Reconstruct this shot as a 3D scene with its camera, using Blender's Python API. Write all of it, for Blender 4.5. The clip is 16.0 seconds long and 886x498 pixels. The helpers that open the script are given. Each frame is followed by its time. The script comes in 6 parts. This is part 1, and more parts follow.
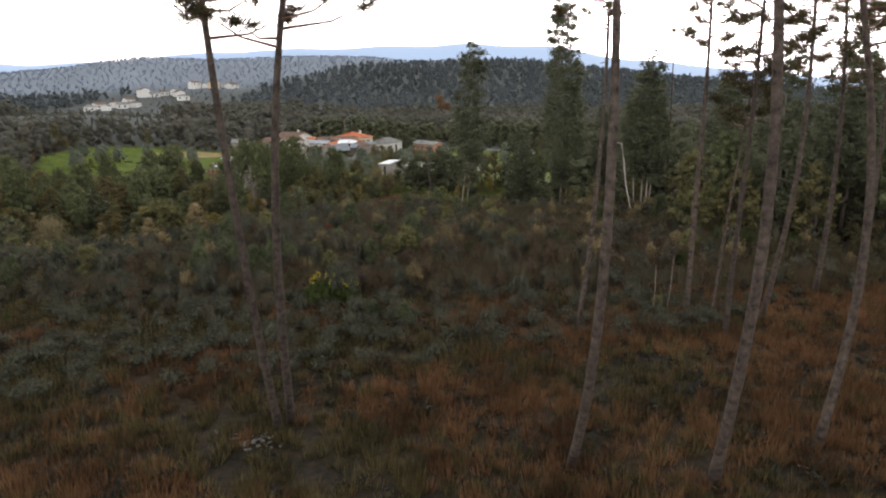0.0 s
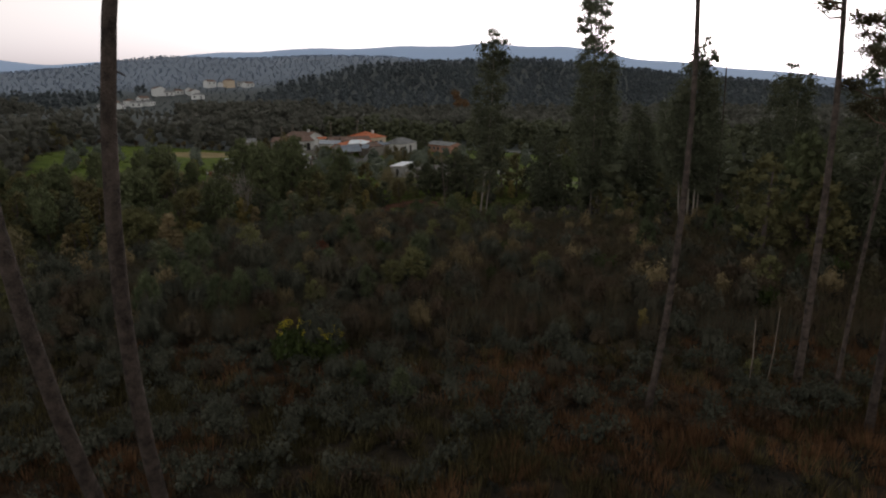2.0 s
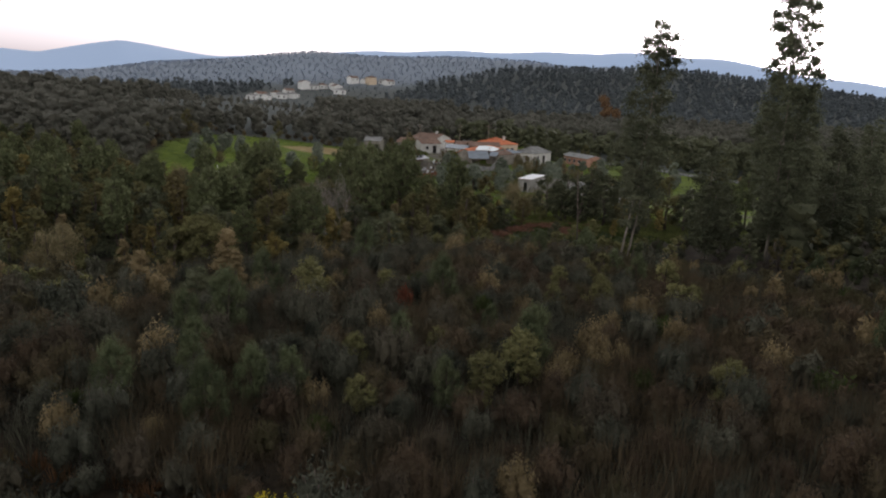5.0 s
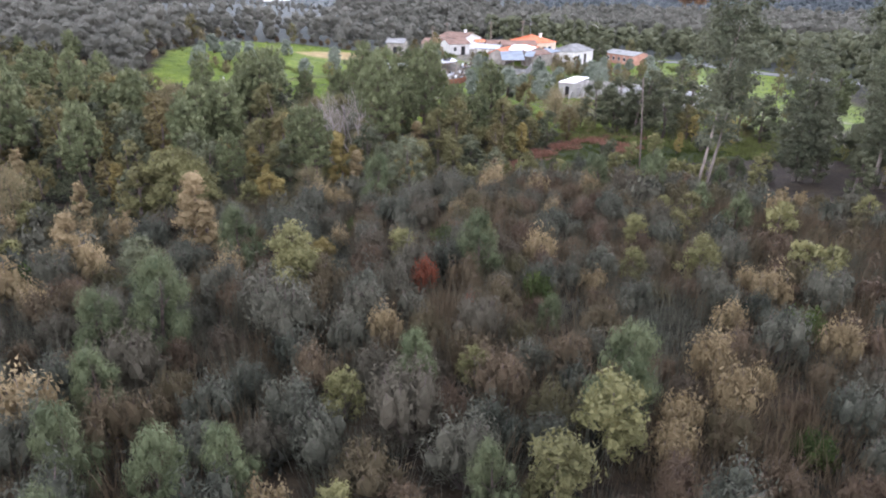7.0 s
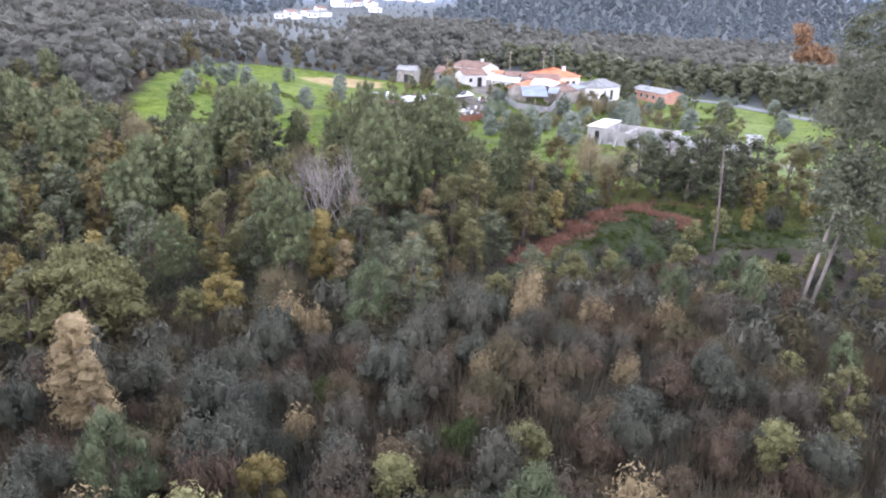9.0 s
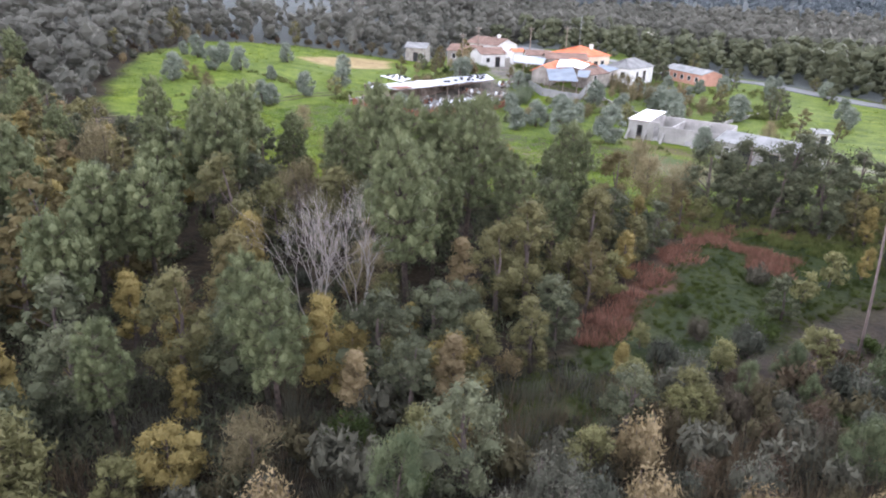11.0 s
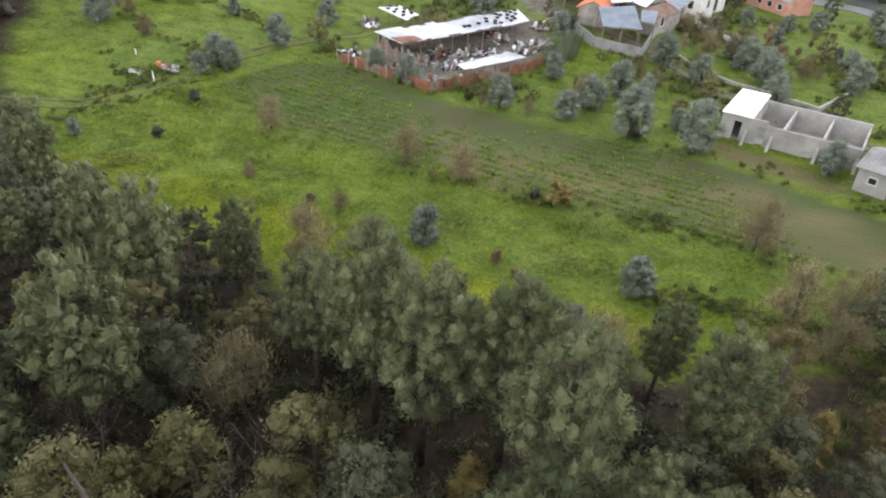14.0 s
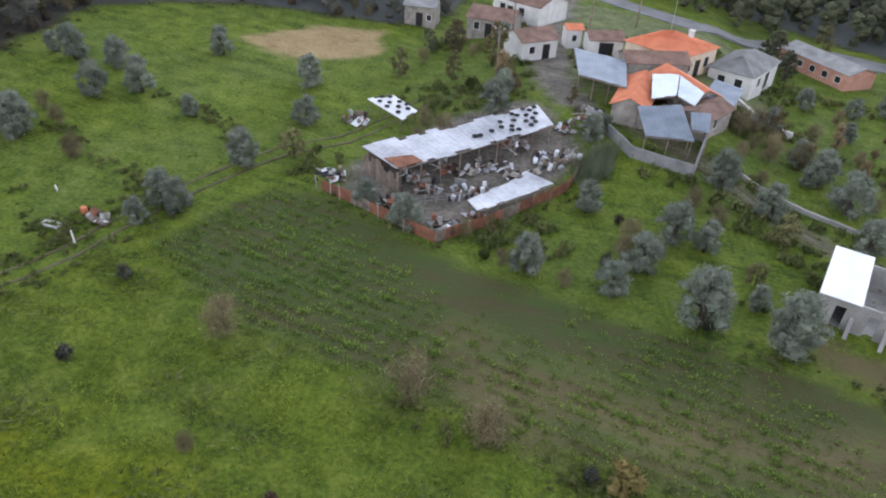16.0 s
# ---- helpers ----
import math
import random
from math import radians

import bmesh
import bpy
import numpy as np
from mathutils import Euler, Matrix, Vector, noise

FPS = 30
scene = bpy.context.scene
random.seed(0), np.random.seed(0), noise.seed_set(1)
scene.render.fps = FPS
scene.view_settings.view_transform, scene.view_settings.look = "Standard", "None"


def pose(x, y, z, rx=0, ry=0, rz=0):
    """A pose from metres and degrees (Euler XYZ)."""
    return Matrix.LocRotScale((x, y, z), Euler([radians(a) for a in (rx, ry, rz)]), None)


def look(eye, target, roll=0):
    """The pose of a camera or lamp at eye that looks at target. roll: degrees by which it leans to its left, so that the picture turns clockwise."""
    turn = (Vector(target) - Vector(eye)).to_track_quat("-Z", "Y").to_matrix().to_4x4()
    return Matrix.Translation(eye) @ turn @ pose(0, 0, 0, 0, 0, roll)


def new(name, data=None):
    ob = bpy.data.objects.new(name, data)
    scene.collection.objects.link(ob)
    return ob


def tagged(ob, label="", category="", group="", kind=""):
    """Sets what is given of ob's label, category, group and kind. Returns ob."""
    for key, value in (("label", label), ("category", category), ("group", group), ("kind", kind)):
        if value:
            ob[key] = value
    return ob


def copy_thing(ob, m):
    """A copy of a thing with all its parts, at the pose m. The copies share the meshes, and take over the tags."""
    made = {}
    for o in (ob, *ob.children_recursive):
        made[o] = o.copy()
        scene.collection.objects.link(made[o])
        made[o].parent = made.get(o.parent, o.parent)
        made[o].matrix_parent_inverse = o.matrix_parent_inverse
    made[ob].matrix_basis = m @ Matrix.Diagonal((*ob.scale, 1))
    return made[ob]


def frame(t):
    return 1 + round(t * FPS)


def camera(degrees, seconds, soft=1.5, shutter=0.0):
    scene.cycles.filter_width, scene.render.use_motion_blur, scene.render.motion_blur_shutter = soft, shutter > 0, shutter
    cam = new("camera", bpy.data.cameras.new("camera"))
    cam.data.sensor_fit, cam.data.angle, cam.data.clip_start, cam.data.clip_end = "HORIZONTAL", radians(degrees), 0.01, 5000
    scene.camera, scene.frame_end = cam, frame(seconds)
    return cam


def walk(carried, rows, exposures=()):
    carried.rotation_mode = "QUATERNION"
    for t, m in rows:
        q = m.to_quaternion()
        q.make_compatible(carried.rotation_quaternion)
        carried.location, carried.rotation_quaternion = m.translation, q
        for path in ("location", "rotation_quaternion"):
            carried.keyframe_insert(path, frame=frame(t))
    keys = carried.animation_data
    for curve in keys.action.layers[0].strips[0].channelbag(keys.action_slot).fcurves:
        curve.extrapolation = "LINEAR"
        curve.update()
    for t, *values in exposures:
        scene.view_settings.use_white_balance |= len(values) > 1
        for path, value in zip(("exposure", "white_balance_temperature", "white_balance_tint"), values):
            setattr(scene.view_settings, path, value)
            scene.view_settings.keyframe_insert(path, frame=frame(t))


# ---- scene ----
cam = camera(66.2, 16.0, soft=2.0)
PATH = [
    (0, (0.799, -0.275, 12.547), (0.769, 1.676, 12.106), -1.0),
    (0.5, (0.801, 2.368, 12.429), (0.777, 4.319, 11.989), -1.1),
    (1, (0.834, 5.025, 12.282), (0.804, 6.979, 11.854), -1.1),
    (1.5, (0.819, 7.65, 12.167), (0.78, 9.604, 11.747), -0.2),
    (2, (0.767, 10.508, 11.941), (0.689, 12.458, 11.502), -0.8),
    (2.5, (0.669, 13.379, 11.753), (0.583, 15.326, 11.305), -1.0),
    (3, (0.573, 16.124, 11.723), (0.469, 18.065, 11.252), -0.7),
    (3.5, (0.384, 19.321, 11.586), (0.261, 21.259, 11.106), 0.1),
    (4, (0.446, 21.973, 11.609), (0.271, 23.915, 11.165), 1.8),
    (4.5, (0.276, 23.916, 11.803), (-0.088, 25.837, 11.386), 3.4),
    (6.8, (-2.812, 36.737, 11.187), (-3.317, 38.55, 10.512), 0.4),
    (7, (-3.152, 38.01, 11.237), (-3.657, 39.813, 10.535), 0.4),
    (7.5, (-4.183, 41.45, 11.48), (-4.689, 43.267, 10.815), 1.5),
    (8, (-5.299, 44.864, 11.833), (-5.81, 46.679, 11.165), 1.8),
    (8.5, (-6.585, 48.403, 12.078), (-7.102, 50.223, 11.431), 2.2),
    (9, (-7.79, 51.872, 12.354), (-8.316, 53.688, 11.703), 2.3),
    (9.2, (-8.304, 53.238, 12.5), (-8.834, 55.054, 11.851), 2.2),
    (11.3, (-14.751, 66.599, 13.697), (-15.273, 68.363, 12.911), 2.1),
    (11.5, (-15.373, 68.128, 13.918), (-15.892, 69.871, 13.087), 2.3),
    (12, (-17.159, 72.497, 14.839), (-17.673, 74.238, 14.0), 2.3),
    (12.5, (-19.014, 76.848, 15.97), (-19.52, 78.569, 15.087), 2.5),
    (13, (-20.702, 81.462, 17.131), (-21.209, 83.177, 16.234), 2.4),
    (13.5, (-22.472, 85.964, 18.32), (-22.955, 87.636, 17.334), 2.8),
    (14, (-24.334, 90.607, 19.847), (-24.791, 92.228, 18.768), 3.3),
    (14.5, (-26.358, 95.397, 21.163), (-26.799, 97.005, 20.059), 3.5),
    (15, (-27.877, 100.75, 22.686), (-28.327, 102.345, 21.567), 3.1),
    (15.5, (-30.132, 106.217, 24.656), (-30.552, 107.758, 23.453), 3.6),
    (16, (-32.695, 111.624, 25.764), (-33.121, 113.234, 24.656), 3.6),
]
EXPOSURES = ((0, 2.8, 6250, 10), (1.5, 2.75, 6250, 10), (2, 1.38, 6200, 10), (3, 1.36, 6250, 10), (3.7, 1.33, 6250, 10), (4.7, 1.75, 6200, 11), (6.8, 4.12, 5480, 20), (9, 4.43, 5300, 23),
             (11.5, 4.15, 5500, 19), (12.5, 4.12, 5600, 18), (13.5, 3.85, 5850, 13), (14.2, 3.6, 5900, 12), (15, 3.25, 5750, 11), (16, 3.12, 5400, 15))
walk(cam, [(t, look(eye, target, roll)) for t, eye, target, roll in PATH], EXPOSURES)

# ---- light ----
SUN_EL, SUN_AZ = 4.0, 16.0          # degrees: height, and clockwise from ahead (+y)
world = bpy.data.worlds.new("dusk_sky")
scene.world = world
world.use_nodes = True
wn = world.node_tree
wn.nodes.clear()
sky = wn.nodes.new("ShaderNodeTexSky")
sky.sky_type = "NISHITA"
sky.sun_disc = False
sky.sun_elevation = radians(SUN_EL)
sky.sun_rotation = radians(SUN_AZ)
sky.air_density, sky.dust_density, sky.ozone_density = 3.0, 1.0, 1.0
veil = wn.nodes.new("ShaderNodeHueSaturation")      # thin even cloud: little colour left in the sky
veil.inputs["Saturation"].default_value = 0.16
bg = wn.nodes.new("ShaderNodeBackground")
bg.inputs["Strength"].default_value = 0.15
wout = wn.nodes.new("ShaderNodeOutputWorld")
wn.links.new(sky.outputs[0], veil.inputs["Color"])
wn.links.new(veil.outputs[0], bg.inputs["Color"])
wn.links.new(bg.outputs[0], wout.inputs[0])
sun_data = bpy.data.lights.new("sun", "SUN")
sun_data.energy, sun_data.angle, sun_data.color = 0.12, radians(40), (1.0, 0.95, 0.9)
sun = new("sun", sun_data)
sun.matrix_world = look((0, 0, 60), (-math.sin(radians(SUN_AZ)) * 60, -math.cos(radians(SUN_AZ)) * 60, 60 - math.tan(radians(SUN_EL + 3)) * 60))


# ---- materials ----
def mat(name, dark, light, scale=3.0, rough=0.85, bump=0.2, fine=25.0, rand=0.25, island=0.0, metal=0.0, warm=None, spec=0.3, leaf=0.0):
    """A surface of two tones in noise at two scales, varied from object to object and, if wanted, from piece to piece."""
    m = bpy.data.materials.new(name)
    m.use_nodes = True
    nt = m.node_tree
    b = nt.nodes["Principled BSDF"]
    b.inputs["Roughness"].default_value, b.inputs["Metallic"].default_value = rough, metal
    b.inputs["Specular IOR Level"].default_value = 0.1 if leaf else spec
    co = nt.nodes.new("ShaderNodeNewGeometry")
    n1, n2 = nt.nodes.new("ShaderNodeTexNoise"), nt.nodes.new("ShaderNodeTexNoise")
    n1.inputs["Scale"].default_value, n2.inputs["Scale"].default_value = scale, fine
    n1.inputs["Detail"].default_value, n2.inputs["Detail"].default_value = 4, 5
    for n in (n1, n2):
        nt.links.new(co.outputs["Position"], n.inputs["Vector"])
    addn = nt.nodes.new("ShaderNodeMath")
    addn.operation = "MULTIPLY_ADD"
    nt.links.new(n2.outputs["Fac"], addn.inputs[0])
    addn.inputs[1].default_value = 0.5
    nt.links.new(n1.outputs["Fac"], addn.inputs[2])
    ramp = nt.nodes.new("ShaderNodeValToRGB")
    ramp.color_ramp.elements[0].position, ramp.color_ramp.elements[1].position = 0.5, 1.0
    ramp.color_ramp.elements[0].color, ramp.color_ramp.elements[1].color = (*dark, 1), (*light, 1)
    nt.links.new(addn.outputs[0], ramp.inputs[0])
    last = ramp.outputs[0]
    info = nt.nodes.new("ShaderNodeObjectInfo")
    for src, amount in ((info.outputs["Random"], rand), (co.outputs["Random Per Island"], island)):
        if amount:
            span = nt.nodes.new("ShaderNodeMapRange")
            span.inputs["To Min"].default_value, span.inputs["To Max"].default_value = 1 - amount, 1 + amount
            nt.links.new(src, span.inputs["Value"])
            hs = nt.nodes.new("ShaderNodeHueSaturation")
            nt.links.new(span.outputs[0], hs.inputs["Value"])
            nt.links.new(last, hs.inputs["Color"])
            last = hs.outputs[0]
    if warm:
        mix = nt.nodes.new("ShaderNodeMix")
        mix.data_type = "RGBA"
        mix.inputs[7].default_value = (*warm, 1)
        pw = nt.nodes.new("ShaderNodeMath")
        pw.operation = "POWER"
        pw.inputs[1].default_value = 2.2
        nt.links.new(info.outputs["Random"], pw.inputs[0])
        nt.links.new(pw.outputs[0], mix.inputs[0])
        nt.links.new(last, mix.inputs[6])
        last = mix.outputs[2]
    nt.links.new(last, b.inputs["Base Color"])
    if bump:
        bp = nt.nodes.new("ShaderNodeBump")
        bp.inputs["Strength"].default_value, bp.inputs["Distance"].default_value = bump, 0.05
        nt.links.new(n2.outputs["Fac"], bp.inputs["Height"])
        nt.links.new(bp.outputs[0], b.inputs["Normal"])
    if leaf:
        tr, both = nt.nodes.new("ShaderNodeBsdfTranslucent"), nt.nodes.new("ShaderNodeMixShader")
        both.inputs[0].default_value = leaf
        nt.links.new(last, tr.inputs["Color"])
        nt.links.new(b.outputs[0], both.inputs[1])
        nt.links.new(tr.outputs[0], both.inputs[2])
        nt.links.new(both.outputs[0], nt.nodes["Material Output"].inputs["Surface"])
    return m


M_BARK = mat("pine_bark", (0.026, 0.02, 0.017), (0.15, 0.116, 0.098), 5.0, 0.95, 1.0, 34)
M_BARK_RED = mat("upper_pine_bark", (0.09, 0.055, 0.04), (0.17, 0.10, 0.07), 2.0, 0.9, 0.6, 20)
M_EUC_BARK = mat("eucalyptus_bark", (0.15, 0.125, 0.105), (0.33, 0.29, 0.25), 0.8, 0.8, 0.3, 8)
M_PALE_BARK = mat("bare_pale_bark", (0.22, 0.19, 0.17), (0.42, 0.38, 0.35), 1.5, 0.9, 0.4, 18)
M_TWIG = mat("twig", (0.07, 0.055, 0.05), (0.14, 0.11, 0.10), 3, 0.95, 0.2)
M_NEEDLE = mat("pine_needles", (0.07, 0.083, 0.042), (0.175, 0.188, 0.094), 0.8, 0.7, 0, 9, 0.12, 0.12, leaf=0.25)
# High crowns: orange-brown dusk light is put into the needle colour.
M_NEEDLE_DUSK = mat("dusk_lit_pine_needles", (0.055, 0.05, 0.026), (0.14, 0.115, 0.06), 0.8, 0.7, 0, 9, 0.2, 0.12, leaf=0.25)
M_OAK = mat("oak_leaves", (0.08, 0.078, 0.036), (0.2, 0.185, 0.085), 0.7, 0.75, 0, 9, 0.25, 0.12, warm=(0.11, 0.088, 0.04), leaf=0.25)
M_OAK_DARK = mat("evergreen_oak_leaves", (0.05, 0.056, 0.034), (0.135, 0.14, 0.082), 0.7, 0.7, 0, 9, 0.2, 0.12, leaf=0.25)
M_YELLOW = mat("yellowing_leaves", (0.125, 0.098, 0.035), (0.28, 0.225, 0.085), 0.8, 0.75, 0, 9, 0.2, 0.12, leaf=0.25)
M_SALLOW = mat("pale_green_leaves", (0.098, 0.096, 0.044), (0.22, 0.208, 0.092), 0.8, 0.75, 0, 9, 0.2, 0.12, leaf=0.25)
M_TAN = mat("dry_tan_leaves", (0.125, 0.096, 0.052), (0.275, 0.215, 0.12), 0.8, 0.85, 0, 9, 0.2, 0.12, leaf=0.25)
M_RUST = mat("rust_red_leaves", (0.136, 0.048, 0.028), (0.264, 0.096, 0.056), 0.8, 0.85, 0, 9, 0.15, 0.12, leaf=0.25)
M_OLIVE = mat("olive_leaves", (0.128, 0.145, 0.115), (0.24, 0.265, 0.205), 0.9, 0.65, 0, 9, 0.15, 0.12, leaf=0.25)
M_EUC = mat("eucalyptus_leaves", (0.06, 0.07, 0.042), (0.15, 0.156, 0.1), 0.5, 0.6, 0, 7, 0.15, 0.12, leaf=0.25)
M_EUC_BROWN = mat("withered_eucalyptus_leaves", (0.15, 0.092, 0.05), (0.29, 0.18, 0.1), 0.5, 0.8, 0, 7, 0.1, 0.22, leaf=0.25)
M_HEATH = mat("heath_leaves", (0.036, 0.041, 0.03), (0.135, 0.138, 0.104), 0.9, 0.85, 0, 9, 0.3, 0.12, warm=(0.075, 0.06, 0.042), leaf=0.25)
M_HEATH_BROWN = mat("brown_heath_leaves", (0.058, 0.042, 0.029), (0.155, 0.112, 0.076), 0.9, 0.9, 0, 9, 0.3, 0.12, warm=(0.075, 0.068, 0.036), leaf=0.25)
M_BROOM = mat("broom_leaves", (0.022, 0.034, 0.01), (0.07, 0.088, 0.026), 0.9, 0.75, 0, 9, 0.2, 0.12, leaf=0.25)
M_FLOWER = mat("gorse_flowers", (0.42, 0.33, 0.02), (0.6, 0.5, 0.04), 3, 0.7, 0, 9, 0, 0.15, leaf=0.2)
M_BRACKEN = mat("bracken_fronds", (0.14, 0.075, 0.052), (0.28, 0.152, 0.11), 0.6, 0.9, 0, 9, 0, 0.4, leaf=0.25)
M_TUFT = mat("dry_grass_blades", (0.06, 0.035, 0.02), (0.225, 0.122, 0.062), 0.35, 0.9, 0, 4, 0, 0.4, leaf=0.25)
M_GRASS = mat("meadow_grass_blades", (0.075, 0.12, 0.014), (0.205, 0.25, 0.032), 0.2, 0.8, 0, 2, 0, 0.45, leaf=0.25)
# Leaf colour of the distant woods, greyed and lightened to imitate haze.
M_FAR_HAZY = mat("hazy_far_wood_leaves", (0.14, 0.139, 0.116), (0.222, 0.218, 0.186), 0.03, 0.9, 0, 0.3, 0, 0.15, leaf=0.6)
# Hill leaves: distance haze is put into the colour, bluer and paler further off.
M_HILL_HAZY = mat("hazy_hill_leaves", (0.14, 0.16, 0.17), (0.2, 0.225, 0.24), 0.012, 0.9, 0, 0.05, 0, 0.07, leaf=0.6)
M_HILL_FAR_HAZY = mat("hazy_far_hill_leaves", (0.3, 0.345, 0.42), (0.4, 0.45, 0.54), 0.006, 0.9, 0, 0.03, 0, 0.05, leaf=0.6)
M_NEEDLE_PALE = mat("pale_pine_needles", (0.055, 0.07, 0.036), (0.135, 0.15, 0.08), 0.8, 0.7, 0, 9, 0.2, 0.12, leaf=0.25)
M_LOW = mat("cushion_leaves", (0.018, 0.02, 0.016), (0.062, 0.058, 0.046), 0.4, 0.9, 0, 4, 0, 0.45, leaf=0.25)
M_GRASS_DARK = mat("rough_grass_blades", (0.03, 0.045, 0.01), (0.085, 0.098, 0.024), 0.4, 0.85, 0, 3, 0, 0.35, leaf=0.25)
M_GRASS_PALE = mat("cane_leaves", (0.105, 0.128, 0.075), (0.195, 0.217, 0.143), 0.5, 0.8, 0, 4, 0, 0.3, leaf=0.3)
M_STRAW = mat("straw_grass_blades", (0.038, 0.033, 0.016), (0.13, 0.106, 0.05), 0.35, 0.9, 0, 4, 0, 0.6, leaf=0.25)
M_CROP = mat("crop_leaves", (0.1, 0.16, 0.03), (0.2, 0.265, 0.056), 0.3, 0.8, 0, 3, 0, 0.3, leaf=0.3)
M_TIN = mat("galvanised_sheet", (0.27, 0.28, 0.31), (0.55, 0.56, 0.6), 0.3, 0.6, 0.15, 2.2, 0.1, 0.05, 0.1)
M_TIN_WHITE = mat("white_painted_sheet", (0.6, 0.61, 0.65), (0.76, 0.77, 0.8), 0.5, 0.5, 0.05, 6, 0.03)
M_TIN_BLUE = mat("blue_grey_sheet", (0.13, 0.155, 0.195), (0.215, 0.245, 0.29), 0.6, 0.6, 0.1, 6, 0.08, 0.05, 0.2)
M_RUSTY = mat("rusty_sheet", (0.13, 0.058, 0.036), (0.29, 0.13, 0.078), 1.2, 0.9, 0.3, 9, 0.15, 0.1)
M_TILE = mat("orange_roof_tile", (0.42, 0.13, 0.06), (0.62, 0.23, 0.12), 0.8, 0.8, 0.3, 12, 0.06, 0.15)
M_TILE_OLD = mat("weathered_roof_tile", (0.115, 0.072, 0.056), (0.25, 0.165, 0.13), 0.8, 0.9, 0.4, 12, 0.1, 0.2)
M_FIBRE = mat("grey_fibre_cement", (0.15, 0.15, 0.15), (0.31, 0.305, 0.3), 0.7, 0.9, 0.3, 10, 0.1, 0.1)
M_PLASTER = mat("white_plaster", (0.5, 0.49, 0.475), (0.68, 0.67, 0.65), 0.8, 0.9, 0.15, 14, 0.05)
M_WHITEWASH = mat("whitewashed_wall", (0.64, 0.64, 0.63), (0.75, 0.75, 0.74), 0.8, 0.9, 0.1, 14, 0.04)
M_CREAM = mat("cream_plaster", (0.58, 0.46, 0.33), (0.72, 0.60, 0.46), 0.8, 0.9, 0.15, 14, 0.05)
M_PINK = mat("pink_brick", (0.40, 0.20, 0.145), (0.58, 0.33, 0.25), 1.0, 0.9, 0.3, 16, 0.05)
M_CONCRETE = mat("bare_concrete", (0.22, 0.21, 0.2), (0.42, 0.4, 0.38), 0.6, 0.92, 0.3, 9, 0.06)
M_STONE = mat("old_stone", (0.18, 0.16, 0.14), (0.38, 0.35, 0.31), 1.2, 0.95, 0.6, 9, 0.1)
M_ROCK = mat("weathered_rock", (0.08, 0.076, 0.072), (0.20, 0.19, 0.18), 6, 0.95, 0.6, 20, 0.3)
M_HOLE = mat("dark_opening", (0.012, 0.012, 0.013), (0.02, 0.02, 0.02), 2, 0.6, 0, 9, 0)
M_WOOD = mat("weathered_wood", (0.12, 0.09, 0.07), (0.28, 0.23, 0.19), 2, 0.9, 0.4, 20, 0.2)
M_RUBBER = mat("tyre_rubber", (0.018, 0.018, 0.02), (0.04, 0.04, 0.042), 3, 0.8, 0.1)
M_TARMAC = mat("road_tarmac", (0.12, 0.12, 0.124), (0.21, 0.21, 0.215), 0.4, 0.9, 0.2, 12, 0)
M_DIRT = mat("trodden_earth", (0.06, 0.058, 0.028), (0.15, 0.13, 0.075), 0.5, 0.95, 0.5, 5, 0)
M_PATH = mat("trodden_dry_grass", (0.1, 0.09, 0.03), (0.2, 0.165, 0.085), 0.4, 0.95, 0.5, 4, 0)
M_SCRAP = mat("scrap", (0.12, 0.115, 0.11), (0.55, 0.54, 0.52), 2.5, 0.7, 0.1, 14, 0.5, 0.5)
M_DRY_TWIG = mat("leafless_twigs", (0.13, 0.11, 0.06), (0.26, 0.22, 0.13), 0.8, 0.9, 0, 9, 0.25, 0.25, leaf=0.3)
M_WEED = mat("weeds", (0.07, 0.09, 0.028), (0.185, 0.195, 0.07), 0.25, 0.9, 0, 2.5, 0, 0.3, leaf=0.25)
M_GLASS = mat("translucent_roof_sheet", (0.38, 0.44, 0.5), (0.52, 0.58, 0.63), 0.6, 0.3, 0, 6, 0)


# ---- shaping helpers ----
def sm(a, b, v):
    t = np.clip((v - a) / (b - a), 0, 1)
    return t * t * (3 - 2 * t)


def steps(v, pts):
    """Eased steps from point to point."""
    z = np.full(np.shape(v), float(pts[0][1]))
    for (a, p), (b, q) in zip(pts, pts[1:]):
        z = z + (q - p) * sm(a, b, v)
    return z


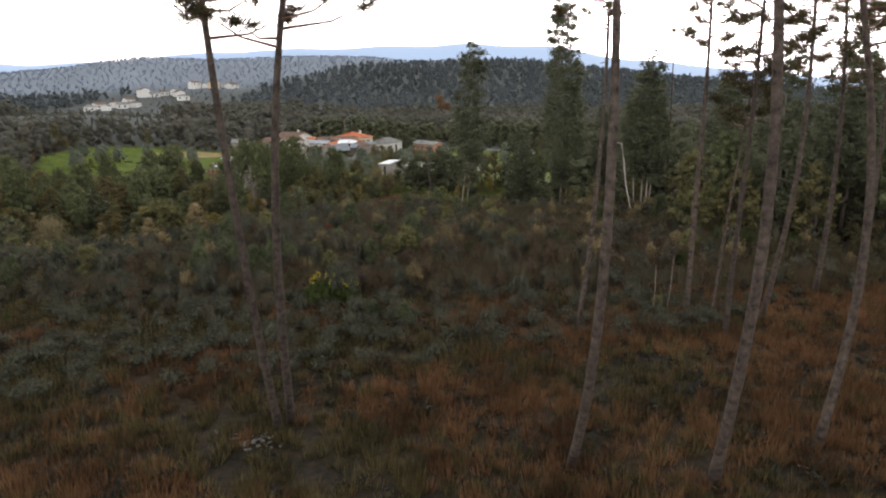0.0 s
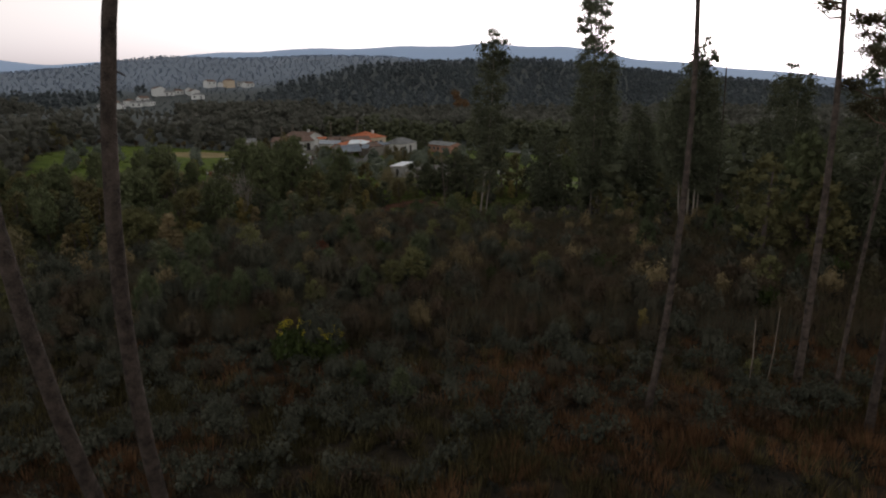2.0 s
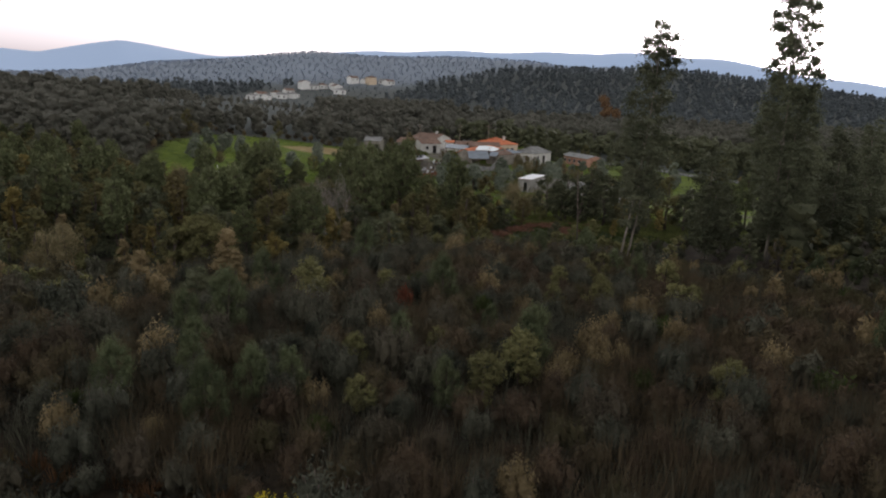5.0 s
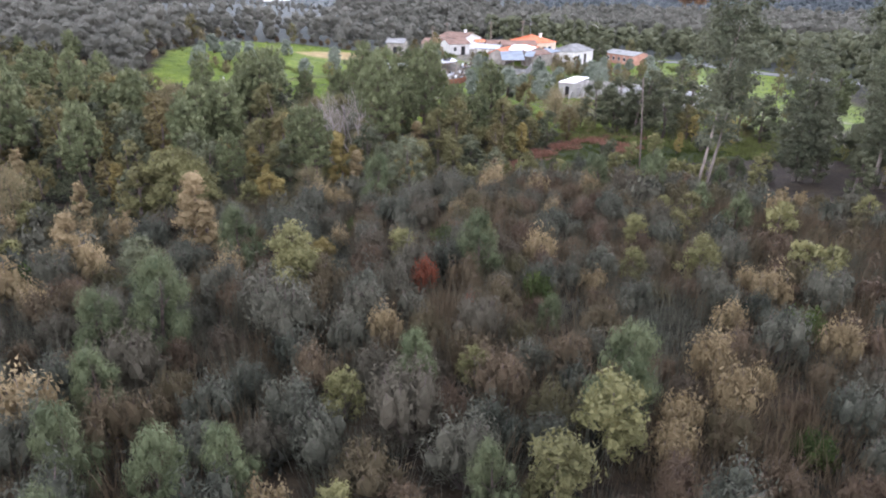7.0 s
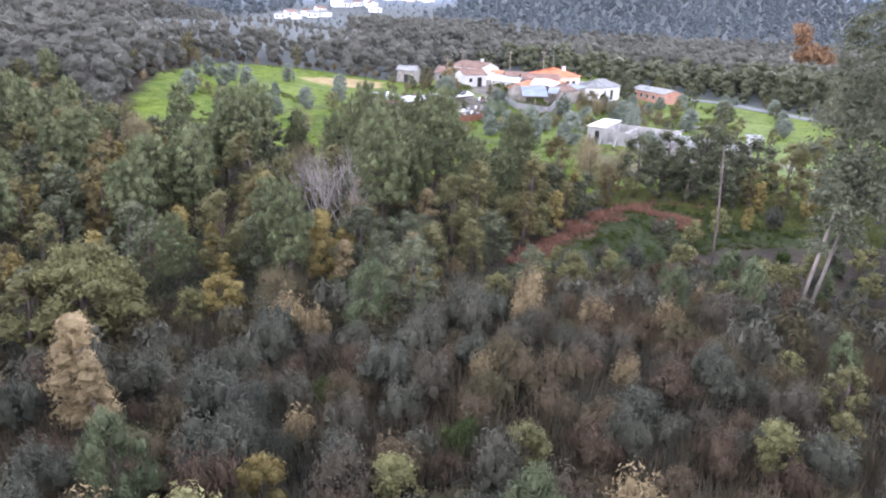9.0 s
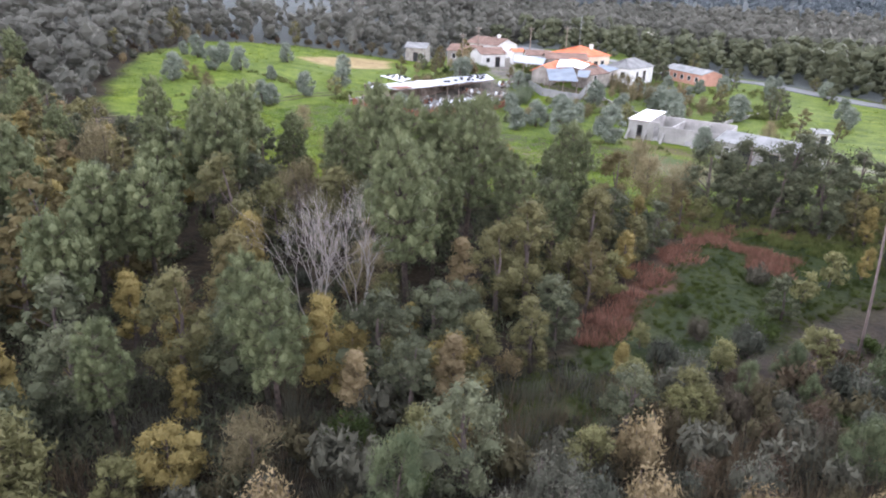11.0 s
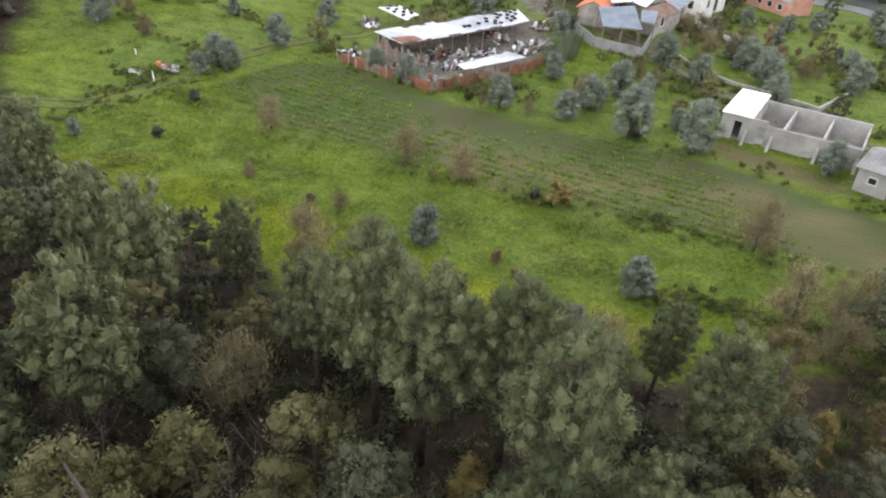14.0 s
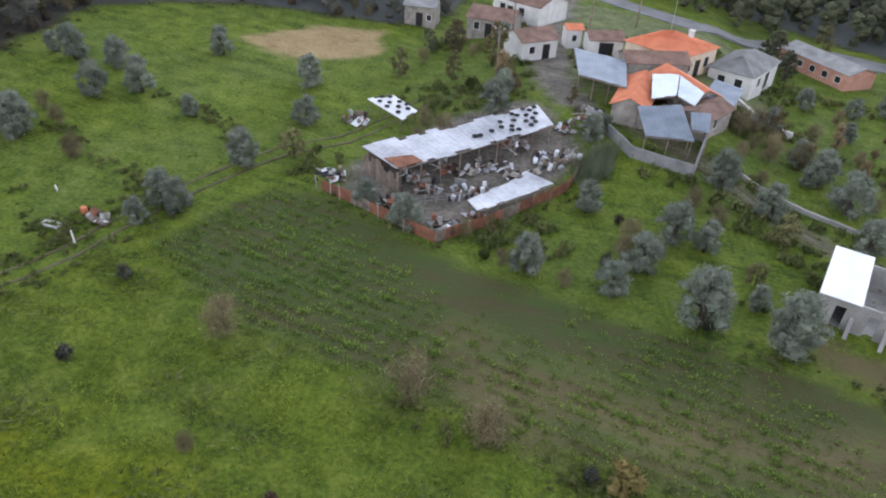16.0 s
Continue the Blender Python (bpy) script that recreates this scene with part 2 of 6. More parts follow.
def height(x, y, ridges=False):
    """The lie of the land."""
    x, y = np.asarray(x, float), np.asarray(y, float)
    z = steps(y, ((30, 0.3), (55, -0.2), (75, -1.2), (105, -4.4), (130, -4.9), (165, -5.2), (210, -4.6)))
    z = z + 5.0 * sm(48, 110, -x) * sm(128, 172, y)
    z = z - 2.2 * sm(5, 35, -x) * sm(42, 70, y) * (1 - sm(88, 112, y))
    z = z + 2.5 * sm(168, 184, y) * sm(-62, -47, x) * (1 - sm(-24, -15, x)) * (1 - sm(260, 320, y))
    z = z + 7.0 * np.exp(-((y - 275) / 55) ** 2) * sm(75, 150, -x)
    r, u = np.hypot(x, y), x / np.maximum(y, 1.0)
    near = np.interp(u, (-1.5, -.95, -.82, -.7, -.56, -.43, -.24, 0, .1, .16, .2, .27, .33, .42, .52, .7, 1.2), (.02, .022, .028, .043, .05, .065, .067, .064, .06, .054, .05, .044, .037, .028, .016, .01, .01))
    far = np.interp(u, (-1.5, -.94, -.78, -.7, -.6, -.5, -.35, -.23, -.15, 0, .06, .13, .2, .25, .31, .36, .42, .52, 1), (.05, .04, .058, .053, .048, .054, .063, .067, .072, .0755, .071, .069, .059, .051, .045, .038, .031, .02, .01))
    wob = 1 + 0.025 * np.sin(x * .011 + 1) + 0.025 * np.sin(x * .023 + y * .006)
    up = near * 1000 * wob * sm(300, 1000, r) ** 1.6 * (1 - 0.45 * sm(1050, 1700, r))
    top = far * 3000 * (1 + .03 * np.sin(x * .006) + .02 * np.sin(x * .017)) * sm(1600, 3000, r)
    return z + (np.maximum(up, top) if ridges else up)


def hz(x, y):
    return float(height(x, y))


def fill(me, V, F):
    """A mesh of triangles straight from arrays."""
    n = len(F)
    me.vertices.add(len(V))
    me.vertices.foreach_set("co", np.ascontiguousarray(V, np.float32).reshape(-1))
    me.loops.add(3 * n)
    me.loops.foreach_set("vertex_index", np.ascontiguousarray(F, np.int32).reshape(-1))
    me.polygons.add(n)
    me.polygons.foreach_set("loop_start", np.arange(0, 3 * n, 3, dtype=np.int32))
    me.update(calc_edges=True)


def mesh_of(name, verts, faces, material, smooth=False):
    me = bpy.data.meshes.new(name)
    if isinstance(verts, np.ndarray):
        fill(me, verts, faces)
    else:
        me.from_pydata([tuple(v) for v in verts], [], [tuple(f) for f in faces])
    for m in (material if isinstance(material, (list, tuple)) else (material,)):
        me.materials.append(m)
    if smooth:
        me.polygons.foreach_set("use_smooth", [True] * len(me.polygons))
    me.update()
    return me


def piece(name, verts, faces, material, parent=None, label="", smooth=False):
    """One mesh object, under a thing or part if a parent is given."""
    ob = new(name, mesh_of(name, verts, faces, material, smooth))
    ob.parent = parent
    return tagged(ob, label)


def part(name, bm, material, parent, label=""):
    me = bpy.data.meshes.new(name)
    bm.to_mesh(me)
    bm.free()
    me.materials.append(material)
    ob = new(name, me)
    ob.parent = parent
    return tagged(ob, label)


def box_data(x0, y0, z0, x1, y1, z1):
    v = [(x, y, z) for z in (z0, z1) for x, y in ((x0, y0), (x1, y0), (x1, y1), (x0, y1))]
    f = [(3, 2, 1, 0), (4, 5, 6, 7), (0, 1, 5, 4), (1, 2, 6, 5), (2, 3, 7, 6), (3, 0, 4, 7)]
    return v, f


def join(*datas):
    V, F = [], []
    for v, f in datas:
        k = len(V)
        V += [tuple(p) for p in v]
        F += [tuple(i + k for i in q) for q in f]
    return V, F


def tube(points, radii, sides=7):
    """A tapered tube along points."""
    V, F = [], []
    pts = [Vector(p) for p in points]
    for i, (p, r) in enumerate(zip(pts, radii)):
        d = (pts[min(i + 1, len(pts) - 1)] - pts[max(i - 1, 0)]).normalized()
        a = d.orthogonal().normalized() if abs(d.z) < 0.95 else Vector((1, 0, 0))
        a = (a - d * a.dot(d)).normalized()
        b = d.cross(a)
        for k in range(sides):
            w = 2 * math.pi * k / sides
            V.append(p + (a * math.cos(w) + b * math.sin(w)) * r)
    for i in range(len(pts) - 1):
        for k in range(sides):
            j = (k + 1) % sides
            F.append((i * sides + k, i * sides + j, (i + 1) * sides + j, (i + 1) * sides + k))
    F.append(tuple(range((len(pts) - 1) * sides, len(pts) * sides)))
    F.append(tuple(reversed(range(sides))))
    return V, F


G = (1 + 5 ** .5) / 2
ICO = np.array([(-1, G, 0), (1, G, 0), (-1, -G, 0), (1, -G, 0), (0, -1, G), (0, 1, G), (0, -1, -G), (0, 1, -G), (G, 0, -1), (G, 0, 1), (-G, 0, -1), (-G, 0, 1)]) / math.hypot(1, G)
ICO_F = np.array([(i, j, k) for i in range(12) for j in range(i + 1, 12) for k in range(j + 1, 12) if max(np.linalg.norm(ICO[i] - ICO[j]), np.linalg.norm(ICO[j] - ICO[k]), np.linalg.norm(ICO[i] - ICO[k])) < 1.1])


def hearts(rng, B, k):
    """The dense inside of each leaf clump, an uneven twenty-sided lump."""
    V = ICO[None] * (1 + .22 * rng.normal(size=(len(B), 12, 1))) * B[:, None, 3:] * k + B[:, None, :3]
    return V[:, ICO_F].reshape(-1, 3)


def leaves(rng, blobs, n, size, long=2.0, up=0.4, shell=0.35, heart=0.0, flat=0.7):
    """n leaf-like blades spread through the outer part of ellipsoid clumps (x, y, z, rx, ry, rz); the share flat of them lies along the clump's outside."""
    B = np.array(blobs, float)
    w = (B[:, 3] * B[:, 4] * B[:, 5]) ** 0.67
    pick = rng.choice(len(B), n, p=w / w.sum())
    d = rng.normal(size=(n, 3))
    d /= np.linalg.norm(d, axis=1)[:, None]
    rad = 1 - shell * rng.random(n) ** 1.3 + 0.12 * rng.normal(size=n)
    c = B[pick, :3] + d * B[pick, 3:] * rad[:, None]
    lie = (rng.random(n) < flat)[:, None]
    loose = rng.normal(size=(n, 3))
    ax = d * np.where(lie, .25, .6) + loose * .55 + np.array((0, 0, up))
    ax = np.where(lie, ax - d * (np.sum(ax * d, 1)[:, None] - .2), ax)
    ax /= np.linalg.norm(ax, axis=1)[:, None]
    face = np.where(lie, d + .4 * rng.normal(size=(n, 3)) + np.array((0, 0, .25)), rng.normal(size=(n, 3)))
    side = np.cross(ax, face)
    side /= np.linalg.norm(side, axis=1)[:, None] + 1e-9
    s = size * (0.55 + 0.9 * rng.random(n))[:, None]
    V = np.stack((c - ax * s * long / 2 + side * s * .5, c + ax * s * long / 2, c - ax * s * long / 2 - side * s * .5), 1).reshape(-1, 3)
    if heart:
        V = np.concatenate((V, hearts(rng, B, heart)))
    return V, np.arange(len(V)).reshape(-1, 3)


def clumps(rng, n, z0, z1, spread, r, profile, tall=0.8, hollow=0.0):
    """Clump ellipsoids filling a crown whose half-width at the relative height t is spread * profile(t)."""
    out = []
    for i in range(n):
        t = (i + rng.random()) / n
        w = spread * profile(t)
        a = rng.random() * 2 * math.pi
        q = w * (hollow + (1 - hollow) * math.sqrt(rng.random())) * 0.9
        k = r * (0.7 + 0.6 * rng.random())
        out.append((q * math.cos(a), q * math.sin(a), z0 + (z1 - z0) * t, k, k, k * tall))
    return out


def inside(px, py, poly):
    """How far inside a polygon points lie, in metres (minus: outside)."""
    px, py = np.asarray(px, float), np.asarray(py, float)
    dist = np.full(px.shape, 1e9)
    odd = np.zeros(px.shape, bool)
    for (ax, ay), (bx, by) in zip(poly, poly[1:] + poly[:1]):
        dx, dy = bx - ax, by - ay
        t = np.clip(((px - ax) * dx + (py - ay) * dy) / (dx * dx + dy * dy + 1e-9), 0, 1)
        dist = np.minimum(dist, np.hypot(px - ax - t * dx, py - ay - t * dy))
        cross = (ay > py) != (by > py)
        odd ^= cross & (px < (bx - ax) * (py - ay) / (by - ay + 1e-12) + ax)
    return np.where(odd, dist, -dist)


def along(px, py, line):
    """Distance from a polyline."""
    dist = np.full(np.shape(px), 1e9)
    for (ax, ay), (bx, by) in zip(line, line[1:]):
        dx, dy = bx - ax, by - ay
        t = np.clip(((px - ax) * dx + (py - ay) * dy) / (dx * dx + dy * dy), 0, 1)
        dist = np.minimum(dist, np.hypot(px - ax - t * dx, py - ay - t * dy))
    return dist


# Emission strength that imitates haze lying over the far ridges.
RIDGE_HAZE_GLOW = 0.11


# ---- plan ----
MEADOW = [(-93, 150), (-84, 139), (-68, 129), (-50, 122), (-45, 121), (-37, 119.5), (-29, 120.5), (-20, 119.5), (-8, 126), (14, 131), (30, 140),
          (32, 200), (6, 230), (-20, 250), (-62, 240), (-64, 212), (-88, 202), (-103, 188), (-101, 168)]
CROP = [(-66, 148), (-54, 141.7), (-35, 139.2), (-22, 137.1), (-8, 135.2), (3, 134), (2, 142), (-16, 150.5), (-24, 151.5), (-37, 153.2), (-45.5, 155.6), (-57, 160), (-62, 160)]
STUBBLE = [(-82.5, 190.5), (-76, 202), (-68, 206), (-66, 195), (-74, 188)]
YARD = [(-57.5, 162), (-53, 160.6), (-45.5, 157.8), (-41, 163), (-36.5, 172), (-36, 178), (-43, 186), (-50, 180), (-57, 172)]
VILLAGE = [(-58, 212), (-36, 190), (-22, 190), (-14, 200), (-18, 222), (-40, 232), (-56, 230)]
CLEARING = [(-20.5, 85), (-18.6, 90), (-14.6, 99), (-12, 108), (-9, 117), (-6, 121.5), (10, 120.5), (12, 114), (-1, 107), (-9.5, 95), (-13.5, 86)]
TRACK = [(-94, 133.5), (-84, 135.5), (-74.0, 138.6), (-72.2, 141.6), (-70.8, 145), (-70.2, 148.4), (-69.1, 152.4), (-68.0, 156.4), (-65.7, 163.2), (-64.0, 167), (-60, 172), (-55, 183), (-50, 187)]
LANE = [(-31, 183), (-25, 178.5), (-20, 175), (-14, 169.5), (-7, 164), (2, 157), (12, 150), (24, 143)]
ROAD = [(-62, 256), (-46, 243), (-35, 234), (-24, 226), (-10, 232), (8, 224), (22, 205), (40, 190), (70, 170)]
FOOTPATH = [(-76, 130.6), (-68.1, 128.8), (-63.2, 127.3), (-57.0, 125.4), (-50.3, 123.2), (-45, 121.4), (-38, 119.9), (-29, 120.4)]
LUSH = [(-67.6, 129.4), (-64.9, 131.5), (-54.6, 129.5), (-44.0, 128.4), (-37.3, 125.3), (-26.9, 125.0), (-17, 124.5), (-17, 120.6), (-26.5, 121), (-35.8, 120.6), (-45.6, 122.1), (-55.5, 125.6)]
WORN = [(-42.7, 145.4), (-36.2, 147.1), (-25.6, 146.1), (-16.9, 144.9), (-7.8, 142.8), (-2, 140), (-3, 134.8), (-9.1, 136.1), (-17.2, 138.3), (-27.0, 139.0), (-34.5, 140.0), (-38.9, 141.0)]
BARE = [(-17, 156.4), (-11.0, 153.6), (-6.5, 149.6), (-6.2, 147.4), (-10.4, 148.6), (-16.4, 152.6)]
DRIVE = [(-38.5, 187.5), (-41.5, 192), (-43, 200), (-44, 206), (-46, 216), (-46, 240)]
BRACKEN = [(-15.6, 98), (-13.6, 103), (-11.4, 111), (-8.6, 118.5), (-5, 121.8), (3, 121.5), (8, 119.5)]


def build_ground():
    """One sheet from underfoot to the far ridges, fine where the camera passes."""
    def axis(lo, hi, step, end):
        a = list(np.arange(lo, hi + step, step))
        s = step
        while a[-1] < end:
            s *= 1.13
            a.append(a[-1] + s)
        s = step
        while a[0] > -end:
            s *= 1.13
            a.insert(0, a[0] - s)
        return np.array(a)
    xs, ys = axis(-112, 45, 1.2, 3900), axis(-6, 245, 1.2, 3900)
    X, Y = np.meshgrid(xs, ys)
    rng = np.random.default_rng(3)
    rough = rng.random(X.shape)
    wob = np.sin(X * .7 + np.sin(Y * .5) * 2) + np.sin(Y * .9 + X * .3)
    mead = sm(-1.0, 1.2, inside(X, Y, MEADOW) + wob * .5)
    crop = sm(-.4, .6, inside(X, Y, CROP) + wob * .25)
    stub = sm(-.6, .8, inside(X, Y, STUBBLE) + wob * .4)
    yard = np.maximum(sm(-.5, 1, inside(X, Y, YARD) + wob * .4), sm(-1, 2, inside(X, Y, VILLAGE)) * .38)
    yard = np.maximum(yard, 1 - sm(1.8, 3.0, along(X, Y, DRIVE) + wob * .3))
    td = along(X, Y, TRACK)
    ruts = np.exp(-((np.abs(td) - .75) / .28) ** 2)
    yard = np.maximum(yard, (1 - sm(1.0, 1.5, along(X, Y, LANE))) * .7)
    bare = sm(-.6, .8, inside(X, Y, BARE) + wob * .3)
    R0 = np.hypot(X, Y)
    # Where the further hill's ground takes a tone with blue haze in it.
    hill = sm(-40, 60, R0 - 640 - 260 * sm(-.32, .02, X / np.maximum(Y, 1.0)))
    lush = sm(-2.2, 1.6, inside(X, Y, LUSH) + wob * .7)
    worn = sm(-2.5, 2.5, inside(X, Y, WORN) + wob * 1.1) * (.45 + .55 * np.clip(np.sin(X * .21 + Y * .33) + np.sin(X * .11 - Y * .5) + .6, 0, 1))
    worn = np.maximum(worn, bare)
    clear = sm(-1, 1.5, inside(X, Y, CLEARING) + wob * .5)
    brack = 1 - sm(.1, 1.0, along(X, Y, BRACKEN[:5]) + wob * .6)
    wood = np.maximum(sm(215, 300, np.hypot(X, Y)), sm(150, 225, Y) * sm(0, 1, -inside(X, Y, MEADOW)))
    Z = height(X, Y) + (rough - .5) * .16 * (1 - .6 * mead) * (np.hypot(X, Y) < 300) - ruts * .10
    ny, nx = X.shape
    V = np.stack((X, Y, Z), -1).reshape(-1, 3)
    i = np.arange(ny * nx).reshape(ny, nx)
    F = np.stack((i[:-1, :-1], i[:-1, 1:], i[1:, 1:], i[1:, :-1]), -1).reshape(-1, 4)
    me = bpy.data.meshes.new("ground")
    me.from_pydata(V.tolist(), [], F.tolist())
    me.polygons.foreach_set("use_smooth", [True] * len(me.polygons))
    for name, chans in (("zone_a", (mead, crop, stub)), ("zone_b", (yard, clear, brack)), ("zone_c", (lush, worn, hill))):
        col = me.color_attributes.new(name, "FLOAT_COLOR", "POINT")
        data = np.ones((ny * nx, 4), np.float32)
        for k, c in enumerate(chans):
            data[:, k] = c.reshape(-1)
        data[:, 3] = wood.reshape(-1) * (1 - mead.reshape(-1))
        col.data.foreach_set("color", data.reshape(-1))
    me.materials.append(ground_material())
    tagged(new("ground", me), "hillside heath, green meadows and far wooded ridges", "ground", kind="structure")


def ground_material():
    m = bpy.data.materials.new("ground_cover")
    m.use_nodes = True
    nt = m.node_tree
    b = nt.nodes["Principled BSDF"]
    b.inputs["Roughness"].default_value = 0.95
    b.inputs["Specular IOR Level"].default_value = 0.15
    geo = nt.nodes.new("ShaderNodeNewGeometry")

    def noise_of(scale, detail=5, vec=None):
        n = nt.nodes.new("ShaderNodeTexNoise")
        n.inputs["Scale"].default_value, n.inputs["Detail"].default_value = scale, detail
        nt.links.new(vec or geo.outputs["Position"], n.inputs["Vector"])
        return n.outputs["Fac"]

    def tones(fac, *cols):
        r = nt.nodes.new("ShaderNodeValToRGB")
        e = r.color_ramp.elements
        while len(e) < len(cols):
            e.new(0.5)
        for k, c in enumerate(cols):
            e[k].position = 0.36 + 0.29 * k / (len(cols) - 1)
            e[k].color = (*c, 1)
        nt.links.new(fac, r.inputs[0])
        return r.outputs[0]

    def blend(fac, a, c):
        x = nt.nodes.new("ShaderNodeMix")
        x.data_type = "RGBA"
        nt.links.new(fac, x.inputs[0])
        nt.links.new(a, x.inputs[6])
        nt.links.new(c, x.inputs[7])
        return x.outputs[2]

    def mean(a, c, k=0.5):
        x = nt.nodes.new("ShaderNodeMath")
        x.operation = "MULTIPLY_ADD"
        nt.links.new(a, x.inputs[0])
        x.inputs[1].default_value = k
        y = nt.nodes.new("ShaderNodeMath")
        y.operation = "MULTIPLY"
        y.inputs[1].default_value = 1 - k
        nt.links.new(c, y.inputs[0])
        nt.links.new(y.outputs[0], x.inputs[2])
        return x.outputs[0]

    stretch = nt.nodes.new("ShaderNodeMapping")
    stretch.inputs["Rotation"].default_value = (0, 0, radians(12))
    stretch.inputs["Scale"].default_value = (0.12, 1.0, 1.0)
    nt.links.new(geo.outputs["Position"], stretch.inputs["Vector"])
    big, mid, fine, rows = noise_of(.07), noise_of(.45), noise_of(3.0, 6), noise_of(.9, 4, stretch.outputs[0])
    mix1, mix2 = mean(big, fine), mean(mid, fine)
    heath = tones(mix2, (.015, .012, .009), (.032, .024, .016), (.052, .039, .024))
    lush = tones(mean(mean(rows, mid, .4), fine, .6), (.052, .076, .004), (.13, .153, .004), (.222, .23, .01))
    mild = tones(mean(mean(rows, mid, .4), fine, .6), (.033, .054, .007), (.1, .139, .011), (.182, .21, .022))
    cool = tones(mean(mean(rows, mid, .3), fine, .55), (.035, .057, .013), (.085, .12, .021), (.142, .168, .042))
    zc = nt.nodes.new("ShaderNodeVertexColor")
    zc.layer_name = "zone_c"
    sc = nt.nodes.new("ShaderNodeSeparateColor")
    nt.links.new(zc.outputs[0], sc.inputs[0])
    grass = blend(tones(mean(big, mid, .7), (0, 0, 0), (.4, .4, .4), (.9, .9, .9)), mild, cool)
    grass = blend(sc.outputs[0], grass, lush)
    cropc = tones(mean(rows, mix2, .6), (.068, .06, .027), (.056, .068, .021), (.054, .08, .02))
    wornc = tones(mean(rows, mix2, .5), (.1, .083, .042), (.118, .1, .046), (.11, .118, .042))
    stubc = tones(mix2, (.2, .145, .07), (.28, .21, .105), (.33, .255, .135))
    dirt = tones(mix2, (.085, .078, .064), (.155, .138, .117), (.24, .212, .182))
    clearc = tones(mix2, (.014, .02, .006), (.024, .033, .009), (.04, .045, .014))
    brackc = tones(mix2, (.05, .03, .022), (.09, .045, .03), (.12, .065, .042))
    za, zb = nt.nodes.new("ShaderNodeVertexColor"), nt.nodes.new("ShaderNodeVertexColor")
    za.layer_name, zb.layer_name = "zone_a", "zone_b"
    sa, sb = nt.nodes.new("ShaderNodeSeparateColor"), nt.nodes.new("ShaderNodeSeparateColor")
    nt.links.new(za.outputs[0], sa.inputs[0])
    nt.links.new(zb.outputs[0], sb.inputs[0])
    # Wood floor paled to match its haze-coloured trees; further hill blued as haze.
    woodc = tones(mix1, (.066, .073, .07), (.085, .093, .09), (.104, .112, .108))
    hill_hazec = tones(mean(noise_of(.02), noise_of(.12), .6), (.17, .2, .25), (.205, .238, .292), (.235, .27, .33))
    col = blend(za.outputs["Alpha"], heath, blend(sc.outputs[2], woodc, hill_hazec))
    col = blend(sa.outputs[0], col, grass)
    col = blend(sa.outputs[1], col, cropc)
    col = blend(sc.outputs[1], col, wornc)
    col = blend(sa.outputs[2], col, stubc)
    col = blend(sb.outputs[1], col, clearc)
    col = blend(sb.outputs[2], col, brackc)
    col = blend(sb.outputs[0], col, dirt)
    nt.links.new(col, b.inputs["Base Color"])
    bp = nt.nodes.new("ShaderNodeBump")
    bp.inputs["Strength"].default_value, bp.inputs["Distance"].default_value = 0.9, 0.25
    nt.links.new(mix2, bp.inputs["Height"])
    nt.links.new(bp.outputs[0], b.inputs["Normal"])
    return m


build_ground()


def build_ridges():
    """The far ridges, a plain backdrop some two to three kilometres off, with blue haze put into colour and emission.
    """
    m = bpy.data.materials.new("hazy_far_ridge")
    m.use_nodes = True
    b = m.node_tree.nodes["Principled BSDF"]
    # Blue base and weak emission stand in for haze; the ridges are no lamp.
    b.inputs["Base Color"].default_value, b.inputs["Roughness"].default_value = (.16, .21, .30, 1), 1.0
    b.inputs["Emission Color"].default_value, b.inputs["Emission Strength"].default_value = (.40, .50, .68, 1), RIDGE_HAZE_GLOW
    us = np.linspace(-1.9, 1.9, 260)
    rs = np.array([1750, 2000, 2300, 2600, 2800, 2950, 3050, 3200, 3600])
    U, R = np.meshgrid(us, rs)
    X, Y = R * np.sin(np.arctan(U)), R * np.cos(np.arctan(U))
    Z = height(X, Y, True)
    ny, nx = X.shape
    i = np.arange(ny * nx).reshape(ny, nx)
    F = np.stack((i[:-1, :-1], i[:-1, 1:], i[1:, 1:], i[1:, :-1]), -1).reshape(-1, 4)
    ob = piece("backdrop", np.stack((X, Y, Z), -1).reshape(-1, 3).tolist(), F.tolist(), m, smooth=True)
    tagged(ob, "far hill ridges under the sky, blue haze in their colour", "backdrop", kind="structure")


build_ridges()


# ---- plants: one of each kind, then copies ----
def stand(ob, x, y, turn=0.0, size=1.0, tall=None, lean=(0, 0), sink=0.05):
    return copy_thing(ob, pose(x, y, hz(x, y) - sink, lean[0], lean[1], turn) @ Matrix.Diagonal((size, size, tall or size, 1)))


def shrub_mesh(seed, n=700, w=1.0, h=2.0, size=0.085, long=2.3, sprays=14, heart=.46):
    """Upright brush: several leaning sprays of small leaves from one root."""
    rng = np.random.default_rng(seed)
    blobs, stems = [], []
    for k in range(sprays):
        a, q = rng.random() * 6.28, w * (0.1 + 0.65 * rng.random())
        top = h * (0.6 + 0.4 * rng.random()) * (1 - 0.3 * q / w)
        x, y = q * math.cos(a), q * math.sin(a)
        blobs.append((x * .85, y * .85, top * .56, w * .37, w * .37, top * .46))
        stems.append(tube([(x * .1, y * .1, 0), (x * .6, y * .6, top * .4), (x, y, top * .85)], (.03, .02, .008), 3))
    return join(*stems), leaves(rng, blobs, n, size, long, 0.9, 0.45, heart)


def make_shrub(name, label, seed, material, **kw):
    wood, leaf = shrub_mesh(seed, **kw)
    root = tagged(new(name), label, "shrub")
    piece("stem", *wood, M_TWIG, root)
    piece("foliage", *leaf, material, root)
    return root


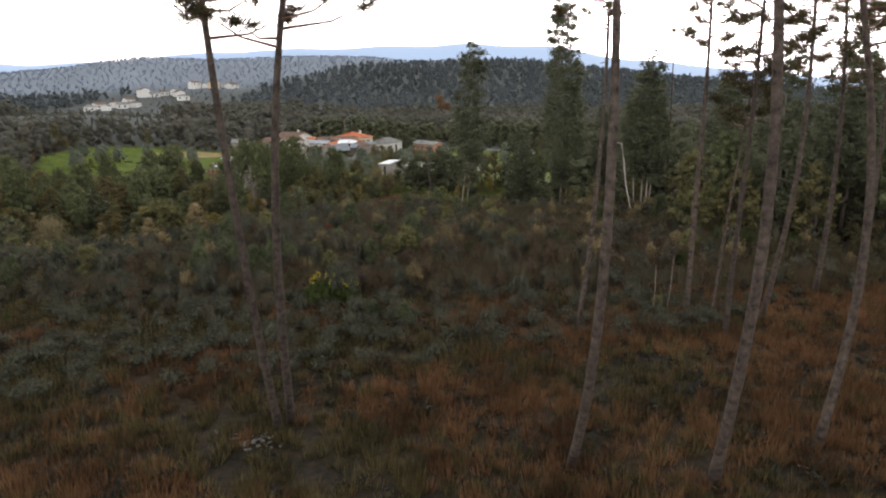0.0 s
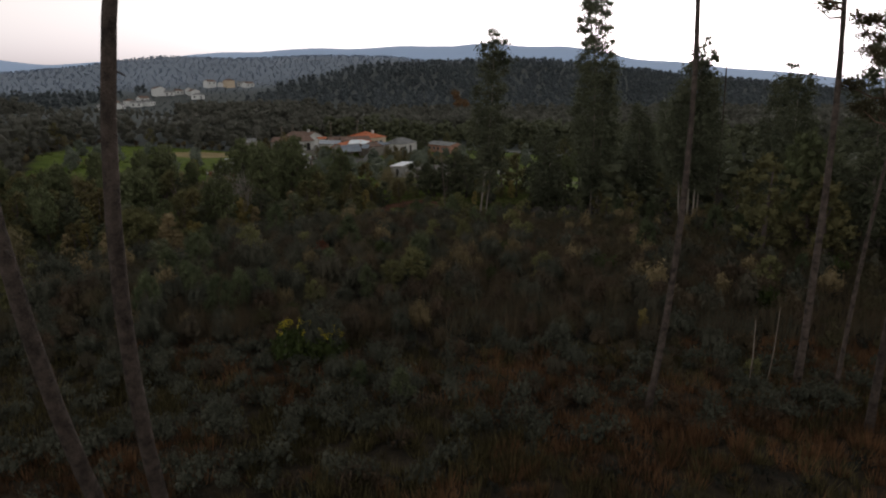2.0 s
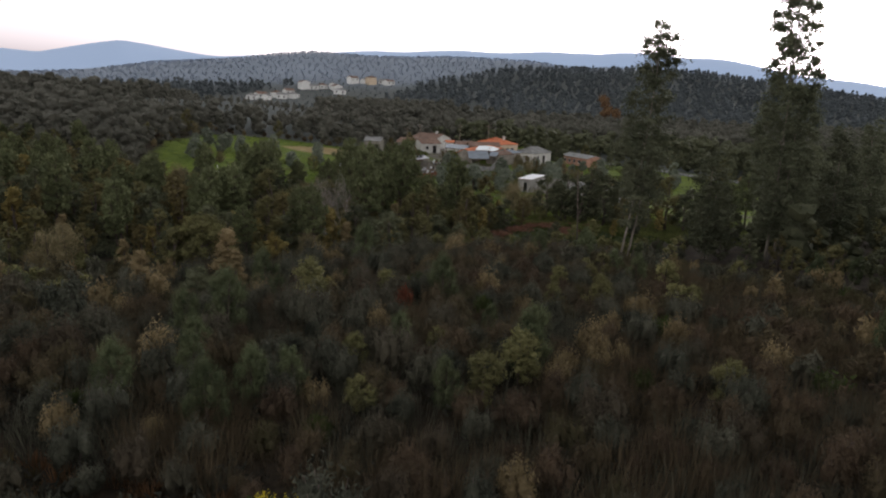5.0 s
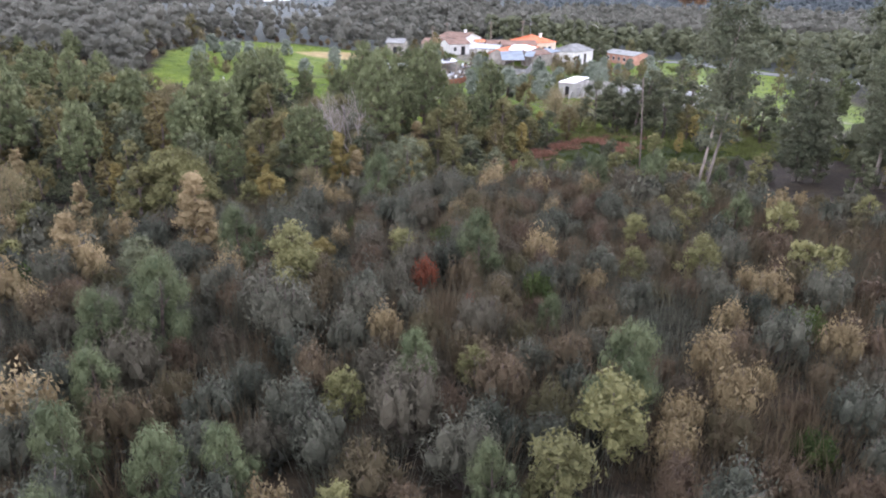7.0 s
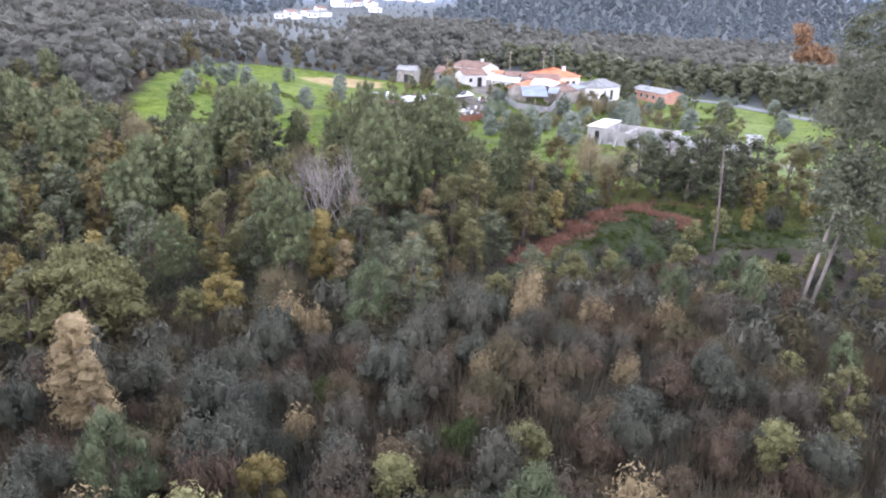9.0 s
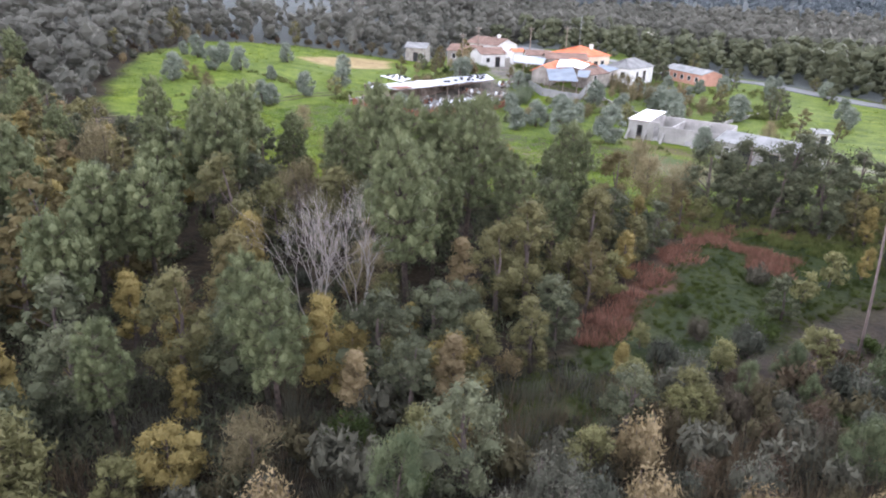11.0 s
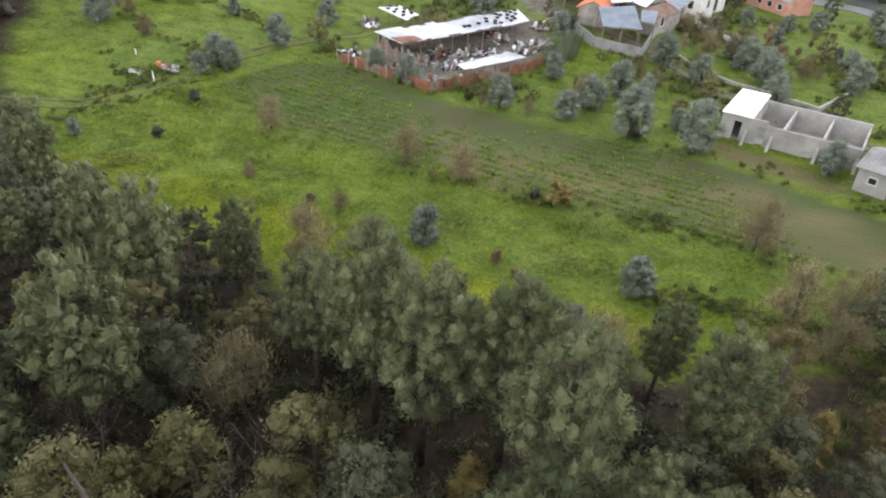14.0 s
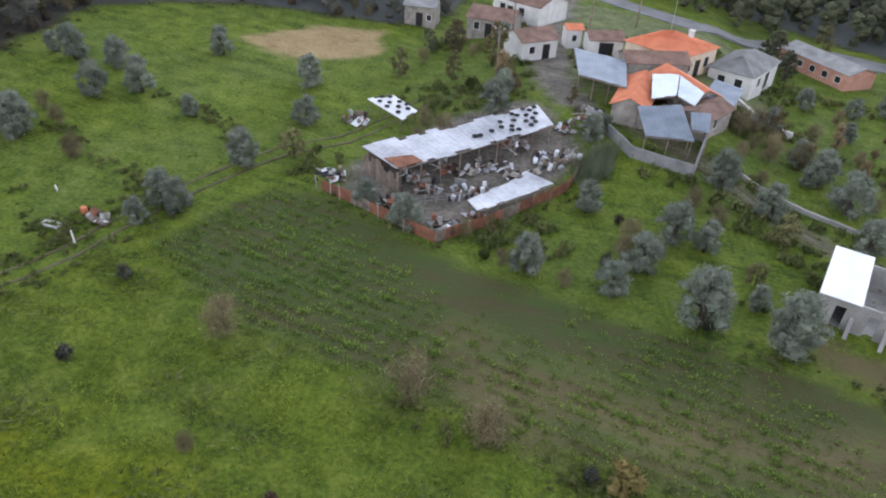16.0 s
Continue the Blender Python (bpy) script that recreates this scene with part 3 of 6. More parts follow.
def make_gorse(seed, n, size):
    """A dark round gorse bush with yellow flowers on its lit tips."""
    root = make_shrub("gorse_shrub", "dark green gorse bush with yellow flowers", seed, M_BROOM, n=n, w=.85, h=1.25, size=size)
    rng = np.random.default_rng(seed)
    a, q = rng.random(26) * 6.28, .62 * np.sqrt(rng.random(26))
    tips = [(float(x), float(y), float(z), .07, .07, .09) for x, y, z in zip(q * np.cos(a), q * np.sin(a), 1.12 - .75 * q * q + rng.normal(size=26) * .05)]
    piece("flowers", *leaves(rng, tips, 260, .022, 1.6, 0.4, 0.6), M_FLOWER, root, "small yellow flowers")
    return root


def make_crown_tree(name, label, cat, seed, material, bark, h, w, base, n, size, long=1.8, up=0.25, r=0.55, nb=26, profile=None, trunk=0.14, limbs=7, shell=0.5, tall=0.8, hollow=0.25, heart=.66):
    """A tapered trunk with limbs and an uneven crown of clumps."""
    rng = np.random.default_rng(seed)
    profile = profile or (lambda t: math.sin(math.pi * (0.12 + 0.80 * t)) ** 0.8)
    blobs = clumps(rng, nb, base + r * .6, h - r * .7, w - r * .6, r, profile, tall, hollow)
    root = tagged(new(name), label, cat)
    bend = [(rng.normal() * .06 * h * .3, rng.normal() * .06 * h * .3, h * k) for k in (.3, .6, .9)]
    wood = [tube([(0, 0, -.2), *bend], (trunk * 1.3, trunk, trunk * .6, trunk * .15), 7)]
    for k in range(limbs):
        b = blobs[int(rng.integers(len(blobs)))]
        z = max(base * .7, b[2] * .7)
        wood.append(tube([(bend[0][0] * z / h, bend[0][1] * z / h, z), (b[0] * .5, b[1] * .5, (z + b[2]) / 2 + .1), b[:3]], (trunk * .4, trunk * .25, trunk * .08), 5))
    piece("trunk", *join(*wood), bark, root, smooth=True)
    piece("crown", *leaves(rng, blobs, n, size, long, up, shell, heart), material, root)
    return root


def make_young_pine(name, label, seed, h, w, base, n, r, whorls, size):
    """A pine of whorled, rising boughs that carry upright brushes of needles, on a straight trunk."""
    rng = np.random.default_rng(seed)
    root = tagged(new(name), label, "tree")
    lean = rng.normal(size=2) * .025
    at = lambda z: Vector((lean[0] * z, lean[1] * z, z))
    piece("trunk", *tube([at(-.2), at(h * .4), at(h * .8), at(h * .97)], (.16, .12, .06, .02), 7), M_BARK, root, smooth=True)
    blobs, boughs = [], []
    for k in range(whorls):
        t = (k + .3 * rng.random()) / whorls
        z = base + (h - base - .7) * t
        reach = w * ((1 - t) ** .55 * (.5 + .5 * min(1, t * 2.4)) + .06)
        turn = rng.random() * 6.28
        arms = 5 if t < .8 else 4
        for j in range(arms):
            a = turn + 6.28 * (j + .35 * rng.normal() * .5) / arms
            q = reach * (.72 + .38 * rng.random())
            rise = (.25 + .35 * t) * q
            e = at(z) + Vector((math.cos(a) * q, math.sin(a) * q, rise))
            boughs.append(tube([at(z - .15), at(z).lerp(e, .5) - Vector((0, 0, .08 * q)), e], (.045, .03, .012), 4))
            for u in ((.45, .75, 1.0) if q > 1.3 else (.6, 1.0)):
                for side in ((-1, 1) if u < .9 and q > 1.0 else (0,)):
                    c = at(z).lerp(e, u)
                    off = side * .32 * q * (1 - .4 * u)
                    k1 = r * (.75 + .5 * rng.random())
                    blobs.append((c.x - math.sin(a) * off + .08 * rng.normal(), c.y + math.cos(a) * off + .08 * rng.normal(), c.z + k1 * 1.0 + .12 * rng.normal(), k1, k1, k1 * (1.1 + .4 * rng.random())))
    for k in range(3):
        p = at(h - .5 + .2 * k)
        blobs.append((p.x + .1 * rng.normal(), p.y + .1 * rng.normal(), p.z, r * .6, r * .6, r * 1.5))
    piece("bough", *join(*boughs), M_BARK, root)
    piece("crown", *leaves(rng, blobs, n, size, 5.5, .7, .5, .6, .3), M_NEEDLE, root)
    return root


def make_tall_pine(name, label, seed, x, y, h, r, bow, lean, stubs, crown=True, low=.74):
    """A forest pine: long bare bowed trunk with dead stubs, and a small high crown."""
    rng = np.random.default_rng(seed)
    root = tagged(new(name), label, "tree")
    root.location = (x, y, hz(x, y) - .08)
    pts, rad = [], []
    for k in range(15):
        t = k / 14
        pts.append((lean[0] * t * h + bow[0] * math.sin(math.pi * t) + .05 * math.sin(7 * t + seed), lean[1] * t * h + bow[1] * math.sin(math.pi * t), h * t))
        rad.append(r * (1.2 if k == 0 else 1) * (1 - .55 * t))
    piece("trunk", *tube(pts, rad, 10), M_BARK, root, smooth=True)
    at = lambda t: Vector(np.array([np.interp(t, np.linspace(0, 1, 15), [p[i] for p in pts]) for i in range(3)]))
    for k in range(stubs):
        t = .45 + .45 * rng.random()
        p, a = at(t), rng.random() * 6.28
        L = .15 + .55 * rng.random() ** 2
        d = Vector((math.cos(a), math.sin(a), -.1 + .35 * rng.random()))
        piece("dead_branch", *tube([p, p + d * L * .6, p + d * L + Vector((0, 0, -.05))], (.025, .016, .006), 5), M_BARK, root)
    if crown:
        blobs = []
        for k in range(24):
            t = low + (1 - low) * k / 23
            p, a = at(t), rng.random() * 6.28
            q = 3.1 * min(1, (1.2 - t) / .4) * (.45 + .55 * rng.random())
            e = p + Vector((math.cos(a) * q, math.sin(a) * q, .1 + .25 * q))
            m1 = p.lerp(e, .5) + Vector((0, 0, -.22))
            piece("branch", *tube([p, m1, e], (.05, .032, .012), 5), M_BARK_RED, root)
            for u in (.62, .8, 1.0):
                c = m1.lerp(e, u) + Vector((rng.normal() * .3, rng.normal() * .3, .12))
                blobs.append((c.x, c.y, c.z, .42, .42, .26))
        piece("crown", *leaves(rng, blobs, 6500, .045, 5.5, .2, .95, 0, .3), M_NEEDLE_DUSK, root)
    return root


def make_eucalyptus(name, label, seed, x, y, h, trunks, w, brown=False, n=6000, low=.14, dense=1.0, taper=.36, girth=1.0):
    """A tall gum: pale stems carrying tier on tier of separate leaf clumps, dense below and parted by gaps of sky near the top."""
    rng = np.random.default_rng(seed)
    root = tagged(new(name), label, "tree")
    root.location = (x, y, hz(x, y) - .1)
    blobs = []
    for i, (dx, dy, hh, lean) in enumerate(trunks):
        at = lambda t: Vector((dx + lean * hh * t + .012 * hh * math.sin(4 * t + seed), dy + .01 * hh * math.sin(5 * t), hh * t))
        piece("trunk", *tube([at(t) - Vector((0, 0, .2)) for t in (0, .15, .3, .45, .6, .75, .88, 1)], [girth * k for k in (.16, .14, .125, .105, .085, .065, .04, .012)], 8), M_EUC_BARK, root, smooth=True)
        tiers = int(hh * dense * (1.5 if i == 0 else .9))
        for k in range(tiers):
            t = low + (1 - low) * (k + .4 * rng.random()) / tiers
            reach = w * (.5 + .5 * min(1, (t - low) * 5)) * (1.03 - t) ** taper * (1 if i == 0 else .75)
            turn = rng.random() * 6.28
            for j in range(7 if t < .62 else 6 if t < .93 else 3):
                a = turn + 2.1 * j + .5 * rng.normal()
                q = reach * (.25 + .75 * rng.random() ** .7)
                e = at(t) + Vector((math.cos(a) * q, math.sin(a) * q, .25 * q + .3 * rng.normal()))
                r = (.9 if t < .62 else .85) * (.7 + .6 * rng.random()) * min(1, .5 + reach / w)
                blobs.append((e.x, e.y, e.z, r * 1.15, r * 1.15, r * .8))
                if j == 0 and k % 2 == 0:
                    piece("branch", *tube([at(max(t - .04, .02)), (at(t) + e) / 2 + Vector((0, 0, -.1)), e], (.05, .03, .01), 4), M_EUC_BARK, root)
    piece("crown", *leaves(rng, blobs, int(n * 2.4), .13, 2.4, -.5, .8, .3, .35), M_EUC, root)
    if brown:
        odd = [(-2.4 + .5 * rng.normal(), -.6 + .3 * rng.normal(), h * .64 + .55 * rng.normal(), .5, .5, .4) for _ in range(7)]
        piece("withered_bough", *leaves(rng, odd, 1500, .10, 2.6, -.4, .8), M_EUC_BROWN, root, "withered brown leaves")
    return root


def far_away(ob):
    """Takes a pattern out of the place once its copies stand."""
    for o in (*ob.children_recursive, ob):
        bpy.data.objects.remove(o)


# ---- buildings ----
def sheet_quad(q, n, waves=4, amp=0.02, rows=1):
    """A ribbed surface on four corners (a, b along the first edge; d, c along the opposite one), ribs running from the first edge to the opposite one."""
    a, b, c, d = (Vector(p) for p in q)
    nrm = (b - a).cross(d - a)
    if nrm.length < 1e-6:
        nrm = (b - a).cross(c - a)
    nrm = nrm.normalized()
    if nrm.z < 0:
        nrm = -nrm
    k = n * waves * 2
    V, F = [], []
    for j in range(rows + 1):
        for i in range(k + 1):
            u, v = i / k, j / rows
            V.append((a.lerp(b, u)).lerp(d.lerp(c, u), v) + nrm * (amp if i % 2 else 0))
    m = len(V)
    V += [p - nrm * 0.06 for p in V]
    w = k + 1
    for j in range(rows):
        for i in range(k):
            s = j * w + i
            F.append((s, s + 1, s + w + 1, s + w))
            F.append((s + m + w, s + w + 1 + m, s + 1 + m, s + m))
    edge = [i for i in range(w)] + [(j + 1) * w - 1 for j in range(1, rows + 1)] + [rows * w + i for i in range(w - 2, -1, -1)] + [j * w for j in range(rows - 1, 0, -1)]
    for i, j in zip(edge, edge[1:] + edge[:1]):
        F.append((j, i, i + m, j + m))
    return V, F


def sheets(parent, q, n, material, gap=-0.012, lift=0.012, seed=0, waves=3, ragged=0.0):
    """A roof of n overlapping sheets, each a piece of its own; ragged: the share of their length by which their ends differ."""
    rng = random.Random(seed)
    a, b, c, d = (Vector(p) for p in q)
    for i in range(n):
        u0, u1 = i / n + gap / 2, (i + 1) / n - gap / 2
        z = Vector((0, 0, rng.uniform(0, lift)))
        e0, e1 = rng.uniform(-.3, .6) * ragged, 1 + rng.uniform(-1.2, .5) * ragged
        f0, f1, g0, g1 = a.lerp(b, u0) + z, a.lerp(b, u1) + z, d.lerp(c, u0) + z * .6, d.lerp(c, u1) + z * .6
        piece("sheet", *sheet_quad((f0.lerp(g0, e0), f1.lerp(g1, e0), f1.lerp(g1, e1), f0.lerp(g0, e1)), 1, waves), material if not isinstance(material, list) else rng.choice(material), parent)


def opening(parent, x, z, w, h, y, name, frame_mat, leaf_mat):
    """A window or door let into a front that lies in the plane y (facing -y): surround, leaf and, for a window, a sill."""
    t = 0.07
    ring = join(box_data(x - w / 2 - t, y - .05, z, x - w / 2, y + .02, z + h), box_data(x + w / 2, y - .05, z, x + w / 2 + t, y + .02, z + h), box_data(x - w / 2 - t, y - .05, z + h, x + w / 2 + t, y + .02, z + h + t))
    ob = piece(name, *ring, frame_mat, parent)
    piece("pane" if name == "window" else "leaf", *box_data(x - w / 2, y - .012, z, x + w / 2, y + .02, z + h), leaf_mat, ob)
    if name == "window":
        piece("sill", *box_data(x - w / 2 - .1, y - .1, z - .06, x + w / 2 + .1, y + .02, z), frame_mat, ob)
    return ob


def house(name, label, x, y, rot, w, d, h, wall_mat, roof, roof_mat, rise, front=(), back=(), chimney=None, over=0.3, base=None, ends=None):
    """A small building about its ground-plan's middle; fronts face its own -y."""
    root = tagged(new(name), label, "house" if "shed" not in name else "shed")
    z0 = hz(x, y) if base is None else base
    root.matrix_world = pose(x, y, z0 - .02, 0, 0, rot)
    t = .25
    walls = join(box_data(-w / 2, -d / 2, -.8, w / 2, -d / 2 + t, h), box_data(-w / 2, d / 2 - t, -.8, w / 2, d / 2, h), box_data(-w / 2, -d / 2 + t, -.8, -w / 2 + t, d / 2 - t, h), box_data(w / 2 - t, -d / 2 + t, -.8, w / 2, d / 2 - t, h))
    piece("wall", *walls, wall_mat, root)
    W, D = w / 2 + over, d / 2 + over
    n = max(2, round(w / .6))
    if roof == "hip":
        k = min(W, D) * .95
        r = max(W - k, .05) if w >= d else 0.05
        s = max(D - k, .05) if d > w else 0.05
        A, B = (-r, -s, h + rise), (r, s, h + rise)
        if w >= d:
            fs = [((-W, -D, h), (W, -D, h), B, A), ((W, D, h), (-W, D, h), A, B), ((W, -D, h), (W, D, h), B, B), ((-W, D, h), (-W, -D, h), A, A)]
        else:
            fs = [((-W, -D, h), (W, -D, h), A, A), ((W, D, h), (-W, D, h), B, B), ((W, -D, h), (W, D, h), B, A), ((-W, D, h), (-W, -D, h), A, B)]
        surf = [sheet_quad(q, n, 2, .05) for q in fs]
    elif roof == "gable":
        A, B = (-W, 0, h + rise), (W, 0, h + rise)
        surf = [sheet_quad(((-W, -D, h - .05), (W, -D, h - .05), B, A), n, 2, .05), sheet_quad(((W, D, h - .05), (-W, D, h - .05), A, B), n, 2, .05)]
        for sx in (-1, 1):
            xx = sx * (w / 2 - t / 2)
            v = [(xx - t / 2, -d / 2, h), (xx - t / 2, d / 2, h), (xx - t / 2, 0, h + rise * .95), (xx + t / 2, -d / 2, h), (xx + t / 2, d / 2, h), (xx + t / 2, 0, h + rise * .95)]
            piece("gable", v, [(0, 1, 2), (5, 4, 3), (0, 3, 4, 1), (1, 4, 5, 2), (2, 5, 3, 0)], wall_mat, root)
    else:
        surf = [sheet_quad(((-W, -D, h), (W, -D, h), (W, D, h + rise), (-W, D, h + rise)), n, 2, .04)]
        for sx in (-1, 1):
            xx = sx * (w / 2 - t / 2)
            v = [(xx - t / 2, -d / 2, h), (xx - t / 2, d / 2, h), (xx - t / 2, d / 2, h + rise * .92), (xx + t / 2, -d / 2, h), (xx + t / 2, d / 2, h), (xx + t / 2, d / 2, h + rise * .92)]
            piece("gable", v, [(0, 1, 2), (5, 4, 3), (0, 3, 4, 1), (1, 4, 5, 2), (2, 5, 3, 0)], wall_mat, root)
    piece("roof", *join(*surf), roof_mat, root)
    for kind, ox, oz, ow, oh in front:
        opening(root, ox, oz, ow, oh, -d / 2, kind, M_PLASTER if kind == "window" else M_WOOD, M_HOLE)
    for kind, oy, oz, ow, oh in ends or ():
        side = opening(root, oy, oz, ow, oh, -w / 2, kind, M_PLASTER if kind == "window" else M_WOOD, M_HOLE)
        side.matrix_basis = pose(0, 0, 0, 0, 0, -90)
    if chimney:
        cx, cy, ch = chimney
        ob = piece("chimney", *join(box_data(cx - .3, cy - .25, h, cx + .3, cy + .25, h + ch), box_data(cx - .38, cy - .33, h + ch, cx + .38, cy + .33, h + ch + .1)), M_PLASTER, root)
    return root


def canopy(name, label, corners, n, material, posts, seed, waves=3, dark=True):
    """An open shelter: a sheet roof on wooden posts. corners: four (x, y, z) in the order front-left, front-right, back-right, back-left."""
    root = tagged(new(name), label, "shed")
    x0 = sum(c[0] for c in corners) / 4
    y0 = sum(c[1] for c in corners) / 4
    z0 = min(hz(c[0], c[1]) for c in corners)
    root.location = (x0, y0, z0)
    loc = [Vector(c) - Vector((x0, y0, z0)) for c in corners]
    sheets(root, (loc[0], loc[1], loc[2], loc[3]), n, material, seed=seed, waves=waves, ragged=.12 if name == "farm_shed" else .03)
    for k in range(posts):
        u = k / (posts - 1)
        for e, (p, q) in enumerate(((loc[0], loc[1]), (loc[3], loc[2]))):
            t = p.lerp(q, .02 + .96 * u).lerp((loc[3].lerp(loc[2], u) if e == 0 else loc[0].lerp(loc[1], u)), .05)
            g = hz(t.x + x0, t.y + y0) - z0
            piece("post", *tube([(t.x, t.y, g - .2), (t.x, t.y, t.z - .07)], (.07, .06), 6), M_WOOD, root)
    for p, q in ((loc[0], loc[1]), (loc[3], loc[2])):
        a, b = p - Vector((0, 0, .11)), q - Vector((0, 0, .11))
        piece("beam", *tube([a, b], (.06, .06), 4), M_WOOD, root)
    return root


house("village_house", "cream house with an orange tiled hip roof", -28.5, 203.7, 57, 8.2, 8.2, 3.1, M_CREAM, "hip", M_TILE, 1.6,
      front=(("window", -2, 1.0, 1, 1.2), ("window", 2, 1.0, 1, 1.2), ("door", 0, 0, 1, 2.1)), ends=(("window", -2, 1.2, 1, 1.2), ("window", 1.5, 1.2, 1, 1.2)), chimney=(1.5, -1.5, 1.8))
house("village_house", "low house wing with a bright orange tiled roof", -31.7, 187.4, 84, 9.6, 3.6, 2.1, M_STONE, "gable", M_TILE, 1.0)
house("village_house", "house wing with a bright orange tiled roof over the yard", -26.6, 191.4, -58, 8.4, 4.0, 2.3, M_STONE, "gable", M_TILE, 1.0)
house("village_house", "low old house with a weathered brown tiled roof", -24.4, 185.0, 62, 5.6, 3.4, 2.2, M_STONE, "gable", M_TILE_OLD, .7, front=(("window", -1, .9, .8, 1.0),))
house("village_house", "small lean-to with a blue-grey sheet roof", -22.4, 190.4, 76, 5.6, 2.8, 2.4, M_STONE, "lean", M_TIN_BLUE, .5, front=(("door", 0, 0, .9, 1.9),))
house("village_house", "old house with a brown tiled roof and pale walls", -30.5, 197.5, 20, 7.5, 4.0, 2.9, M_STONE, "gable", M_TILE_OLD, .9)
house("village_house", "long white house with a hipped grey fibre-cement roof", -18.9, 206.0, 66, 9.5, 5.6, 2.7, M_PLASTER, "hip", M_FIBRE, 1.5, front=(("window", -2, .9, .9, 1.1), ("door", 1, 0, 1, 2)), ends=(("window", -1, .9, .9, 1.1), ("window", 1.2, .9, .9, 1.1)))
house("village_house", "long pink brick outbuilding with a grey sheet roof", -6.6, 218.6, -54, 12.5, 5.0, 2.3, M_PINK, "gable", M_FIBRE, .8, front=tuple(("window", -4.4 + 2.3 * k, .8, .9, .8) for k in range(5)), ends=(("window", 0, .8, .8, .8),))
house("village_house", "white house with a dark red tiled roof", -49.8, 219.5, -28, 9.0, 7.0, 3.0, M_PLASTER, "gable", M_TILE_OLD, 1.3, front=(("window", -2.5, 1.1, 1, 1.2), ("window", 1.2, 1.1, 1, 1.2), ("door", -1, 0, 1, 2.1)), chimney=(2, 0, 1.9))
house("village_house", "small white cottage with an old brown tiled roof", -46.2, 201.0, 44, 5.4, 4.4, 2.5, M_PLASTER, "gable", M_TILE_OLD, 1.1, front=(("door", 1, 0, 1, 1.9), ("window", -1.2, .9, .8, .9)))
house("village_house", "tiny white hut with a red tiled roof", -41.6, 207.2, 26, 2.0, 2.2, 2.6, M_PLASTER, "gable", M_TILE, .5, front=(("window", 0, 1, .6, .8),))
house("village_house", "rough stone cottage with a grey roof", -65.4, 214.0, 5, 4.6, 4.4, 3.0, M_STONE, "gable", M_FIBRE, 1.0, front=(("door", 0, 0, 1, 2), ("window", 1.5, 1, .7, .8)))
house("village_house", "old stone house with a weathered tiled roof", -53.4, 211.2, -6, 6.6, 5.4, 2.6, M_STONE, "gable", M_TILE_OLD, 1.2, front=(("window", -1.8, 1, .8, 1), ("window", 1.5, 1, .8, 1), ("door", 0, 0, 1, 2)))
house("village_house", "white garage with dark doorway and brown roof", -37.2, 205.5, 20, 4.4, 3.6, 2.4, M_PLASTER, "gable", M_TILE_OLD, .8, front=(("door", 0, 0, 1.8, 2.0),))

canopy("lean_to_shed", "open shelter with a blue-grey sheet roof beside the house", [(-30.1, 177.3, hz(-30, 177) + 2.5), (-25.5, 177.6, hz(-25.5, 177.6) + 2.5), (-27.1, 183.3, hz(-27, 183) + 3.0), (-31.4, 181.5, hz(-31, 181) + 3.0)], 5, M_TIN_BLUE, 3, 1)
canopy("lean_to_shed", "small shelter with a blue-grey sheet roof", [(-25.9, 179.1, hz(-26, 179) + 2.7), (-24.2, 178.9, hz(-24, 179) + 2.7), (-24.1, 182.1, hz(-24, 182) + 3.0), (-26.1, 182.0, hz(-26, 182) + 3.0)], 2, M_TIN_BLUE, 2, 2)
canopy("lean_to_shed", "wide yard shelter with a patched grey sheet roof", [(-38.4, 188.6, hz(-36, 190) + 2.6), (-32.9, 186.6, hz(-36, 190) + 2.6), (-33.6, 194.8, hz(-36, 190) + 3.0), (-40.2, 197.6, hz(-36, 190) + 3.0)], 7, M_TIN_BLUE, 4, 3)
canopy("courtyard_roof", "pale translucent sheet roof over a courtyard", [(-30.1, 184.2, hz(-29, 187) + 2.75), (-27.6, 186.2, hz(-29, 187) + 2.75), (-27.5, 191.4, hz(-29, 187) + 3.45), (-30.4, 190.3, hz(-29, 187) + 3.45)], 4, M_GLASS, 2, 4)
canopy("courtyard_roof", "bluish translucent sheet roof over a courtyard", [(-27.45, 186.2, hz(-29, 187) + 2.7), (-25.7, 184.0, hz(-29, 187) + 2.7), (-24.8, 187.0, hz(-29, 187) + 3.2), (-27.35, 191.4, hz(-29, 187) + 3.4)], 3, M_GLASS, 2, 8)
canopy("farm_shed", "long open farm shed with a pale sheet roof, tyres on top", [(-51.0, 163.6, -2.45), (-39.2, 177.2, -1.6), (-41.9, 181.6, -1.3), (-55.7, 166.7, -2.4)], 18, M_TIN, 9, 5)
canopy("farm_shed", "low shelter with a white sheet roof behind a rusty fence", [(-42.8, 160.7, -3.4), (-37.4, 167.9, -3.3), (-40.0, 169.4, -3.4), (-44.2, 162.4, -3.5)], 9, M_TIN, 5, 6)
canopy("farm_shed", "small shelter with tyres on its white sheet roof", [(-54.9, 175.3, hz(-55, 175) + 1.6), (-54.0, 177.5, hz(-54, 177) + 1.6), (-58.3, 180.8, hz(-58, 180) + 1.9), (-60.2, 178.6, hz(-60, 178) + 1.9)], 4, M_TIN_WHITE, 3, 7)
house("stone_shed", "grey long shed with a patched fibre-cement roof and white wall", 0.2, 149.6, -29, 10.5, 5.6, 2.2, M_CONCRETE, "gable", M_FIBRE, .8, front=(("door", -1.8, 0, 1.6, 1.7), ("door", 1.2, 0, 1.6, 1.7), ("window", 3.8, .9, .7, .7), ("window", -4, 1.0, .6, .5)))


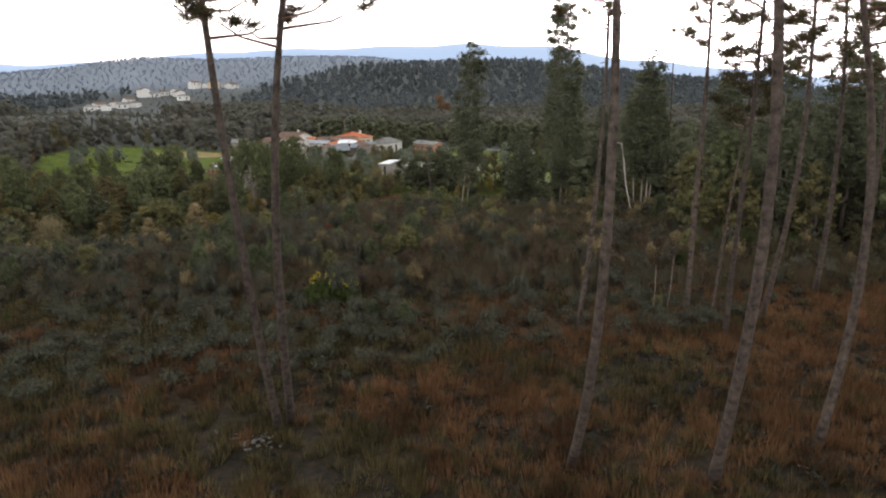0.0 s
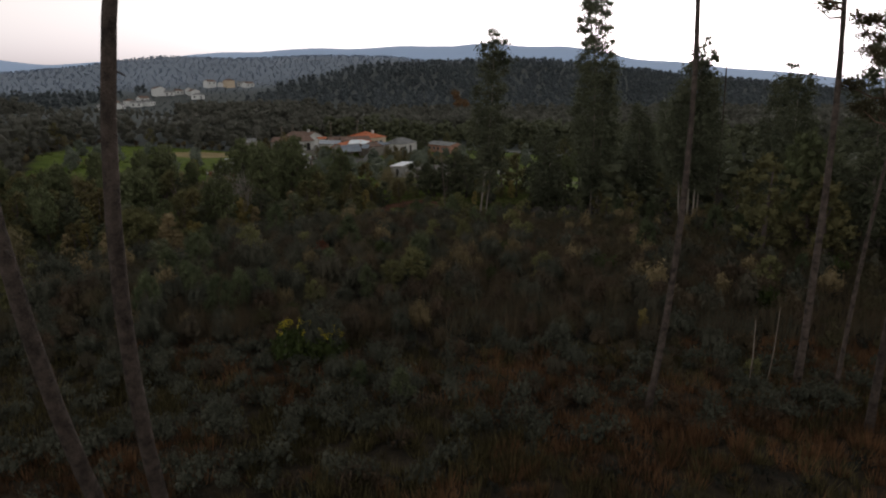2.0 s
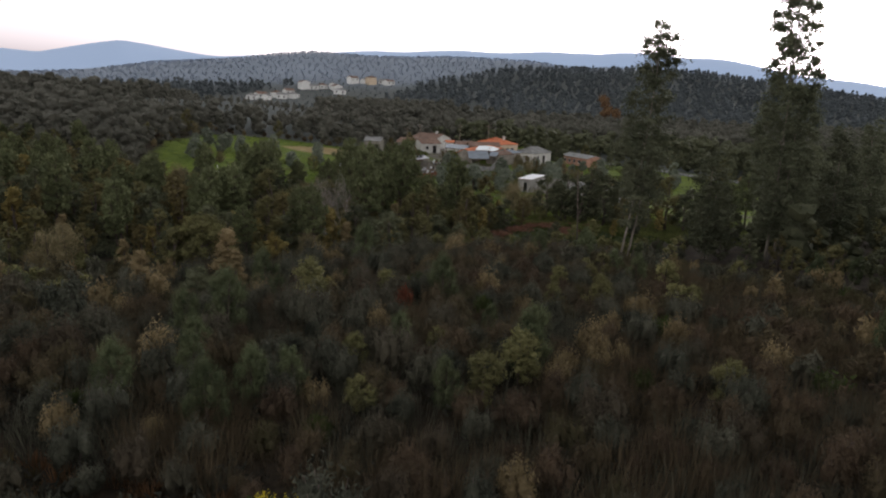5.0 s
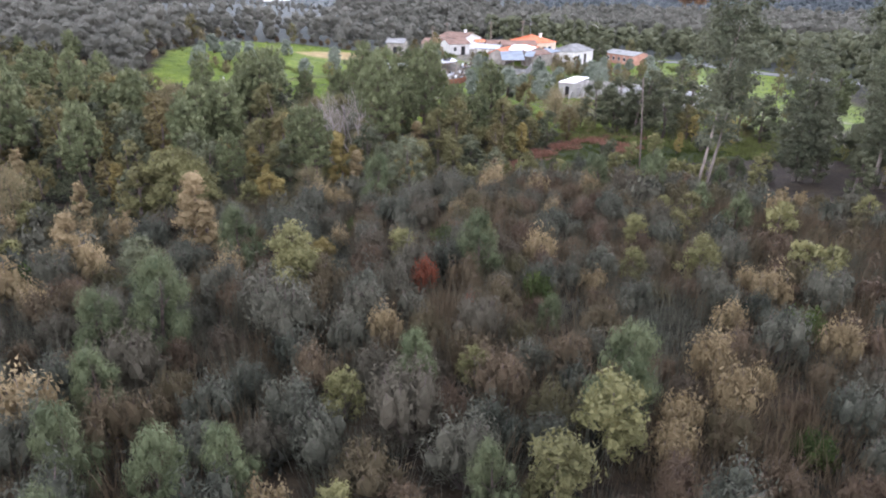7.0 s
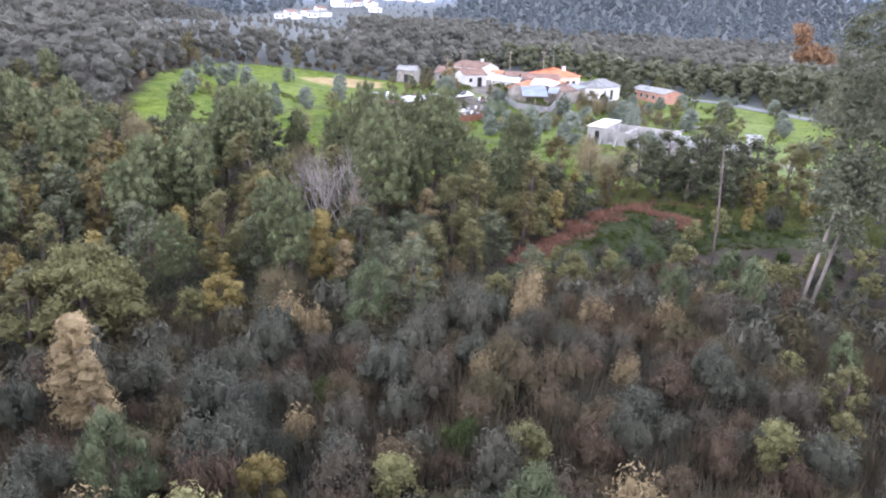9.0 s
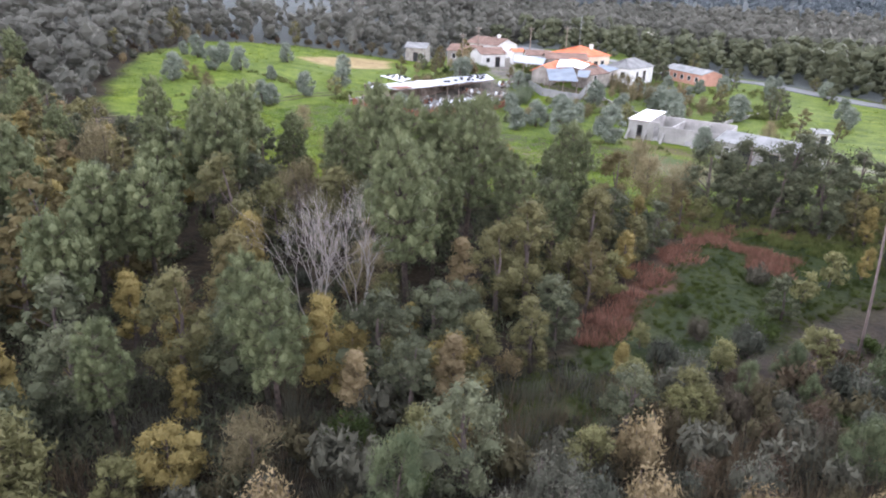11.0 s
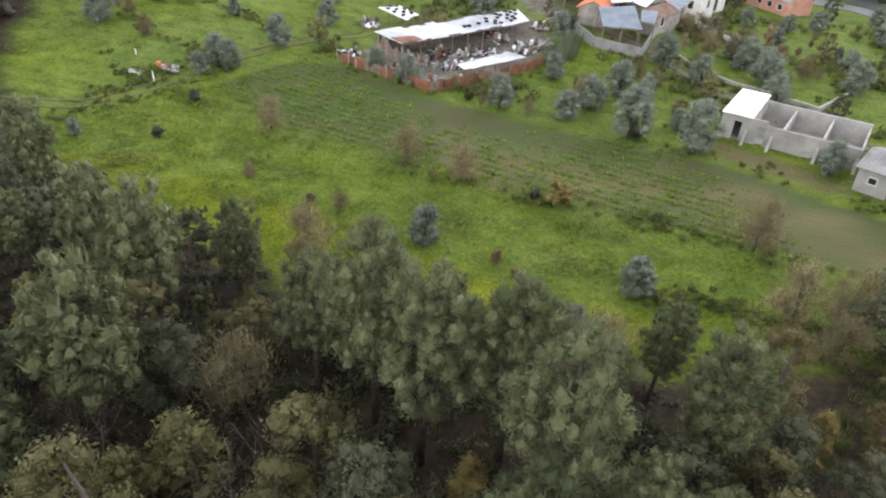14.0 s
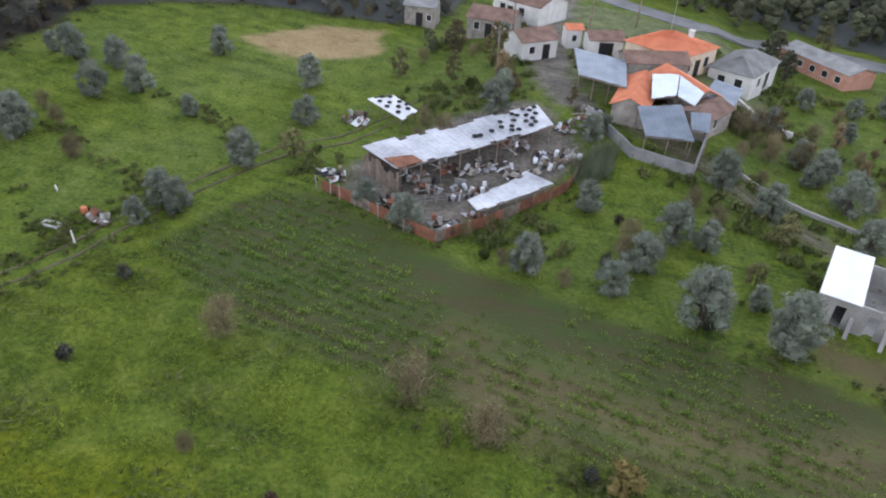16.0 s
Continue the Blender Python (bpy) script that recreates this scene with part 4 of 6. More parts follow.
def concrete_ruin():
    """The unfinished concrete building: one roofed room, then roofless rooms with cross walls and door gaps."""
    root = tagged(new("concrete_building"), "unfinished bare concrete building with one white-roofed room", "building")
    root.matrix_world = pose(-16.3, 157.6, hz(-14, 157) - .05, 0, 0, -17)
    L, D, t = 12.2, 7.0, .2
    gaps = ((1.2, 1.9, 0, 1.9), (3.4, 4.1, 0, 1.9), (7.6, 8.6, 0, .7), (10.2, 11.2, 0, .8))
    x = 0.0
    for a, b, z, hh in gaps:
        piece("front_wall", *box_data(x, 0, -.6, a, t, 2.5 if x < 2 else 2.1), M_CONCRETE, root)
        piece("lintel", *box_data(a, 0, hh, b, t, 2.5 if x < 2 else 2.1), M_CONCRETE, root)
        x = b
    piece("front_wall", *box_data(x, 0, -.6, L, t, 2.1), M_CONCRETE, root)
    piece("back_wall", *box_data(0, D - t, -.6, L, D, 2.3), M_CONCRETE, root)
    for xx in (0, 2.6, 5.4, 8.8, L - t):
        piece("cross_wall", *box_data(xx, t, -.6, xx + t, D - t, 2.5 if xx < 3 else 2.0), M_CONCRETE, root)
    for xx in (.0, 2.3, 4.6, 8.6, 11.9):        # fins that prop the front wall, sloping down to the field
        v = [(xx, 0, -.6), (xx + .28, 0, -.6), (xx + .28, -1.1, -.6), (xx, -1.1, -.6), (xx, 0, 1.3), (xx + .28, 0, 1.3), (xx + .28, -1.1, .1), (xx, -1.1, .1)]
        piece("fin", v, [(3, 2, 1, 0), (4, 5, 6, 7), (0, 1, 5, 4), (1, 2, 6, 5), (2, 3, 7, 6), (3, 0, 4, 7)], M_CONCRETE, root)
    piece("floor_slab", *box_data(t, t, -.3, L - t, D - t, .06), M_CONCRETE, root)
    rq = [(-.1, -.15, 2.55), (2.7, -.15, 2.55), (2.7, D + .1, 2.85), (-.1, D + .1, 2.85)]
    sheets(root, rq, 3, M_TIN_WHITE, seed=9)
    for k in range(7):
        piece("brick", *box_data(.1 + .36 * k, -.03, 2.42, .36 + .36 * k, .2, 2.54), M_PINK, root)


concrete_ruin()


def long_wall(name, label, line, h, t, material, lift=0.0, step=2.0):
    """A wall that follows the ground in short lengths, each a piece of the wall."""
    root = tagged(new(name), label, "wall")
    root.location = (line[0][0], line[0][1], hz(*line[0]))
    rng = random.Random(len(label))
    for (ax, ay), (bx, by) in zip(line, line[1:]):
        n = max(1, round(math.hypot(bx - ax, by - ay) / step))
        for k in range(n):
            p, q = (ax + (bx - ax) * k / n, ay + (by - ay) * k / n), (ax + (bx - ax) * (k + .995) / n, ay + (by - ay) * (k + .995) / n)
            d = Vector((q[0] - p[0], q[1] - p[1], 0)).normalized()
            s = Vector((-d.y, d.x, 0)) * t / 2
            V = []
            hh = h * rng.uniform(.93, 1.05)
            for c in (p, q):
                g = hz(*c)
                b = Vector((c[0], c[1], g)) - root.location
                V += [b - s - Vector((0, 0, .4)), b + s - Vector((0, 0, .4)), b + s + Vector((0, 0, hh)), b - s + Vector((0, 0, hh))]
            piece("panel", V, [(3, 2, 1, 0), (4, 5, 6, 7), (0, 1, 5, 4), (1, 2, 6, 5), (2, 3, 7, 6), (3, 0, 4, 7)], material if not isinstance(material, list) else rng.choice(material), root)
    return root


long_wall("rusty_fence", "fence of rust-brown corrugated sheets round the scrapyard", [(-57.8, 161.6), (-53.3, 160.2), (-45.5, 157.2), (-42.3, 161.2), (-36.3, 170.4), (-35.6, 174.0)], 1.1, .06, [M_RUSTY, M_RUSTY, M_RUSTY, M_WOOD], step=1.1)
long_wall("concrete_wall", "pale concrete garden wall along a lane", [(-21.5, 178.5), (-19.3, 177.3), (-12.5, 173.5), (-5.6, 169.4), (3, 184)], .45, .3, M_CONCRETE, step=3)
long_wall("concrete_wall", "grey block wall below the blue-roofed shelter", [(-36.5, 183.4), (-31.2, 177.2), (-25.0, 175.8), (-23.7, 183.4)], 1.3, .18, M_FIBRE, step=2)
long_wall("stone_wall", "pale wall beside the grey-roofed house", [(-21.0, 197.5), (-17.5, 194.5), (-13.8, 192.0)], .9, .3, M_PLASTER, step=2)


def strip(name, label, line, w, material, kind, lift=.05):
    V, F = [], []
    pts = []
    for (ax, ay), (bx, by) in zip(line, line[1:]):
        n = max(2, round(math.hypot(bx - ax, by - ay) / 2))
        pts += [(ax + (bx - ax) * k / n, ay + (by - ay) * k / n) for k in range(n)]
    pts.append(line[-1])
    for i, p in enumerate(pts):
        q, r = pts[max(i - 1, 0)], pts[min(i + 1, len(pts) - 1)]
        d = Vector((r[0] - q[0], r[1] - q[1], 0)).normalized()
        for s in (-1, 1):
            x, y = p[0] - d.y * s * w / 2, p[1] + d.x * s * w / 2
            V.append((x, y, max(hz(x, y), hz(*p)) + lift + .06))
    V += [(x, y, z - .4) for x, y, z in V]
    m = len(pts) * 2
    for i in range(len(pts) - 1):
        k = 2 * i
        F += [(k, k + 2, k + 3, k + 1), (k, k + m, k + 2 + m, k + 2), (k + 1, k + 3, k + 3 + m, k + 1 + m)]
    tagged(piece(name, V, F, material), label, name, kind=kind)


strip("road", "grey tarmac village road", ROAD, 4.5, M_TARMAC, "structure")
def offset(line, d):
    """A line beside a line."""
    out = []
    for i, p in enumerate(line):
        q, r = line[max(i - 1, 0)], line[min(i + 1, len(line) - 1)]
        v = Vector((r[0] - q[0], r[1] - q[1], 0)).normalized()
        out.append((p[0] - v.y * d, p[1] + v.x * d))
    return out


for d in (-.8, .8):
    strip("track", "brown wheel rut of the farm track through the grass", offset(TRACK, d), .3, M_DIRT, "structure", lift=-.04)
    strip("track", "worn wheel rut of the lane", offset(LANE, d * .8), .5, M_DIRT, "structure", lift=-.04)
strip("footpath", "trodden tan footpath along the meadow's edge", FOOTPATH, .34, M_PATH, "structure", lift=-.06)

# ---- tall pines on the near heath ----
PINES = [  # x, y, height, radius, bow, lean, stubs, where the crown begins
    (-5.78, 23.2, 20, .155, (.58, -2.96), (-.051, -.087), 12, .70), (-5.5, 23.8, 20, .165, (-.11, -2.71), (.096, -.06), 5, .69), (4.63, 20.5, 21, .155, (-.56, -5.5), (.034, .014), 4, .72),
    (7.3, 34.2, 21, .135, (-.01, -2.67), (.105, .27), 3, .74), (13.9, 36.6, 20, .15, (-.6, -2.1), (.057, .127), 9, .72), (14.6, 32.7, 19, .14, (.14, .27), (-.017, -.121), 8, .70),
    (8.99, 19.3, 21, .18, (-.14, -2.24), (-.046, -.099), 6, .72), (17.5, 35.2, 20, .15, (-.24, -1.88), (.039, -.038), 5, .66), (13.43, 21.6, 20, .16, (1.22, -.57), (-.042, .065), 6, .68),
    (23.2, 40.7, 19, .16, (.7, .1), (-.005, 0), 7, .66), (15.1, 36.0, 14, .09, (.05, .1), (.095, 0), 4, .74), (21.5, 30.5, 20, .17, (.3, .1), (.03, 0), 6, .66), (27, 36, 19, .16, (-.2, .1), (.02, 0), 5, .64), (30, 47, 20, .17, (.2, .1), (0, 0), 5, .62)]
for k, (x, y, h, r, bow, lean, stubs, low) in enumerate(PINES):
    tree = make_tall_pine("pine_tree", "tall maritime pine with a long bare trunk", 11 + k, x, y, h, r, bow, lean, stubs, True, low)
    tree["group"] = "tall pines"
    if k == 2:      # a short pale dead branch that hangs down beside the trunk
        t = .535
        p = Vector((lean[0] * t * h + bow[0] * math.sin(math.pi * t), lean[1] * t * h + bow[1] * math.sin(math.pi * t), t * h))
        piece("dead_branch", *tube([p, p + Vector((.14, -.08, -.02)), p + Vector((.2, -.1, -.4)), p + Vector((.26, -.1, -.9)), p + Vector((.4, -.08, -1.5))], (.028, .026, .022, .017, .006), 5), M_PALE_BARK, tree, "pale dead branch")

# ---- eucalyptus ----
make_eucalyptus("eucalyptus_tree", "tall eucalyptus with a withered brown bough", 31, 2.0, 92.4, 22.5, [(0, 0, 22.5, .085), (.6, .4, 13, .1)], 3.1, True, 5200, low=.28, dense=.68, girth=.72)
make_eucalyptus("eucalyptus_tree", "very tall slender eucalyptus", 32, 17.0, 103.0, 31, [(0, 0, 31, .015), (.9, .5, 20, .05)], 3.7, n=14000)
make_eucalyptus("eucalyptus_tree", "clump of eucalyptus with pale bare stems", 33, 24.0, 84.0, 18, [(0, 0, 19, .06), (-.7, .2, 14, -.01), (.6, -.3, 15, .05), (1.2, .4, 12, .08)], 4.4, n=12000, low=.3, dense=1.25, taper=.62, girth=.75)
for k, (x, y, h) in enumerate(((30, 60, 17), (38, 66, 18), (45, 62, 20), (34, 82, 16), (47, 78, 19), (11, 104, 11), (26, 112, 15), (40, 100, 18), (56, 92, 20), (33, 125, 16))):
    make_eucalyptus("eucalyptus_tree", "slender eucalyptus in the wood edge", 40 + k, x, y, h, [(0, 0, h, .02 * (k % 3 - 1)), (.6, .3, h * .75, .04)], 2.9, n=4200)

# ---- patterns ----
rng = np.random.default_rng(77)
flame = lambda t: (1 - t) ** .55 * (.35 + .65 * min(1, t * 5))
plume = lambda t: (1 - t) ** .42 * (.5 + .5 * min(1, t * 3))
broad = lambda t: (1 - t) ** .34 * (.55 + .45 * min(1, t * 2.2))
dome = lambda t: (1 - t * t) ** .5 * (.55 + .45 * min(1, t * 4))
K, KF = {}, {}      # kinds of plant: finely leaved for the strip that is passed closely, and with fewer, larger leaves for all the rest
for fine, kit in ((True, K), (False, KF)):
    pick = lambda a, b: a if fine else b
    s0 = 0 if fine else 500
    kit["heath"] = [make_shrub("heath_shrub", "grey-green tree heath bush on the hillside", s0 + 100 + k, M_HEATH, n=pick(2600, 420), w=1.05, h=2.0 + .2 * k, size=pick(.038, .11), long=3.0, sprays=20) for k in range(4)]
    kit["brown"] = [make_shrub("brown_shrub", "brownish heather bush on the hillside", s0 + 110 + k, M_HEATH_BROWN, n=pick(2200, 360), w=1.0, h=1.5 + .2 * k, size=pick(.032, .1), long=3.8, sprays=18) for k in range(4)]
    kit["broom"] = [make_shrub("broom_shrub", "bright green broom bush", s0 + 120 + k, M_BROOM, n=pick(1600, 500), w=1.0, h=1.7, size=pick(.06, .11)) for k in range(2)]
    kit["gorse"] = [make_gorse(s0 + 126, pick(1900, 600), pick(.05, .11))]
    kit["tan"] = [make_shrub("dry_shrub", "bush with dry tan leaves", s0 + 130 + k, M_TAN, n=pick(1600, 450), w=.9, h=2.3, size=pick(.06, .12), long=1.7) for k in range(3)]
    kit["rust"] = [make_shrub("rust_red_shrub", "small bush with rust-red autumn leaves", s0 + 136, M_RUST, n=pick(1500, 450), w=.75, h=1.9, size=pick(.06, .12), long=1.7)]
    kit["sallow"] = [make_crown_tree("sallow_bush", "rounded bush with pale yellow-green leaves", "shrub", s0 + 140 + k, M_SALLOW, M_TWIG, 3.0, 1.45, .3, pick(2500, 450), .075 if fine else .17, nb=24, r=.42, trunk=.05, profile=dome, heart=.45) for k in range(3)]
    kit["bigsallow"] = [make_crown_tree("sallow_tree", "broad spreading tree with pale yellow-green leaves", "tree", s0 + 146, M_SALLOW, M_TWIG, 5.2, 3.9, .4, 9500, .12, nb=64, r=.72, trunk=.16, profile=dome, heart=.5)]
    kit["oak"] = [make_crown_tree("oak_tree", "young oak with dull green and brownish leaves", "tree", s0 + 150 + k, M_OAK, M_TWIG, 5.6 + .5 * k, 2.4, .5, pick(4200, 700), pick(.092, .23), 1.5, r=.58, nb=36, profile=dome, shell=.5, heart=.5) for k in range(4)]
    kit["holm"] = [make_crown_tree("holm_oak_tree", "dark evergreen oak with a dense rounded crown", "tree", s0 + 160 + k, M_OAK_DARK, M_TWIG, 5.0 + .5 * k, 2.6, .4, pick(4200, 700), pick(.09, .23), 1.6, r=.62, nb=36, profile=dome, shell=.5, heart=.5) for k in range(4)]
    kit["pine"] = [make_young_pine("young_pine_tree", "young pine with upright brushes of grey-green needles", s0 + 170 + k, 7.8 + .6 * k, 2.2, 2.5 + .3 * k, pick(17000, 4200), pick(.27, .36), pick(9, 7), pick(.034, .07)) for k in range(3)]
    kit["sapling"] = [make_crown_tree("pine_sapling", "bushy light green pine sapling", "tree", s0 + 176 + k, M_NEEDLE_PALE, M_BARK, 2.8, 1.2, .2, pick(5200, 900), pick(.026, .07), 5.0, 1.4, .26, 30, plume, .05, 6, .5, tall=1.6, hollow=.3, heart=.45) for k in range(3)]
    kit["yellow"] = [make_crown_tree("yellow_tree", "slim broadleaf tree turned golden yellow", "tree", s0 + 180 + k, M_YELLOW, M_TWIG, 5.0, 1.5, .5, pick(3800, 600), pick(.08, .21), 1.6, r=.5, profile=flame) for k in range(2)]
    kit["gold"] = [make_crown_tree("golden_bush", "broad bush with golden autumn leaves", "shrub", s0 + 186, M_YELLOW, M_TWIG, 3.0, 1.7, .2, pick(3800, 700), pick(.08, .2), 1.6, r=.5, nb=22, profile=dome, trunk=.06)]
    kit["tantree"] = [make_crown_tree("dry_tree", "young oak with dry tan leaves", "tree", s0 + 190 + k, M_TAN, M_TWIG, 4.4, 1.3, .4, pick(3000, 600), pick(.08, .19), 1.6, r=.45, profile=flame) for k in range(2)]
    kit["olive"] = [make_crown_tree("olive_tree", "silvery grey-green olive tree in the grass", "tree", s0 + 200 + k, M_OLIVE, M_BARK, 4.2, 2.1, .12, pick(7500, 4200), pick(.065, .092), 2.6, .5, .58, 46, dome, .18, 8, .5, heart=.55) for k in range(3)]
    kit["bare"] = [make_crown_tree("bare_bush", "leafless brown thicket of thin twigs", "shrub", s0 + 210 + k, M_DRY_TWIG, M_TWIG, 3.2, 1.45, .1, pick(3200, 1700), pick(.028, .04), 9.0, 1.0, .7, 22, None, .05, pick(16, 10), .9, heart=0) for k in range(2)]
CLOSE = [(-26, 36), (12, 36), (9, 58), (-2, 78), (-7, 100), (-9, 112), (12, 113), (14, 131), (-12, 131), (-14, 119), (-44, 119), (-41, 96), (-34, 80), (-27, 58)]


def put(kind, x, y, size=1.0, tall=None, group="", far=False):
    pats = (K if inside(x, y, CLOSE) > 0 and not far else KF)[kind]
    src = pats[int(rng.integers(len(pats)))]
    ob = stand(src, x, y, float(rng.random() * 360), size, tall, (float(rng.normal() * 3), float(rng.normal() * 3)))
    if group:
        ob["group"] = group
    return ob


# ---- olives, lone bushes and trees of the meadow ----
for x, y, s in ((-86.2, 156.4, 1.1), (-85.3, 166.3, 1.0), (-82.4, 169.7, 1.0), (-88, 173.4, .9), (-92.9, 172.5, 1.0), (-96.1, 172.9, .6), (-81.3, 183.8, .9), (-68.7, 181.8, 1.0), (-64.9, 172.7, .85),
                (-75.5, 168, .6), (-66.1, 162.2, .95), (-68.6, 153.4, .85), (-66.7, 152.9, .8), (-68.6, 150.1, .6), (-53.1, 160.8, .7), (-48.6, 158.8, .85), (-37.6, 155.9, .9), (-24.4, 153.8, 1.25),
                (-28.9, 159.3, .95), (-26.4, 164.8, 1.0), (-18.5, 153, 1.2), (-34.2, 167.2, .8), (-46.3, 184.2, .9), (-22.3, 175, 1.0), (-17.8, 172.2, .9), (-10.7, 176, 1.1), (-31, 155.5, .8), (-35.5, 178.5, .8), (-12.5, 181, 1.0), (-1, 176.5, 1.0), (-7, 152.2, .8)):
    put("olive", x, y, s, group="olive trees")
for x, y, s, k in ((-87.6, 161.6, .7, "bare"), (-65.1, 143.9, .7, "heath"), (-62.7, 165.8, 1.15, "sallow"), (-47.4, 191.6, 1.0, "bare"), (-63, 135.6, .7, "heath"), (-41.8, 139.6, 1.2, "bare"), (-36.5, 137.8, 1.15, "bare"), (-69.5, 133.1, .4, "olive"), (-52, 131.9, .5, "bare"), (-43.4, 129.8, .6, "bare"), (-28.6, 137.2, .75, "gold"),
                   (-30.4, 137.2, .6, "heath"), (-55.2, 141, 1.15, "bare"), (-36.2, 128.1, .72, "olive"), (-21.9, 127.1, .7, "olive"), (-25.2, 121.9, .5, "olive"), (-42.1, 122.3, 1.5, "bare"), (-29.5, 126.3, .45, "tan"), (-14.5, 135.6, 1.4, "bare"), (-13.0, 127.4, 1.5, "bare"), (-10.0, 128.4, 1.4, "bare"), (-46, 130.5, .5, "brown"),
                   (-31, 127.5, .6, "tan"), (-41, 156.5, .7, "broom"), (-39.5, 156, .6, "bare"), (-30.5, 160.5, .8, "bare"), (-20, 160.5, .8, "sallow"), (-17, 184, 1.1, "bare"), (-6, 180, 1.0, "bare"), (-25, 171, .8, "bare")):
    put(k, x, y, s)


def scatter(poly, gap, n, avoid=()):
    """Random spots inside a polygon, no two closer than gap."""
    xs, ys = [p[0] for p in poly], [p[1] for p in poly]
    X, Y = rng.uniform(min(xs), max(xs), n), rng.uniform(min(ys), max(ys), n)
    ok = inside(X, Y, poly) > 0
    for a in avoid:
        ok &= inside(X, Y, a) < 0
    cells, out = {}, []
    for x, y in zip(X[ok], Y[ok]):
        c = (int(x // gap), int(y // gap))
        if any((x - a) ** 2 + (y - b) ** 2 < gap * gap for i in (-1, 0, 1) for j in (-1, 0, 1) for a, b in cells.get((c[0] + i, c[1] + j), ())):
            continue
        cells.setdefault(c, []).append((x, y))
        out.append((float(x), float(y)))
    return out


